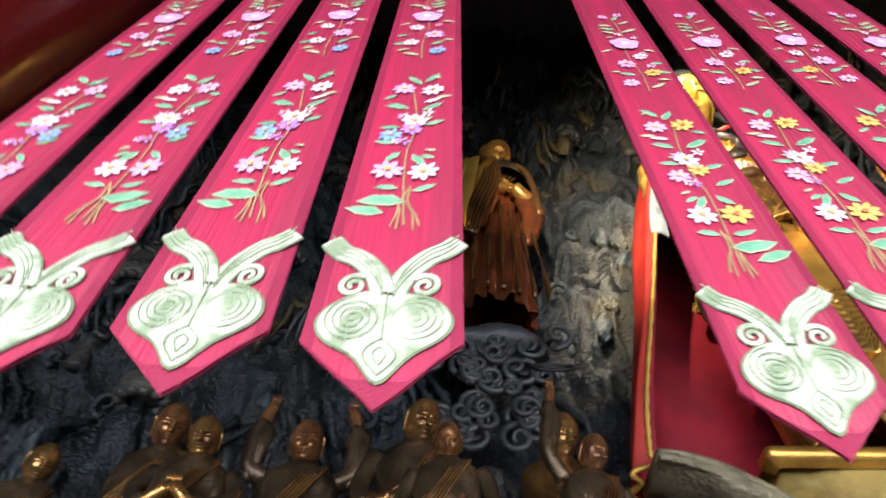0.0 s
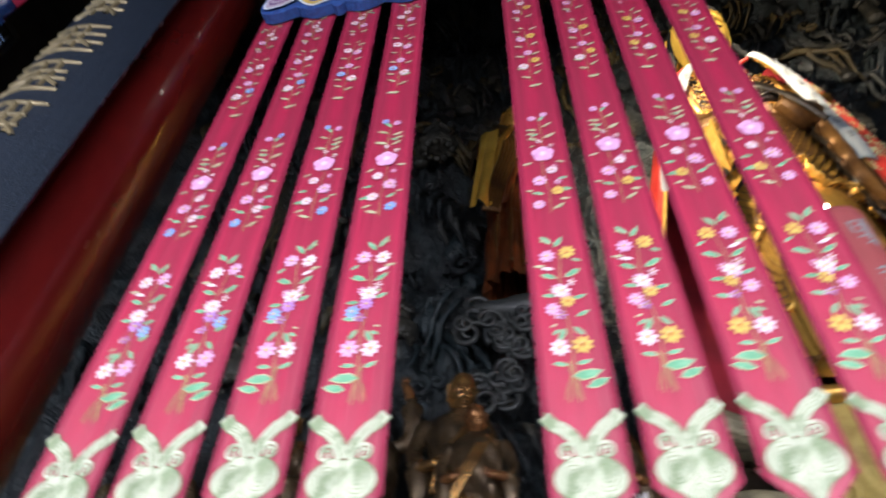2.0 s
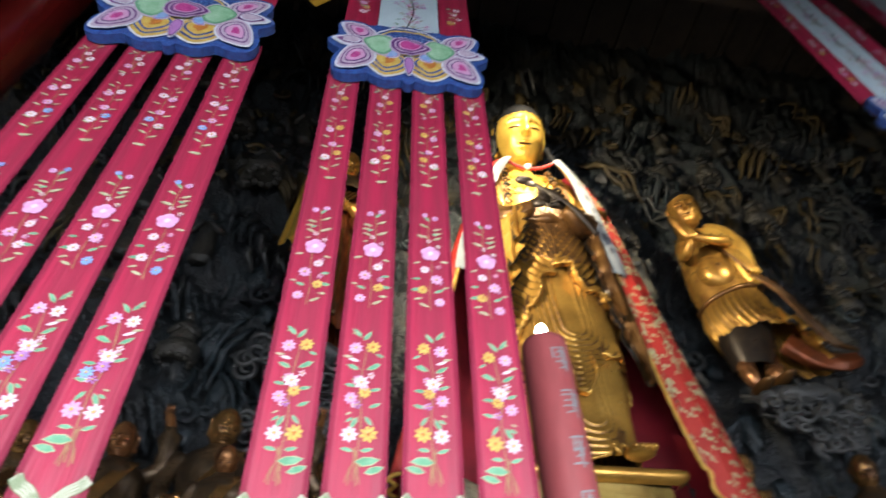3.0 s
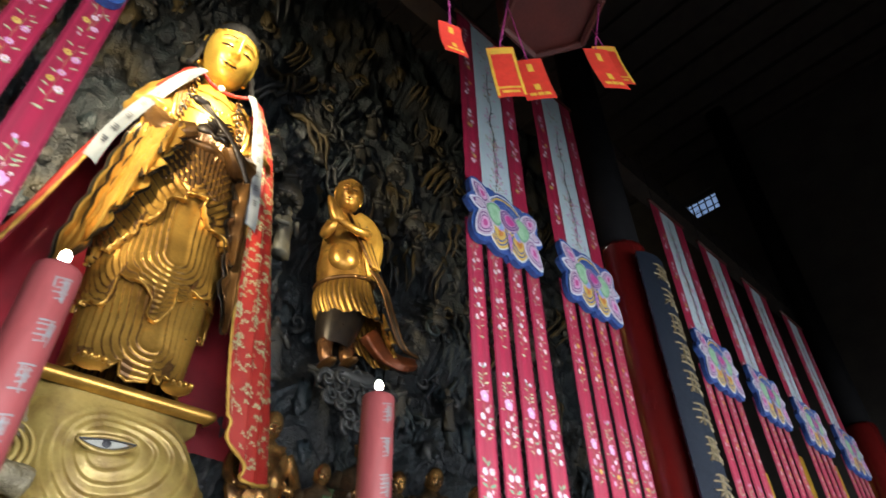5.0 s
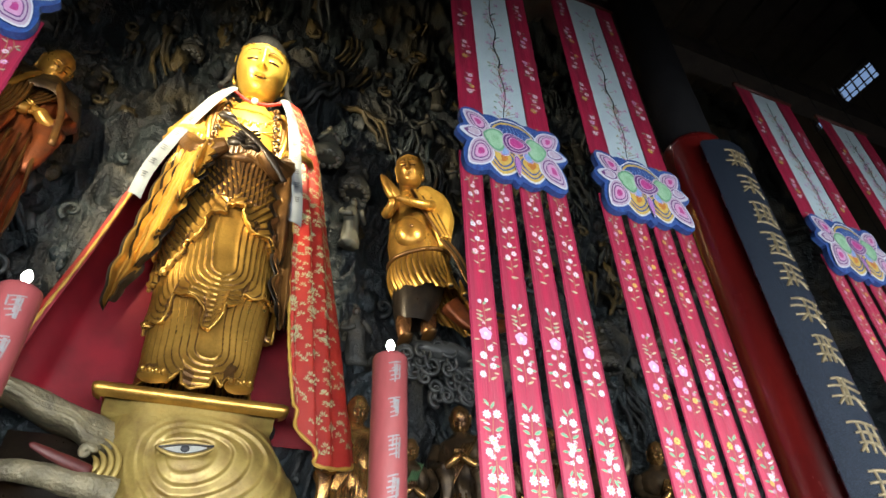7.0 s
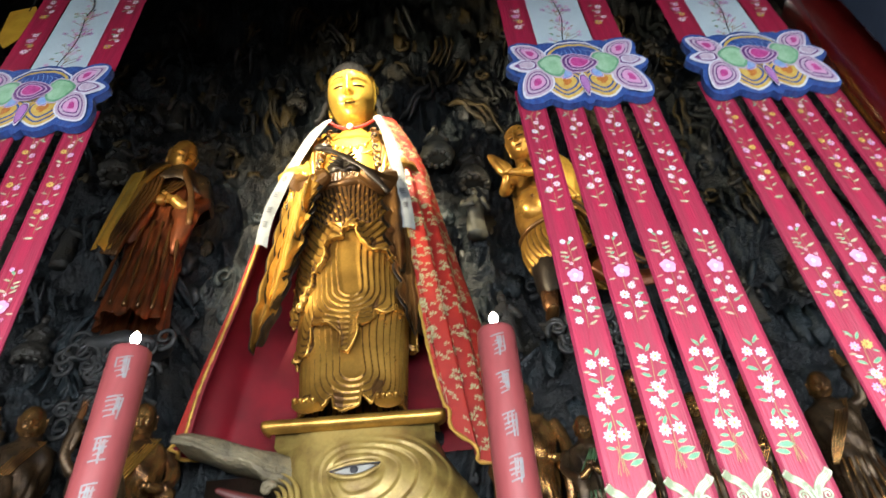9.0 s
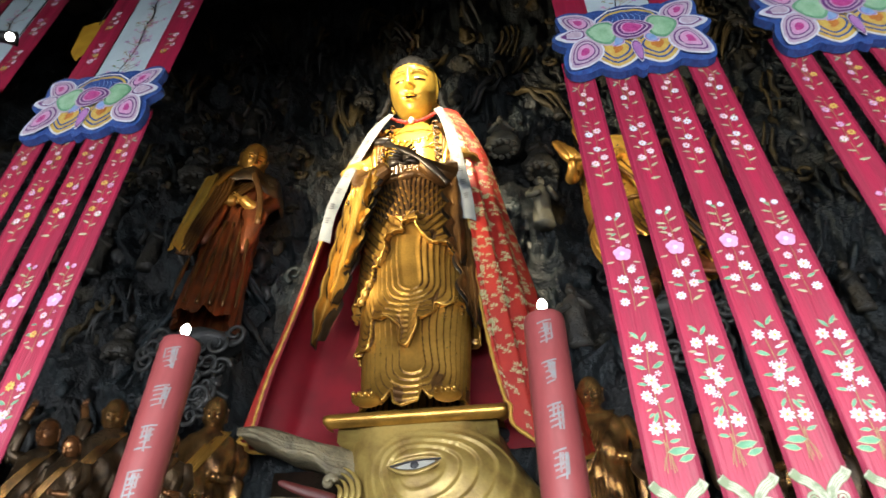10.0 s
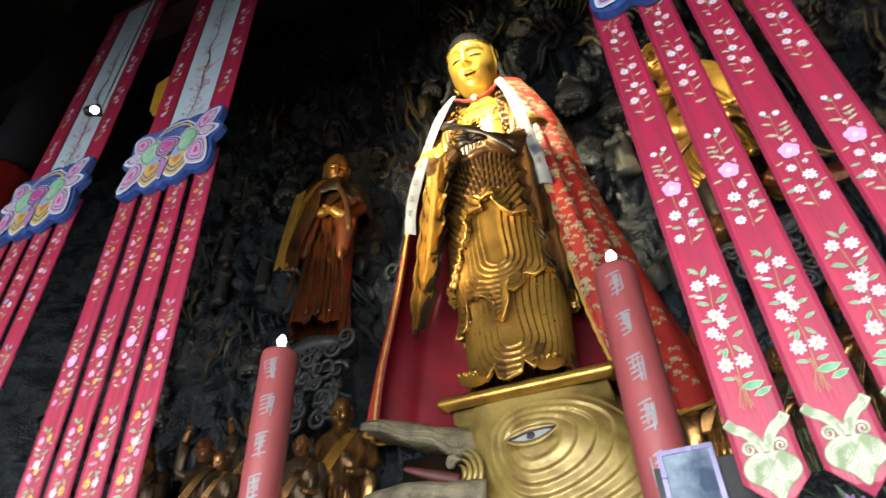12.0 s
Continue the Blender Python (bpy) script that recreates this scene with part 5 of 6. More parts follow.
def cape_point(u, v):
    """A point of the cape: u round from the west front edge to the east one, v down; with hanging folds."""
    k = v * 5
    pts = []
    for c in CAPE:
        i = min(int(k), 4)
        f = k - i
        a, b, cc, d = (Vector(c[max(i - 1, 0)]), Vector(c[i]), Vector(c[i + 1]), Vector(c[min(i + 2, 5)]))
        pts.append(0.5 * (2 * b + (cc - a) * f + (2 * a - 5 * b + 4 * cc - d) * f * f + (3 * b - a - 3 * cc + d) * f ** 3))
    k = u * 7
    i = min(int(k), 6)
    f = k - i
    a, b, cc, d = pts[max(i - 1, 0)], pts[i], pts[i + 1], pts[min(i + 2, 7)]
    p = 0.5 * (2 * b + (cc - a) * f + (2 * a - 5 * b + 4 * cc - d) * f * f + (3 * b - a - 3 * cc + d) * f ** 3)
    ripple = 0.05 * v * math.sin(u * 64 + 1.5 * math.sin(v * 2)) + 0.02 * math.sin(u * 27 + v * 3)
    out = (p - Vector((0.98, 3.5, p.z)))
    out = out.normalized() if out.length > 0.01 else Vector((0, -1, 0))
    return p + out * ripple


def cape():
    c = empty("cape", (0, 0, 0))
    tagged(c, "orange-red brocade cape with crimson lining draped on the statue", "cape")
    nu, nv = 150, 60
    P = [[cape_point(j / nu, i / nv) for j in range(nu + 1)] for i in range(nv + 1)]
    s = Shape(BROCADE, CRIMSON)
    inner = []
    for i in range(nv + 1):
        row = []
        for j in range(nu + 1):
            du = P[i][min(j + 1, nu)] - P[i][max(j - 1, 0)]
            dv = P[min(i + 1, nv)][j] - P[max(i - 1, 0)][j]
            row.append(P[i][j] + du.cross(dv).normalized() * -0.014)
        inner.append(row)
    a, b = P[10][30], inner[10][30]
    centre = Vector((0.98, 3.5, a.z))
    if (a - centre).length < (b - centre).length:
        inner = [[2 * p - q for p, q in zip(r, t)] for r, t in zip(P, inner)]
    s.grid(P, BROCADE)
    s.grid([r[::-1] for r in inner], CRIMSON)
    s.make("cape_cloth", c)
    for u in (0.0, 1.0):
        e = Shape(PIPING)
        path = [cape_point(u, i / 70) for i in range(71)]
        if u == 1.0:
            path += [cape_point(1.0 - 0.010 * i, 1.0) for i in range(1, 36)]
        else:
            path += [cape_point(0.010 * i, 1.0) for i in range(1, 24)]
        e.tube(path, [0.022 + 0.005 * math.sin(i * 2.1) for i in range(len(path))], PIPING, 8)
        e.make("gold_piping", c, "twisted gold cord along the edge")
    rng = random.Random(12)
    s = Shape(SPRIG)
    for k in range(460):
        u = rng.uniform(0.69, 0.985)
        v = rng.uniform(0.05, 0.985)
        p = cape_point(u, v)
        e = 0.004
        du = (cape_point(min(u + e, 1), v) - cape_point(max(u - e, 0), v)).normalized()
        dv = (cape_point(u, min(v + e, 1)) - cape_point(u, max(v - e, 0))).normalized()
        n = du.cross(dv).normalized()
        if n.dot(p - Vector((0.98, 3.5, p.z))) < 0:
            n = -n
        size = rng.uniform(0.055, 0.078)
        t0 = rng.uniform(-0.35, 0.35)
        for q in range(6):
            t = t0 + (q - 2.5) * 0.60 * (1.0 if q % 2 else 0.8)
            w = du * math.sin(t) - dv * math.cos(t)
            h = du * math.cos(t) + dv * math.sin(t)
            o = p + n * 0.004
            s.poly([o + w * size * 0.15, o + w * size * 0.6 + h * size * 0.12 + n * 0.003, o + w * size * (1.1 - 0.14 * abs(q - 2.5)), o + w * size * 0.6 - h * size * 0.12 + n * 0.003], SPRIG)
    tagged(s.make("sprig_embroidery", c, "small silver-green embroidered sprigs"), kind="stuff")
    s = Shape(BROCADE)
    s.tube(smooth_path([(0.62, 3.02, 9.44), (0.80, 3.06, 9.36), (0.98, 3.07, 9.33), (1.18, 3.06, 9.36), (1.38, 3.0, 9.42)], 16), 0.028, BROCADE, 8)
    s.make("neck_tie", c, "orange-red neck cord")
    s = Shape(LILYWHITE)
    s.ball((0.97, 3.03, 9.33), (0.055, 0.045, 0.055), LILYWHITE, 12, 8)
    s.make("knot", c, "cream flower knot")


cape()


def ribbon(path, width, seed):
    r = empty("white_ribbon", (0, 0, 0))
    tagged(r, "white satin ribbon with faint writing, hung along the cape", "ribbon", group="satin ribbons")
    p = smooth_path(path, 30)
    s = Shape(RIBBON)
    rows = []
    for off in (0.0, 0.012):
        rows = []
        for i, q in enumerate(p):
            w = width * (0.75 + 0.25 * min(1, i / 12))
            dip = 0.0 if i < 29 else 0.06
            rows.append([q + Vector((w * u, off - 0.02 * math.cos(u * 3) - 0.012 * math.sin(i * 0.5 + u * 3), -dip * (u + 0.5))) for u in (-0.5, -0.25, 0, 0.25, 0.5)])
        s.grid(rows if off == 0 else [t[::-1] for t in rows], RIBBON)
    s.make("ribbon_cloth", r)
    rng = random.Random(seed)
    for i in range(6, 25, 3):
        t = Shape(RIBINK)
        q, d = p[i], (p[i + 1] - p[i - 1]).normalized()
        side = Vector((d.z, 0, -d.x)).normalized() * -1
        for k in range(3):
            c = q + Vector((0, -0.040, 0)) + d * (0.035 * (k - 1))
            h = width * rng.uniform(0.14, 0.24)
            t.poly([c - side * h - d * 0.008, c + side * h - d * 0.008, c + side * h + d * 0.008, c - side * h + d * 0.008], RIBINK)
        t.make("writing_bar", r, "faded grey writing shown as bars")
    return r


ribbon([(0.64, 2.95, 9.40), (0.42, 2.90, 8.95), (0.12, 2.92, 8.15), (-0.08, 2.98, 7.5), (-0.15, 3.06, 7.06)], 0.17, 1)
ribbon([(1.40, 2.92, 9.40), (1.56, 2.86, 8.9), (1.68, 2.86, 8.2), (1.77, 2.88, 7.6), (1.82, 2.90, 7.05)], 0.17, 2)


def figure(name, label, at, height, turn=0.0, lean=0.0, arms=(), robe=ROBEGREY, skin=BRONZE, seed=0, head_turn=0.0, nod=0.58, wide=1.0, fine=60, head_size=1.0,
           sash=None, cols=72, rows=60, feet=True, hair=None, belly=0.0, bare=False, category="statue", group="", skirt_open=0.0, panel=False):
    """A robed standing statue as one mesh: gown with folds, sash, arms along given paths (in heights), hands and head."""
    s = Shape(robe, skin)
    rng = random.Random(seed)
    ph = [rng.uniform(0, 6) for _ in range(6)]
    T = [(0.0, 0.165, 0.13), (0.10, 0.155, 0.125), (0.30, 0.145, 0.12), (0.50, 0.14, 0.118 + belly), (0.62, 0.15, 0.115 + belly * 0.6), (0.74, 0.168, 0.105), (0.80, 0.150, 0.092), (0.835, 0.085, 0.07), (0.86, 0.055, 0.055), (0.90, 0.05, 0.05)]
    grid = []
    for i in range(rows + 1):
        z = 0.90 * i / rows
        rx, ry = lerp_table(T, z)
        row = []
        for j in range(cols):
            a = 2 * math.pi * j / cols
            x, y = math.sin(a), -math.cos(a)
            amp = 0.010 * max(0, 1 - z / 0.84)
            d = amp * (math.sin(a * 15 + ph[0] + z * 5) + 0.7 * math.sin(a * 23 + ph[1] - z * 9)) + 0.006 * math.sin((a * 5 + z * 34) + ph[2]) * (0.3 < z < 0.8)
            d += skirt_open * max(0, 0.3 - z) * (x > 0)
            zz = z + (0.018 * math.sin(a * 9 + ph[3]) if i == 0 else 0)
            row.append((x * (rx * wide + d), y * (ry + d), zz))
        grid.append(row)
    s.grid(grid, robe, closed=True)
    # sash over one shoulder and down the front
    for k in range(5):
        o = 0.016 * k
        p = smooth_path([(0.11 * wide - o, -0.06, 0.825), (0.05 - o, -0.115, 0.70), (-0.03 - o, -0.13 - belly * 0.7, 0.56), (-0.11 * wide - o * 0.4, -0.10 - belly * 0.3, 0.44)], 18)
        s.tube(p, 0.0065, sash or robe, 6)
    for k in range(6):
        x = -0.10 + 0.04 * k
        p = smooth_path([(x * 0.8, -0.125, 0.46), (x, -0.13, 0.3), (x * 1.15, -0.135, 0.15), (x * 1.2, -0.14, 0.02)], 14)
        s.tube(p, [0.006 + 0.004 * math.sin(i * 0.9 + k) for i in range(14)], sash or robe, 6)
    for path, hand_way in arms:
        p = smooth_path(path, 16)
        rad = [(0.036 if bare else 0.041) - 0.0009 * i for i in range(16)]
        s.tube(p[:12], rad[:12], skin if bare else robe, 14, wave=lambda i, a: 1 + 0.09 * math.sin(a * 4 + i * 1.2))
        s.tube(p[10:], [0.029 - 0.001 * i for i in range(6)], skin, 10)
        hand_into(s, p[-1], hand_way, 0.065, skin)
        q = p[10]
        if bare:
            continue
        s.tube(smooth_path([q, q + Vector((0.01, 0.0, -0.10)), q + Vector((-0.01, 0.02, -0.24))], 10), [0.045, 0.05, 0.05, 0.048, 0.045, 0.04, 0.036, 0.03, 0.022, 0.01], robe, 12, wave=lambda i, a: 1 + 0.15 * math.sin(a * 4 + i), flat=0.5)
    if panel:
        # broad gilt sleeve hanging at one side, a stiff grey mantle over the shoulders and crossed lapels
        # sleeve takes the brighter face gold in place of spot light it lacks
        s.grid([[(-0.165 + 0.095 * u - 0.040 * f + 0.008 * math.sin(u * 15), -0.12 - 0.035 * math.sin(math.pi * u) - 0.010 * math.sin(u * 14 + f * 3), 0.70 - 0.44 * f + 0.02 * math.sin(u * 8) * f) for u in [j / 24 for j in range(24, -1, -1)]] for f in [i / 24 for i in range(25)]], GOLDFACE)
        for k in range(5):
            s.tube(smooth_path([(-0.10 + 0.016 * k, -0.15, 0.72), (-0.09 + 0.014 * k, -0.17, 0.58), (-0.13 + 0.012 * k, -0.16, 0.40), (-0.16 + 0.012 * k, -0.14, 0.24)], 16), 0.008, sash or robe, 6)
        rings = ((0.862, 0.066, 0.060), (0.842, 0.105, 0.085), (0.80, 0.160, 0.120), (0.74, 0.186, 0.150), (0.70, 0.190, 0.160), (0.69, 0.178, 0.150))
        s.grid([[(rx * math.sin(t) * (1 + 0.03 * math.sin(t * 9)), -0.01 - ry * math.cos(t), z - (0.05 * math.sin(t) ** 2 if z < 0.76 else 0) + 0.012 * math.sin(t * 7)) for t in [2 * math.pi * i / 60 for i in range(60)]] for z, rx, ry in rings[::-1]], ROBEGREY, closed=True)
        for g in (-1, 1):
            s.tube(smooth_path([(g * 0.03, -0.12, 0.80), (g * 0.06, -0.17, 0.70), (g * 0.10, -0.165, 0.60), (g * 0.12, -0.15, 0.45)], 14), 0.014, GOLD if g < 0 else sash or robe, 8, flat=0.6)
    if feet:
        for g in (-0.06, 0.07):
            s.ball((g, -0.13, 0.012), (0.035, 0.075, 0.02), skin, 10, 6)
    head_into(s, (0, -0.05, 0.935), (0.064 * head_size, 0.070 * head_size, 0.088 * head_size), head_turn, nod, skin, hair, fine)
    m = Matrix.Translation(at) @ Matrix.Rotation(turn, 4, "Z") @ Matrix.Rotation(lean, 4, "Y") @ Matrix.Diagonal((height, height, height, 1))
    s.v = [tuple(m @ Vector(p)) for p in s.v]
    return tagged(s.make(name), label, category, group)


def pray(h=0.70, s=0.0):
    if s:
        return [([(-0.15, 0, 0.78), (-0.20, -0.03, 0.62), (-0.11, -0.11, h - 0.03), (-0.04, -0.13, h)], (-0.05, -0.2, 1)), ([(0.15, 0, 0.78), (0.19, -0.04, 0.62), (0.09, -0.12, h - 0.03), (0.0, -0.14, h)], (-0.05, -0.2, 1))]
    return [([(-0.15, 0, 0.78), (-0.19, -0.05, 0.66), (-0.10, -0.17, h), (-0.02, -0.20, h + 0.05)], (0.15, 0, 1)), ([(0.15, 0, 0.78), (0.19, -0.05, 0.66), (0.10, -0.17, h), (0.01, -0.20, h + 0.05)], (-0.15, 0, 1))]


def down(g=1):
    return ([(g * 0.15, 0, 0.79), (g * 0.20, -0.02, 0.66), (g * 0.18, -0.10, 0.55), (g * 0.10, -0.17, 0.54)], (-g * 0.7, -0.5, 0.2))


def raised(g=1):
    return ([(g * 0.14, 0, 0.79), (g * 0.21, -0.02, 0.84), (g * 0.20, -0.04, 1.0), (g * 0.17, -0.05, 1.10)], (-g * 0.1, -0.1, 1))


# attendants high on the rock
figure("monk_statue", "gilded standing monk statue in a heavy robe, dark with smoke", (-1.88, 3.62, 6.22), 3.36, 0.35, 0.02, [([(-0.11, 0, 0.79), (-0.14, -0.06, 0.66), (-0.08, -0.13, 0.57), (0.0, -0.14, 0.57)], (0.8, 0, 0.2)), ([(0.11, 0, 0.79), (0.14, -0.06, 0.66), (0.09, -0.13, 0.55), (0.03, -0.15, 0.58)], (-0.8, 0, 0.2))],
       MONKROBE, ATTGOLD, 4, 0.35, 0.70, 0.74, 120, cols=110, rows=90, sash=GOLDDARK, feet=False, panel=True)


def boy_statue():
    """The bowing boy: bare belly, shawl over one shoulder, pleated skirt swept to one side, palms joined before the face."""
    s = Shape(GOLD, ATTGOLD, GOLDDARK, DARKHAND, MONKROBE)
    y0 = 3.70

    def ringed(rows, m, n=48):
        s.grid([[(ox + rx * math.sin(a * 2 * math.pi / n), y0 - ry * math.cos(a * 2 * math.pi / n), z) for a in range(n)] for z, ox, rx, ry in rows], m, closed=True)

    ringed([(7.30, 3.90, 0.46, 0.34), (7.50, 3.86, 0.45, 0.36), (7.75, 3.80, 0.42, 0.36), (8.0, 3.78, 0.38, 0.33), (8.3, 3.79, 0.38, 0.30), (8.55, 3.80, 0.38, 0.27), (8.74, 3.78, 0.30, 0.22), (8.86, 3.72, 0.16, 0.16), (9.15, 3.68, 0.13, 0.14)], ATTGOLD)
    s.ball((3.66, 3.45, 7.80), (0.27, 0.20, 0.30), ATTGOLD, 24, 14)
    s.ball((3.60, 3.25, 7.80), (0.03, 0.02, 0.03), GOLDDARK, 8, 6)
    # skirt: gathered at the belt, swept out to the east
    rows, tone = [], []
    for i in range(61):
        f = i / 60
        row, tr = [], []
        for j in range(180):
            a = 2 * math.pi * j / 180
            x, y = math.sin(a), -math.cos(a)
            low = 6.80 + 0.03 * math.sin(a * 11) - (0.45 * ((x - 0.1) / 0.9) ** 1.5 if x > 0.1 else 0.0)
            high = 7.48 + 0.16 * x
            z = high + (low - high) * f
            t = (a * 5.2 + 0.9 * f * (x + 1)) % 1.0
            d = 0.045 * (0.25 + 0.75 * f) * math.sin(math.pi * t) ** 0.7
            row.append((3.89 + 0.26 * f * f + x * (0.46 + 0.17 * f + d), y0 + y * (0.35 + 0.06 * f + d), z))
            # creases between pleats are marked for dark gilding, as painted shade
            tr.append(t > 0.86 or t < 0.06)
        rows.append(row)
        tone.append(tr)
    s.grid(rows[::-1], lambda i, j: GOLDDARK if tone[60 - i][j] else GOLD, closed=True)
    for k in range(9):
        a = -1.3 + 0.34 * k
        x, y = math.sin(a), -math.cos(a)
        z = 6.80 - (0.45 * ((x - 0.1) / 0.9) ** 1.5 if x > 0.1 else 0.0)
        if k > 3:
            hem_curl(s, (4.15 + x * 0.64, y0 + y * 0.43, z + 0.03), (x, y, 0), 0.055, GOLD, 0.25)
    # belt and the knotted sash that trails from it
    s.tube([(3.89 + 0.49 * math.sin(t), y0 - 0.38 * math.cos(t), 7.48 + 0.16 * math.sin(t)) for t in [2 * math.pi * i / 40 for i in range(41)]], 0.035, GOLDDARK, 8)
    for k in range(3):
        s.tube(smooth_path([(4.10 + 0.06 * k, 3.32, 7.72), (4.30 + 0.05 * k, 3.26, 7.40), (4.52 + 0.05 * k, 3.28, 6.95), (4.78 + 0.06 * k, 3.36, 6.62), (5.15 + 0.05 * k, 3.45, 6.60)], 26), 0.032, DARKHAND if k == 1 else GOLDDARK, 8, flat=0.6)
    # shawl over the east shoulder; the east spot's light is put into its brighter gilding
    s.tube(smooth_path([(3.84, 3.62, 8.82), (4.06, 3.58, 8.66), (4.17, 3.55, 8.35), (4.20, 3.52, 8.02), (4.24, 3.50, 7.70)], 26), [0.10 + 0.16 * math.sin(math.pi * min(1, (i + 5) / 29)) for i in range(26)], GOLDLIT, 44, wave=lambda i, a: 1 + 0.08 * abs(math.sin(a * 5 + i * 0.20)))
    for k in range(8):
        s.tube(smooth_path([(3.70 + 0.045 * k, 3.50 - 0.01 * k, 8.82 - 0.01 * k), (3.80 + 0.040 * k, 3.38, 8.40), (3.95 + 0.030 * k, 3.32, 8.05), (4.12 + 0.022 * k, 3.32, 7.78)], 20), 0.030, GOLDLIT if k % 3 else GOLDDARK, 8)
    # arms and joined palms
    for p in (smooth_path([(3.48, 3.65, 8.55), (3.26, 3.45, 8.10), (3.26, 3.26, 8.10), (3.27, 3.19, 8.22)], 18), smooth_path([(4.02, 3.55, 8.60), (3.90, 3.22, 8.28), (3.60, 3.14, 8.18), (3.31, 3.14, 8.20)], 18)):
        s.tube(p, [0.105 - 0.0032 * i for i in range(18)], ATTGOLD, 16)
    for o in (-0.03, 0.03):
        s.tube(smooth_path([(3.30 + o, 3.15 - o * 0.3, 8.18), (3.22 + o, 3.14 - o * 0.3, 8.32), (3.13 + o * 0.7, 3.13, 8.46), (3.06 + o * 0.4, 3.13, 8.58)], 12), [0.065, 0.075, 0.082, 0.084, 0.08, 0.074, 0.068, 0.062, 0.055, 0.046, 0.034, 0.014], ATTGOLD, 14, flat=0.9, wave=lambda i, a: 1 + 0.05 * math.cos(a * 6) * (i > 5))
    # dark underskirt, legs, feet and the cloth that sweeps behind
    ringed([(6.32, 3.78, 0.26, 0.20), (6.5, 3.80, 0.31, 0.25), (6.8, 3.85, 0.38, 0.30), (7.0, 3.88, 0.40, 0.32)], DARKHAND, 36)
    for x1, y1, z1 in ((3.60, 3.46, 5.90), (3.98, 3.50, 6.06)):
        s.tube([(x1 + 0.05, y0, 6.5), (x1 + 0.02, y0 - 0.06, 6.2), (x1, y1 + 0.1, z1 + 0.06)], [0.13, 0.11, 0.075], COPPER, 14)
        s.ball((x1 - 0.03, y1, z1), (0.09, 0.22, 0.06), GOLDDARK, 14, 8)
    s.tube(smooth_path([(4.35, 3.6, 6.75), (4.62, 3.55, 6.48), (4.92, 3.5, 6.40), (5.22, 3.5, 6.50)], 18), [0.20 - 0.006 * i for i in range(18)], MONKROBE, 20, wave=lambda i, a: 1 + 0.12 * math.sin(a * 5 + i * 0.4), flat=0.55)
    # staff of the sash that rises behind the shoulder
    s.tube(smooth_path([(3.98, 3.35, 8.55), (4.08, 3.4, 8.95), (4.16, 3.45, 9.25)], 8), [0.03, 0.03, 0.028, 0.025, 0.022, 0.02, 0.015, 0.006], DARKHAND, 8)
    head_into(s, (3.66, 3.50, 9.25), (0.235, 0.25, 0.33), -0.50, 0.46, ATTGOLD, HAIR, 130)
    return tagged(s.make("boy_attendant_statue"), "gilded boy attendant statue with palms joined, bowing on a cloud", "statue")


boy_statue()


def cloud(at, w, h, seed, n):
    """A relief cloud of rolled curls under an attendant."""
    s = Shape(CLOUD)
    rng = random.Random(seed)
    s.ball((at[0], at[1] + 0.25, at[2] - 0.12), (w * 0.62, 0.34, 0.18), CLOUD, 24, 10, wave=lambda a, b: 1 + 0.08 * math.sin(a * 5 + b * 3))
    for k in range(n):
        f = rng.random()
        x = at[0] + rng.uniform(-w, w) * (0.75 - 0.35 * f)
        z = at[2] - 0.1 - h * f
        r = rng.uniform(0.08, 0.17)
        g = rng.choice((1, -1))
        p = []
        for i in range(22):
            t = i / 21
            q = r * (1 - 0.85 * t)
            a = g * (t * 9.0) + rng.random() * 0.02 + k
            p.append((x + q * math.cos(a), at[1] - 0.05 * math.sin(t * 3) + 0.10 * f + 0.03 * (k % 3), z + q * math.sin(a)))
        s.tube(p, [0.034 * (1 - 0.5 * i / 21) for i in range(22)], CLOUD, 7)
        s.tube(smooth_path([p[0], Vector(p[0]) + Vector((rng.uniform(-0.1, 0.1), 0.08, 0.15)), (x + rng.uniform(-0.15, 0.15), at[1] + 0.35, z + 0.22)], 8), 0.032, CLOUD, 7)
    return tagged(s.make("cloud_relief"), "grey clay cloud relief of rolled curls under a statue", "relief", group="cloud reliefs")


cloud((-1.95, 3.45, 6.10), 0.95, 1.15, 3, 46)
cloud((4.15, 3.40, 5.95), 0.9, 0.7, 6, 34)

ARHAT = "dark gilded arhat statue in a draped robe on the ledge"
G = "row of arhats"
Z0 = LEDGE_Z - 0.01


def arhat(x, y, head_z, turn, arms, seed, robe=ROBEGREY, skin=BRONZE, label=ARHAT, **kw):
    kw.setdefault("sash", BRONZE)
    h = (head_z - Z0) / 0.935
    return figure("arhat_statue", label, (x, y, Z0), h, turn, 0, arms, robe, skin, seed, wide=kw.pop("wide", 0.96), group=G, head_size=1.04, **kw)


arhat(-5.47, 3.5, 4.53, 0.5, [down(1), down(-1)], 11, head_turn=0.3)
arhat(-4.60, 3.62, 4.94, 0.1, [down(1)], 12, skin=COPPER, head_turn=0.4)
arhat(-4.10, 3.20, 4.56, 0.15, pray(0.56), 13)
arhat(-3.43, 3.55, 4.76, 0.1, [raised(1), raised(-1)], 14, skin=COPPER, nod=0.50, label="dark gilded arhat statue with both arms raised on the ledge")
arhat(-2.28, 2.62, 4.16, 0.0, [down(1), down(-1)], 15, skin=COPPER, nod=0.75)
arhat(-2.52, 3.40, 4.86, 0.2, [down(-1)], 16, head_turn=0.3)
arhat(-1.37, 2.82, 4.22, 0.35, [([(-0.14, 0, 0.79), (-0.22, -0.02, 0.92), (-0.20, -0.04, 1.14), (-0.18, -0.05, 1.27)], (0, 0, 1)), down(1)], 17, skin=COPPER, label="bald scowling arhat statue raising a ring on the ledge", head_turn=0.2)
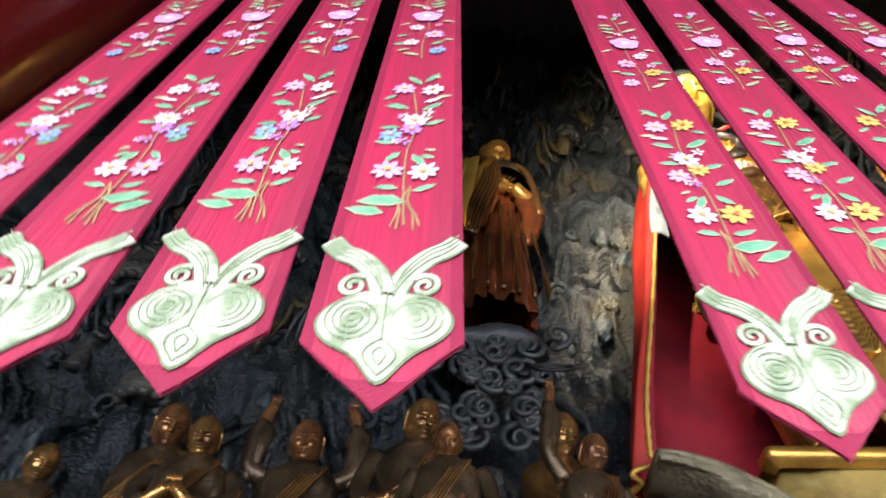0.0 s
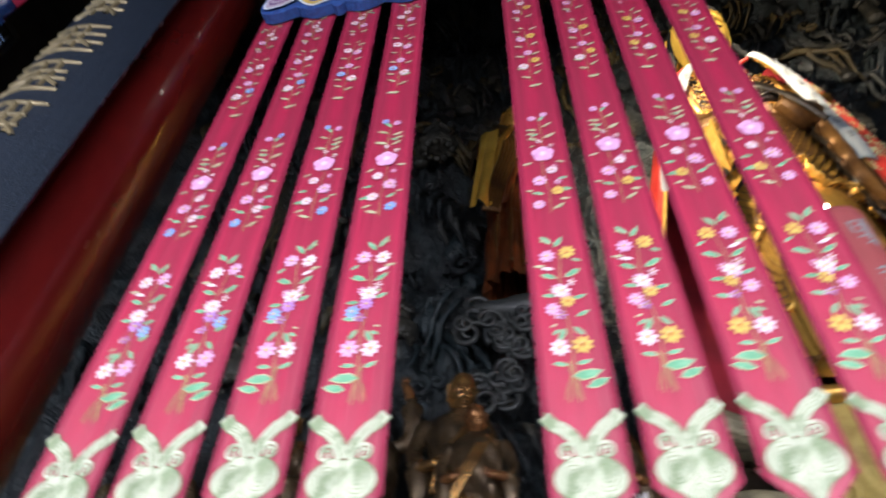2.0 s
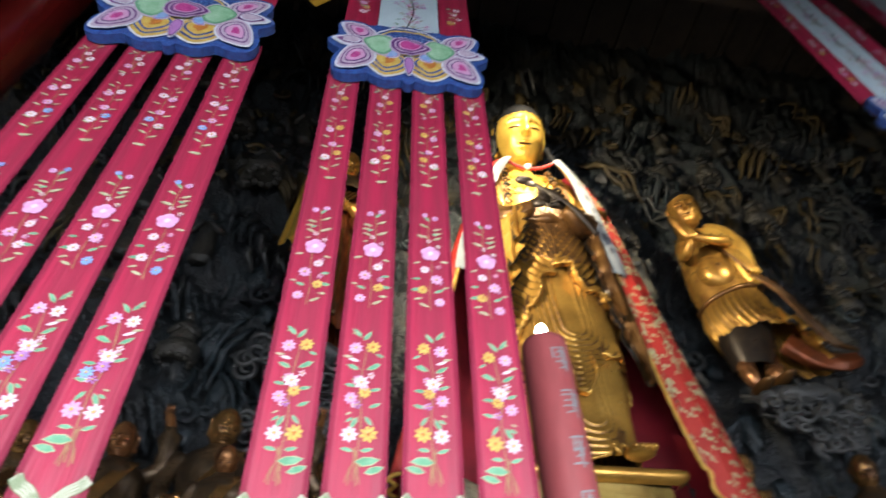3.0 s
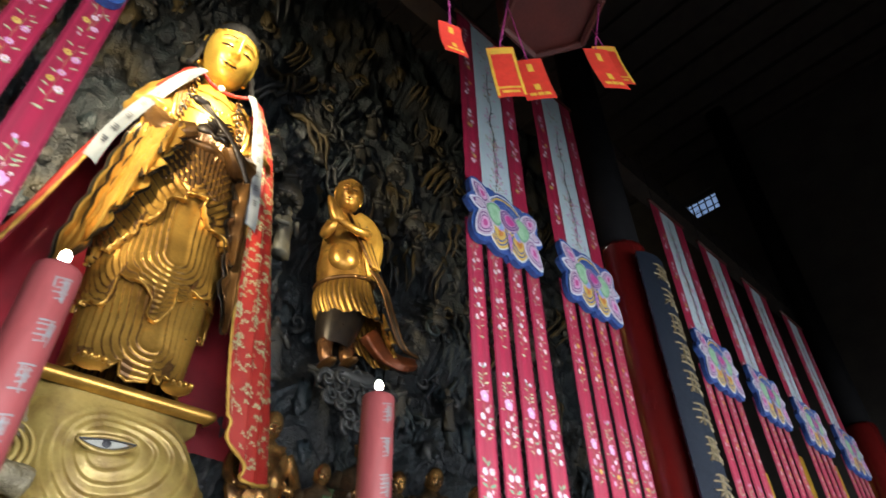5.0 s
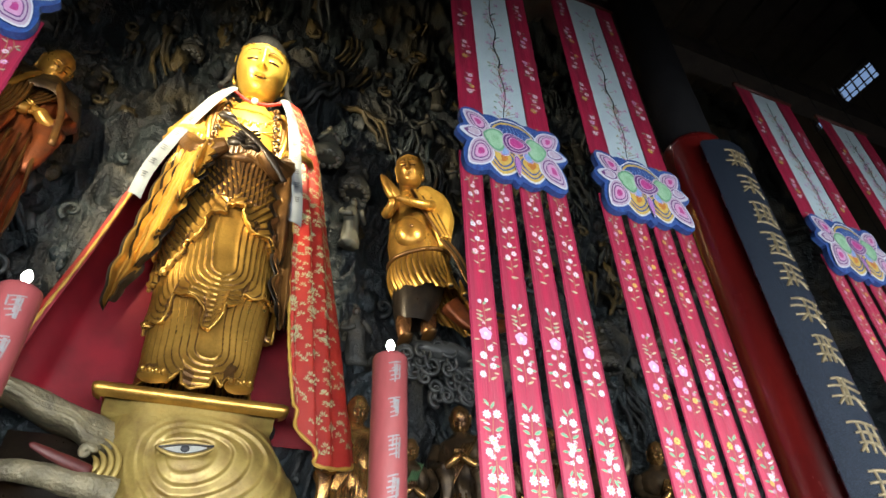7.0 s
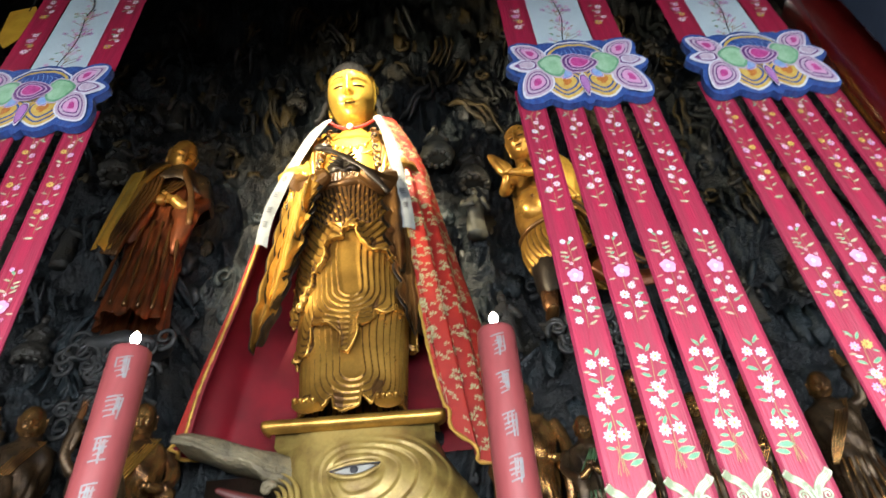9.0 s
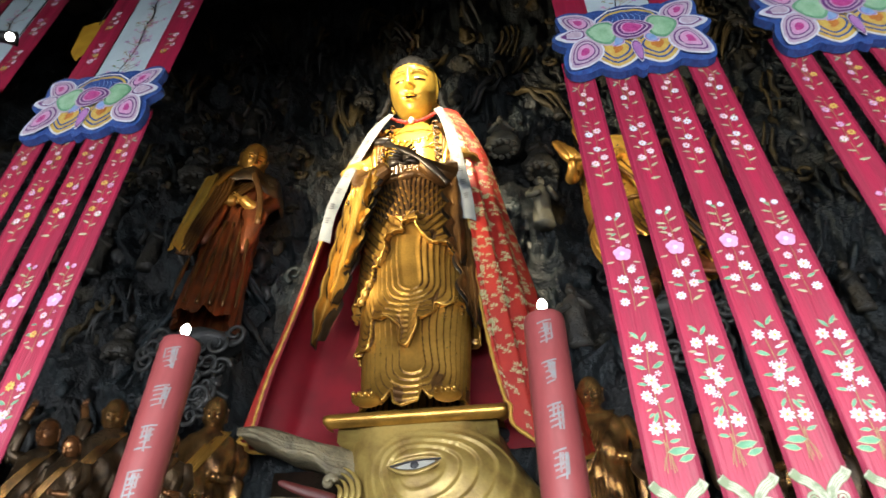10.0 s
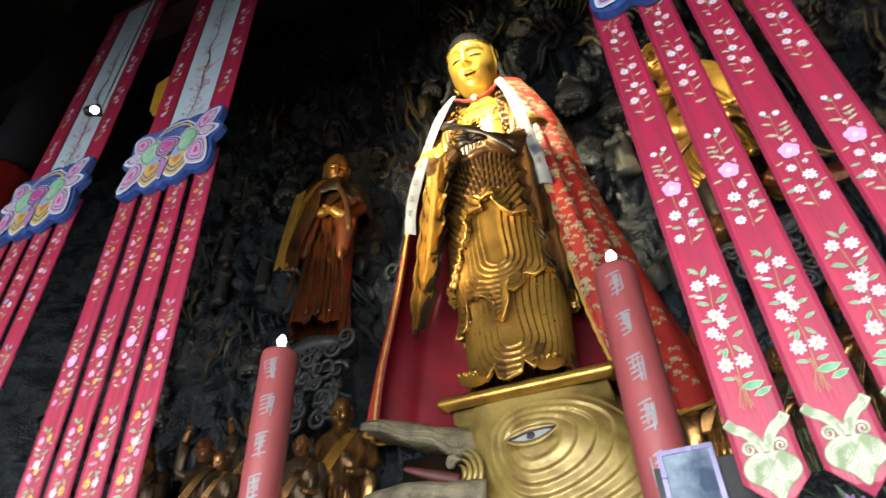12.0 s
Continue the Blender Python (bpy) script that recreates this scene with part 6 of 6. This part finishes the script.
arhat(-1.41, 3.66, 4.92, 0.3, [down(1)], 18, sash=GOLD, robe=BRONZE)
arhat(3.05, 3.85, 4.93, -0.1, [down(1), down(-1)], 19, robe=BRONZE)
arhat(3.62, 3.40, 4.33, -0.2, pray(0.54), 20, sash=LEAF, label="arhat statue with pale robe and green sash on the ledge")
arhat(4.42, 3.60, 4.88, -0.5, pray(0.60), 21, nod=0.8, label="old bald arhat statue bowing over joined hands")
arhat(4.98, 3.60, 4.57, -0.3, [down(1), down(-1)], 22)
arhat(5.75, 3.70, 4.80, -0.2, [down(-1)], 25)
arhat(6.45, 3.50, 4.65, -0.3, [raised(1)], 23)
arhat(7.55, 3.60, 4.77, -0.4, pray(0.56), 24)

s = Shape(IRON)
s.tube([(-1.53 + 0.16 * math.cos(t * 0.3), 2.68 + 0.05 * math.sin(t * 0.3), 4.88 + 0.07 * math.sin(t * 0.3)) for t in range(22)], 0.014, IRON, 8)
tagged(s.make("metal_ring"), "thin dark metal ring held up by an arhat", "ring")


def little_figure(at, h, seed, seated=False):
    """A small clay figure on the rock: seated on a pad of petals, or standing."""
    clay = PALEFIG if seed in (1, 2) else STONEFIG
    s = Shape(clay)
    rng = random.Random(seed)
    p0 = rng.uniform(0, 6)
    T = [(0, 0.30, 0.24), (0.12, 0.34, 0.26), (0.25, 0.30, 0.22), (0.34, 0.18, 0.14), (0.55, 0.20, 0.13), (0.66, 0.19, 0.12), (0.73, 0.08, 0.07), (0.78, 0.06, 0.06)] if seated else \
        [(0, 0.17, 0.13), (0.3, 0.14, 0.12), (0.5, 0.13, 0.11), (0.68, 0.16, 0.10), (0.76, 0.13, 0.09), (0.81, 0.06, 0.055), (0.86, 0.05, 0.05)]
    top = T[-1][0]
    s.grid([[(lerp_table(T, top * i / 20)[0] * math.sin(a * math.pi / 12) * (1 + 0.09 * math.sin(a * 1.7 + i * 0.7 + p0)), -lerp_table(T, top * i / 20)[1] * math.cos(a * math.pi / 12) * (1 + 0.09 * math.sin(a * 2.3 + i + p0)), top * i / 20) for a in range(24)] for i in range(21)], clay, closed=True, caps=True)
    for g in (1, -1):
        z = 0.62 if seated else 0.70
        s.tube(smooth_path([(g * 0.17, 0, z), (g * 0.22, -0.05, z - 0.14), (g * 0.06, -0.17, z - 0.16 + rng.uniform(0, 0.15))], 8), 0.045, clay, 8)
    head_into(s, (0, -0.01, top + 0.07), (0.062, 0.066, 0.088), rng.uniform(-0.4, 0.4), 0.1, clay, None, 18)
    s.ball((0, 0.01, top + 0.16), (0.045, 0.045, 0.04), clay, 8, 6)
    if seated:
        for k in range(11):
            a = k * 2 * math.pi / 11
            s.ball((0.24 * math.cos(a), 0.19 * math.sin(a), -0.03), (0.07, 0.07, 0.045), clay, 8, 5)
    m = Matrix.Translation(at) @ Matrix.Rotation(rng.uniform(-0.4, 0.4), 4, "Z") @ Matrix.Rotation(rng.uniform(-0.05, 0.05), 4, "Y") @ Matrix.Diagonal((h, h, h, 1))
    s.v = [tuple(m @ Vector(p)) for p in s.v]
    return tagged(s.make("rock_figurine"), "small seated clay figure set on the rock" if seated else "small standing clay figure set on the rock", "figurine", group="rock figurines")


def on_rock(x, z, out=0.1):
    return (x, rock_y(x, z) - out, z)


little_figure((2.32, 3.95, 9.48), 0.86, 1, True)
little_figure((2.82, 4.0, 7.75), 0.98, 2)
little_figure((-2.95, 3.75, 9.35), 0.85, 3, True)
rng = random.Random(77)
spots = []
for k in range(400):
    x, z = rng.uniform(-6.5, 9.5), rng.uniform(5.6, 12.6)
    if -1.0 < x < 2.9 and z < 10.8 or -2.8 < x < -0.9 and z < 9.8 or 3.1 < x < 4.9 and 5.4 < z < 9.7:
        continue
    if all(math.hypot(x - a, z - b) > 0.95 for a, b in spots):
        spots.append((x, z))
for k, (x, z) in enumerate(spots[:64]):
    little_figure(on_rock(x, z, 0.12), rng.uniform(0.6, 1.0), 100 + k, k % 3 == 0)

# crags, roots and clay curls all over the rock
s = Shape(STONE, CLOUD, OCHRE, BLUECLAY)


def clay_tone(x, z):
    """Which clay a spot of the mountain is made of: ochre high up, blue-green low down, in patches."""
    n = noise.noise(Vector((x * 0.55, z * 0.5, 21.0))) + 0.10 * (z - 8.5)
    r = rng.random()
    return OCHRE if n > 0.10 and r < 0.55 else BLUECLAY if n < -0.10 and r < 0.5 else CLOUD if r > 0.86 else STONE


for k in range(190):
    # hanging drapes and roots of clay, in bundles that swirl alike
    x, z = rng.uniform(-8, 11), rng.uniform(4.2, 15.5)
    if -1.2 < x < 3.2 and z < 11.2:
        continue
    m = clay_tone(x, z)
    turn, l0 = rng.gauss(0, 0.35), rng.uniform(0.35, 1.0)
    for q in range(rng.randint(2, 5)):
        xx = x + 0.11 * q + rng.uniform(-0.03, 0.03)
        zz = z + rng.uniform(-0.15, 0.15)
        pts = []
        for i in range(6):
            f = i / 5
            px, pz = xx + turn * l0 * f + 0.10 * math.sin(f * 4 + k) * l0, zz - l0 * f
            pts.append((px, rock_y(px, pz) - 0.06 - 0.16 * math.sin(math.pi * f) - 0.04 * q % 0.1, pz))
        r = rng.uniform(0.018, 0.042)
        s.tube(smooth_path(pts, 10), [r * (0.5 + 0.9 * math.sin(math.pi * (0.12 + 0.8 * i / 9))) for i in range(10)], m, 6, wave=lambda i, a: 1 + 0.45 * math.sin(a * 2 + i * 1.9 + k))
for k in range(110):
    # rolled clay curls
    x, z = rng.uniform(-7, 10), rng.uniform(3.6, 14)
    m, r, g = clay_tone(x, z), rng.uniform(0.09, 0.20), rng.choice((1, -1))
    y = rock_y(x, z) - 0.12
    s.tube([(x + r * (1 - 0.8 * i / 15) * math.cos(g * i * 0.5 + k), y - 0.05 * math.sin(i * 0.2), z + r * (1 - 0.8 * i / 15) * math.sin(g * i * 0.5 + k)) for i in range(16)], [0.045 * (1 - 0.55 * i / 15) for i in range(16)], m, 6)
for k in range(520):
    x, z = rng.uniform(-8, 11), rng.uniform(3.0, 15.5)
    c = Vector((x, rock_y(x, z), z))
    r = rng.uniform(0.06, 0.17)
    w = [rng.uniform(0, 6) for _ in range(3)]
    s.ball(c, (r, r * 0.8, r * rng.uniform(0.9, 2.2)), clay_tone(x, z), 10, 7, wave=lambda a, b: 1 + 0.30 * math.sin(a * 3 + w[0] + b * 2) + 0.24 * math.sin(b * 5 + w[1]) * math.cos(a * 4 + w[2]))
tagged(s.make("rock_crags"), "knobbly dark clay crags and roots over the rock", "rock", kind="stuff")


# ---- altar, candles and offerings ----
def altar(x0, x1, y0, y1, top):
    t = empty("altar_table", ((x0 + x1) / 2, (y0 + y1) / 2, 0))
    tagged(t, "long dark red wooden altar table with panelled front", "altar table", group="altar tables")
    w, d = (x1 - x0) / 2, (y1 - y0) / 2
    s = Shape(DARKRED)
    s.box((-w, -d, top - 0.07), (w, d, top), DARKRED)
    s.make("tabletop", t, smooth=False)
    for g in (-1, 1):
        for h in (-1, 1):
            s = Shape(DARKRED)
            s.box((g * (w - 0.12) - 0.06, h * (d - 0.12) - 0.06, 0), (g * (w - 0.12) + 0.06, h * (d - 0.12) + 0.06, top - 0.071), DARKRED)
            s.make("leg", t, smooth=False)
    s = Shape(DARKRED)
    s.box((-w + 0.19, -d + 0.08, top - 0.35), (w - 0.19, -d + 0.11, top - 0.071), DARKRED)
    s.make("apron", t, smooth=False)


altar(-1.6, 3.7, 0.30, 1.25, 1.02)
altar(-2.4, 4.4, 1.32, 1.95, 1.90)


def candle(x, y, seed):
    c = empty("giant_candle", (x, y, 1.02))
    tagged(c, "giant rose-red candle with silvery lettering and a lit lamp flame", "candle", group="giant candles")
    h = 3.10
    s = Shape(WAX)
    s.grid([[(r * math.cos(a * math.pi / 20), r * math.sin(a * math.pi / 20), z) for a in range(40)] for r, z in ((0.14, 0.0), (0.145, 0.02), (0.145, 0.8), (0.145, 1.6), (0.145, 2.4), (0.145, h - 0.05), (0.138, h - 0.015), (0.115, h), (0.05, h - 0.02))], WAX, closed=True, caps=True)
    s.make("wax_shaft", c)
    s = Shape(IRON)
    s.tube([(0, 0, h - 0.03), (0, 0, h + 0.06)], 0.018, IRON, 8)
    s.make("wick_socket", c)
    s = Shape(BULB)
    s.grid([[(r * math.cos(a * math.pi / 8), r * math.sin(a * math.pi / 8), h + z) for a in range(16)] for r, z in ((0.016, 0.06), (0.030, 0.078), (0.036, 0.105), (0.030, 0.13), (0.016, 0.152), (0.004, 0.162))], BULB, closed=True, caps=True)
    s.make("flame_bulb", c, "glowing flame-shaped bulb")
    rng = random.Random(seed)

    def on(a, z):
        t = a / 0.145 + (0.30 if x < 0 else -0.05)
        return (0.1475 * math.sin(t), -0.1475 * math.cos(t), z)
    for k in range(9):
        z = h - 0.22 - k * 0.30
        s = Shape(WAXINK)
        for q in range(5):
            zz, wd = z + 0.075 - 0.036 * q + rng.uniform(-0.006, 0.006), rng.uniform(0.024, 0.052)
            s.grid([[on(-wd + 2 * wd * i / 6, zz + 0.004 * i), on(-wd + 2 * wd * i / 6, zz + 0.013 + 0.004 * i)] for i in range(7)], WAXINK)
        for q in range(4):
            a, g = rng.uniform(-0.045, 0.045), rng.uniform(-0.004, 0.004)
            n0 = rng.randint(0, 2)
            s.grid([[on(a - 0.006 + g * i, z - 0.075 + 0.04 * i), on(a + 0.007 + g * i, z - 0.075 + 0.04 * i)] for i in range(n0, 5)], WAXINK)
        s.make("lettering_bar", c, "silvery painted character shown as bars")


candle(-0.188, 0.757, 1)
candle(2.503, 0.837, 2)


def picture_stand():
    f = empty("picture_stand", (2.65, 0.24, 1.02))
    tagged(f, "small framed glazed notice on a dark box before the candle", "notice stand")
    m = pose(0, 0, 0.97, 0, 0, -4)
    w, h = 0.125, 0.66
    for x0, x1, z0, z1 in ((-w, -w + 0.022, 0, h), (w - 0.022, w, 0, h), (-w + 0.022, w - 0.022, 0, 0.022), (-w + 0.022, w - 0.022, h - 0.022, h)):
        s = Shape(FRAMEMAT)
        s.box((x0, -0.03, z0), (x1, 0.0, z1), FRAMEMAT, m)
        s.make("frame_rail", f, smooth=False)
    s = Shape(SCREEN)
    s.box((-w + 0.022, -0.018, 0.022), (w - 0.022, -0.004, h - 0.022), SCREEN, m)
    s.make("glazed_picture", f, "pale printed sheet behind glass", smooth=False)
    s = Shape(IRON)
    s.box((-0.16, 0.012, -0.97), (0.24, 0.20, 0.60), IRON, m)
    s.make("box", f, "black box behind the frame", smooth=False)


picture_stand()


def flowers(x, y, z, seed, w=0.5):
    v = empty("flower_vase", (x, y, 1.90))
    tagged(v, "altar vase with white lilies, lilac blossoms and green leaves", "flowers", group="altar flowers")
    rng = random.Random(seed)
    s = Shape(DULLGOLD)
    s.grid([[(r * math.cos(a * math.pi / 14), r * math.sin(a * math.pi / 14), h) for a in range(28)] for r, h in ((0.09, 0), (0.11, 0.03), (0.17, 0.2), (0.18, 0.32), (0.11, 0.45), (0.13, 0.5))], DULLGOLD, closed=True, caps=True)
    s.make("vase", v, "dull gold vase")
    t = z - 1.90
    for k in range(9):
        s = Shape(LILYWHITE)
        c = Vector((rng.uniform(-w, w), rng.uniform(-0.25, 0.15), t + rng.uniform(-0.15, 0.12)))
        up = Vector((rng.uniform(-0.6, 0.6), rng.uniform(-0.9, -0.2), rng.uniform(0.2, 1))).normalized()
        si = up.cross(Vector((0, 0, 1))).normalized()
        fo = si.cross(up)
        for q in range(6):
            a = q * math.pi / 3
            o = si * math.cos(a) + fo * math.sin(a)
            n = up.cross(o)
            s.grid([[c + up * (0.02 + 0.10 * f) + o * (0.01 + 0.065 * f * f) + n * (g * 0.022 * math.sin(math.pi * min(1, f * 0.92 + 0.08))) for g in (-1, 0, 1)] for f in (0, 0.25, 0.5, 0.75, 1)], LILYWHITE)
        s.tube([c, (0, 0, 0.5)], 0.007, LEAF, 5)
        s.make("lily", v)
    for k in range(7):
        s = Shape(LILAC)
        c = Vector((rng.uniform(-w, w), rng.uniform(-0.3, 0.1), t - 0.22 + rng.uniform(-0.1, 0.12)))
        for q in range(22):
            p = c + Vector((rng.gauss(0, 0.06), rng.gauss(0, 0.05), rng.gauss(0, 0.06)))
            for h in range(4):
                a = h * math.pi / 2 + q
                s.poly([p, p + Vector((0.022 * math.cos(a - 0.5), -0.006, 0.022 * math.sin(a - 0.5))), p + Vector((0.032 * math.cos(a), -0.014, 0.032 * math.sin(a))), p + Vector((0.022 * math.cos(a + 0.5), -0.006, 0.022 * math.sin(a + 0.5)))], LILAC)
        s.tube([c, (0, 0, 0.5)], 0.006, LEAF, 5)
        s.make("lilac_spray", v)
    for k in range(16):
        s = Shape(LEAF)
        b = Vector((rng.uniform(-w, w) * 0.9, rng.uniform(-0.2, 0.15), t - 0.35 + rng.uniform(-0.1, 0.1)))
        d = Vector((rng.uniform(-0.6, 0.6), rng.uniform(-0.4, 0.1), 1)).normalized()
        sd = d.cross(Vector((0, 1, 0))).normalized()
        l = rng.uniform(0.22, 0.38)
        s.grid([[b + d * l * f + Vector((0, -0.05 * f * f, 0)) + sd * g * 0.035 * math.sin(math.pi * (0.12 + 0.88 * f)) + Vector((0, 0.008 * abs(g), 0)) for g in (-1, 0, 1)] for f in (0, 0.25, 0.5, 0.75, 1)], LEAF)
        s.tube([b, (0, 0, 0.5)], 0.006, LEAF, 5)
        s.make("leaf", v)


flowers(-0.85, 1.62, 2.88, 5)
flowers(3.6, 1.62, 2.72, 6)


# ---- lamps and things hung overhead ----
def spot_lamp(at, aim):
    l = empty("spot_lamp", at)
    tagged(l, "small black ceiling spot lamp aimed at the statue, lit", "lamp", group="spot lamps")
    m = look((0, 0, 0), Vector(aim) - Vector(at))
    s = Shape(IRON)
    s.grid([[tuple(m @ Vector((r * math.cos(a * math.pi / 10), r * math.sin(a * math.pi / 10), z))) for a in range(20)] for r, z in ((0.03, 0.16), (0.055, 0.13), (0.065, 0.02), (0.07, 0.0), (0.06, 0.0))], IRON, closed=True)
    s.make("housing", l)
    s = Shape(SPOTGLOW)
    s.ball((0, -0.06, -0.06), (0.04, 0.04, 0.04), SPOTGLOW, 12, 8)
    s.make("lens", l, "bright lamp lens")
    s = Shape(IRON)
    s.tube([(0, 0, 0.06), (0, 0, BEAM_Z + 0.12 - at[2]), (0, 0.30 - at[1], BEAM_Z + 0.12 - at[2])], 0.007, IRON, 6)
    s.make("hanger", l)


spot_lamp((0.72, -0.57, 12.28), (0.98, 3.0, 8.3))
spot_lamp((-2.10, -0.33, 6.95), (0.95, 3.0, 9.6))
spot_lamp((5.25, 0.40, 7.98), (3.7, 3.4, 8.8))


def lantern(x, y, z):
    """A hexagonal hall lantern seen from below, with red paper slips tied to its corners."""
    l = empty("hall_lantern", (x, y, z))
    tagged(l, "dark wooden six-sided hall lantern with red paper slips", "lantern")
    for k in range(6):
        a, b = k * math.pi / 3, (k + 1) * math.pi / 3
        s = Shape(DARKRED)
        s.box((-0.03, -0.03, 0), (0.03, 0.03, 0.75), DARKRED, pose(0.42 * math.cos(a), 0.42 * math.sin(a), 0, 0, 0, math.degrees(a)))
        s.make("post", l, smooth=False)
        for z0, m in ((0.0, DARKRED), (0.69, DARKRED)):
            s = Shape(m)
            p, q = Vector((0.42 * math.cos(a), 0.42 * math.sin(a), z0)), Vector((0.42 * math.cos(b), 0.42 * math.sin(b), z0))
            s.tube([p, q], 0.032, m, 6)
            s.make("rail", l, smooth=False)
        s = Shape(WALLDARK)
        p, q = Vector((0.39 * math.cos(a), 0.39 * math.sin(a), 0.05)), Vector((0.39 * math.cos(b), 0.39 * math.sin(b), 0.05))
        s.poly([p, q, q + Vector((0, 0, 0.62)), p + Vector((0, 0, 0.62))], WALLDARK)
        s.make("pane", l, "unlit dusty pane", smooth=False)
    s = Shape(DARKRED)
    s.poly([(0.42 * math.cos(k * math.pi / 3), 0.42 * math.sin(k * math.pi / 3), 0.03) for k in range(6)][::-1], DARKRED)
    s.make("floor_board", l, smooth=False)
    s = Shape(IRON)
    s.tube([(0, 0, 0.7), (0, 0, TOP - z)], 0.012, IRON, 6)
    s.make("chain", l)
    return l


LANTERN = (2.06, -1.86, 6.50)
lantern(*LANTERN)


def slip(at, h, w, turn, lean, kind):
    """A red paper slip on a thread, printed in yellow."""
    p = empty("paper_slip", at)
    p.rotation_euler = (0, 0, radians(turn))
    tagged(p, "red paper prayer slip printed in yellow, hanging from the lantern", "paper slip", group="paper slips")
    s = Shape(PAPER)
    for off in (0.0, 0.003):
        rows = [[(x * w + z * h * lean / 50, off + 0.012 * math.sin(z * 4) + 0.02 * x * x, -z * h) for x in (-0.5, -0.25, 0, 0.25, 0.5)] for z in [i / 10 for i in range(11)]]
        s.grid(rows if off else [r[::-1] for r in rows], PAPER)
    s.make("paper", p)

    def bar(x0, x1, z0, z1, name):
        b = Shape(PAPERGOLD)
        for off in (-0.004, 0.007):
            rows = [[(x * w + z * h * lean / 50, off + 0.012 * math.sin(z * 4) + 0.02 * x * x, -z * h) for x in (x0, (x0 + x1) / 2, x1)] for z in [z0 + (z1 - z0) * i / 5 for i in range(6)]]
            b.grid(rows, PAPERGOLD)
        b.make(name, p, "yellow printed bar")
    if kind:
        bar(-0.49, -0.40, 0.02, 0.98, "border_bar"), bar(0.40, 0.49, 0.02, 0.98, "border_bar"), bar(-0.39, 0.39, 0.02, 0.14, "title_bar"), bar(-0.39, 0.39, 0.80, 0.84, "border_bar"), bar(-0.3, 0.3, 0.88, 0.93, "text_bar")
    else:
        bar(-0.1, 0.1, 0.12, 0.30, "text_bar"), bar(-0.1, 0.1, 0.62, 0.78, "text_bar"), bar(-0.35, -0.12, 0.84, 0.92, "text_bar"), bar(-0.08, 0.12, 0.84, 0.92, "text_bar"), bar(0.16, 0.36, 0.84, 0.92, "text_bar")
    s = Shape(T_MAGENTA)
    if at[0] > 1:
        way = Vector((at[0] - LANTERN[0], at[1] - LANTERN[1], 0)).normalized() * 0.40
        end = Vector(LANTERN) + way + Vector((0, 0, 0.03)) - Vector(at)
    else:
        end = Vector((0, 0, TOP + 0.02 - at[2]))
    end = Matrix.Rotation(-radians(turn), 3, "Z") @ end
    s.tube([(0, 0, -0.01), end], 0.005, T_MAGENTA, 5)
    s.make("thread", p)


slip((1.54, -1.66, 5.70), 0.60, 0.20, -46, 4, True)
slip((1.80, -1.71, 5.75), 0.50, 0.21, -50, 6, False)
slip((2.20, -2.08, 5.89), 0.50, 0.19, -38, 8, False)
slip((2.50, -2.03, 6.30), 0.54, 0.20, -42, 6, True)
slip((0.88, -1.80, 5.10), 0.30, 0.15, -20, 6, False)

s = Shape(TILEYELLOW)
for off in (0.0, 0.008):
    s.poly([(-0.20, off, 0.42), (0.04, off, 0.5), (0.22, off, 0.12), (-0.02, off, -0.28), (-0.14, off, -0.1)], TILEYELLOW)
o = s.make("yellow_pennant", smooth=False)
o.location = (-1.98, 0.18, 7.62)
tagged(o, "faded yellow silk pennant hanging behind the banners", "pennant")
s = Shape(IRON)
s.tube([(0, 0, 0.4), (0, 0.0, 2.9), (0, 0.14, 2.9)], 0.006, IRON, 5)
s.make("cord", o)


def yellow_streamer(x, z0, z1):
    """A long yellow silk strip hung behind the banners of the side bay."""
    w, h = 0.19, z1 - z0
    s = Shape(TILEYELLOW)
    for off in (0.0, 0.008):
        rows = [[(w * u, off + 0.02 * math.sin(u * 4 + z * 2), h * z - (0.12 * (1 - abs(u)) if k == 0 else 0)) for u in (-1, -0.5, 0, 0.5, 1)] for k, z in enumerate([i / 16 for i in range(17)])]
        s.grid(rows if off == 0 else [r[::-1] for r in rows], TILEYELLOW)
    o = empty("yellow_streamer", (x, 0.62, z0))
    tagged(o, "yellow silk streamer hung behind the crimson banners", "streamer", group="yellow streamers")
    s.make("silk_strip", o)
    c = Shape(IRON)
    c.tube([(0, 0.0, h), (0, -0.02, BEAM_Z + 0.05 - z0)], 0.008, IRON, 5)
    c.make("cord", o)


for x, z1 in ((10.40, 5.2), (12.55, 6.0), (14.60, 6.3)):
    yellow_streamer(x, 3.2, z1)
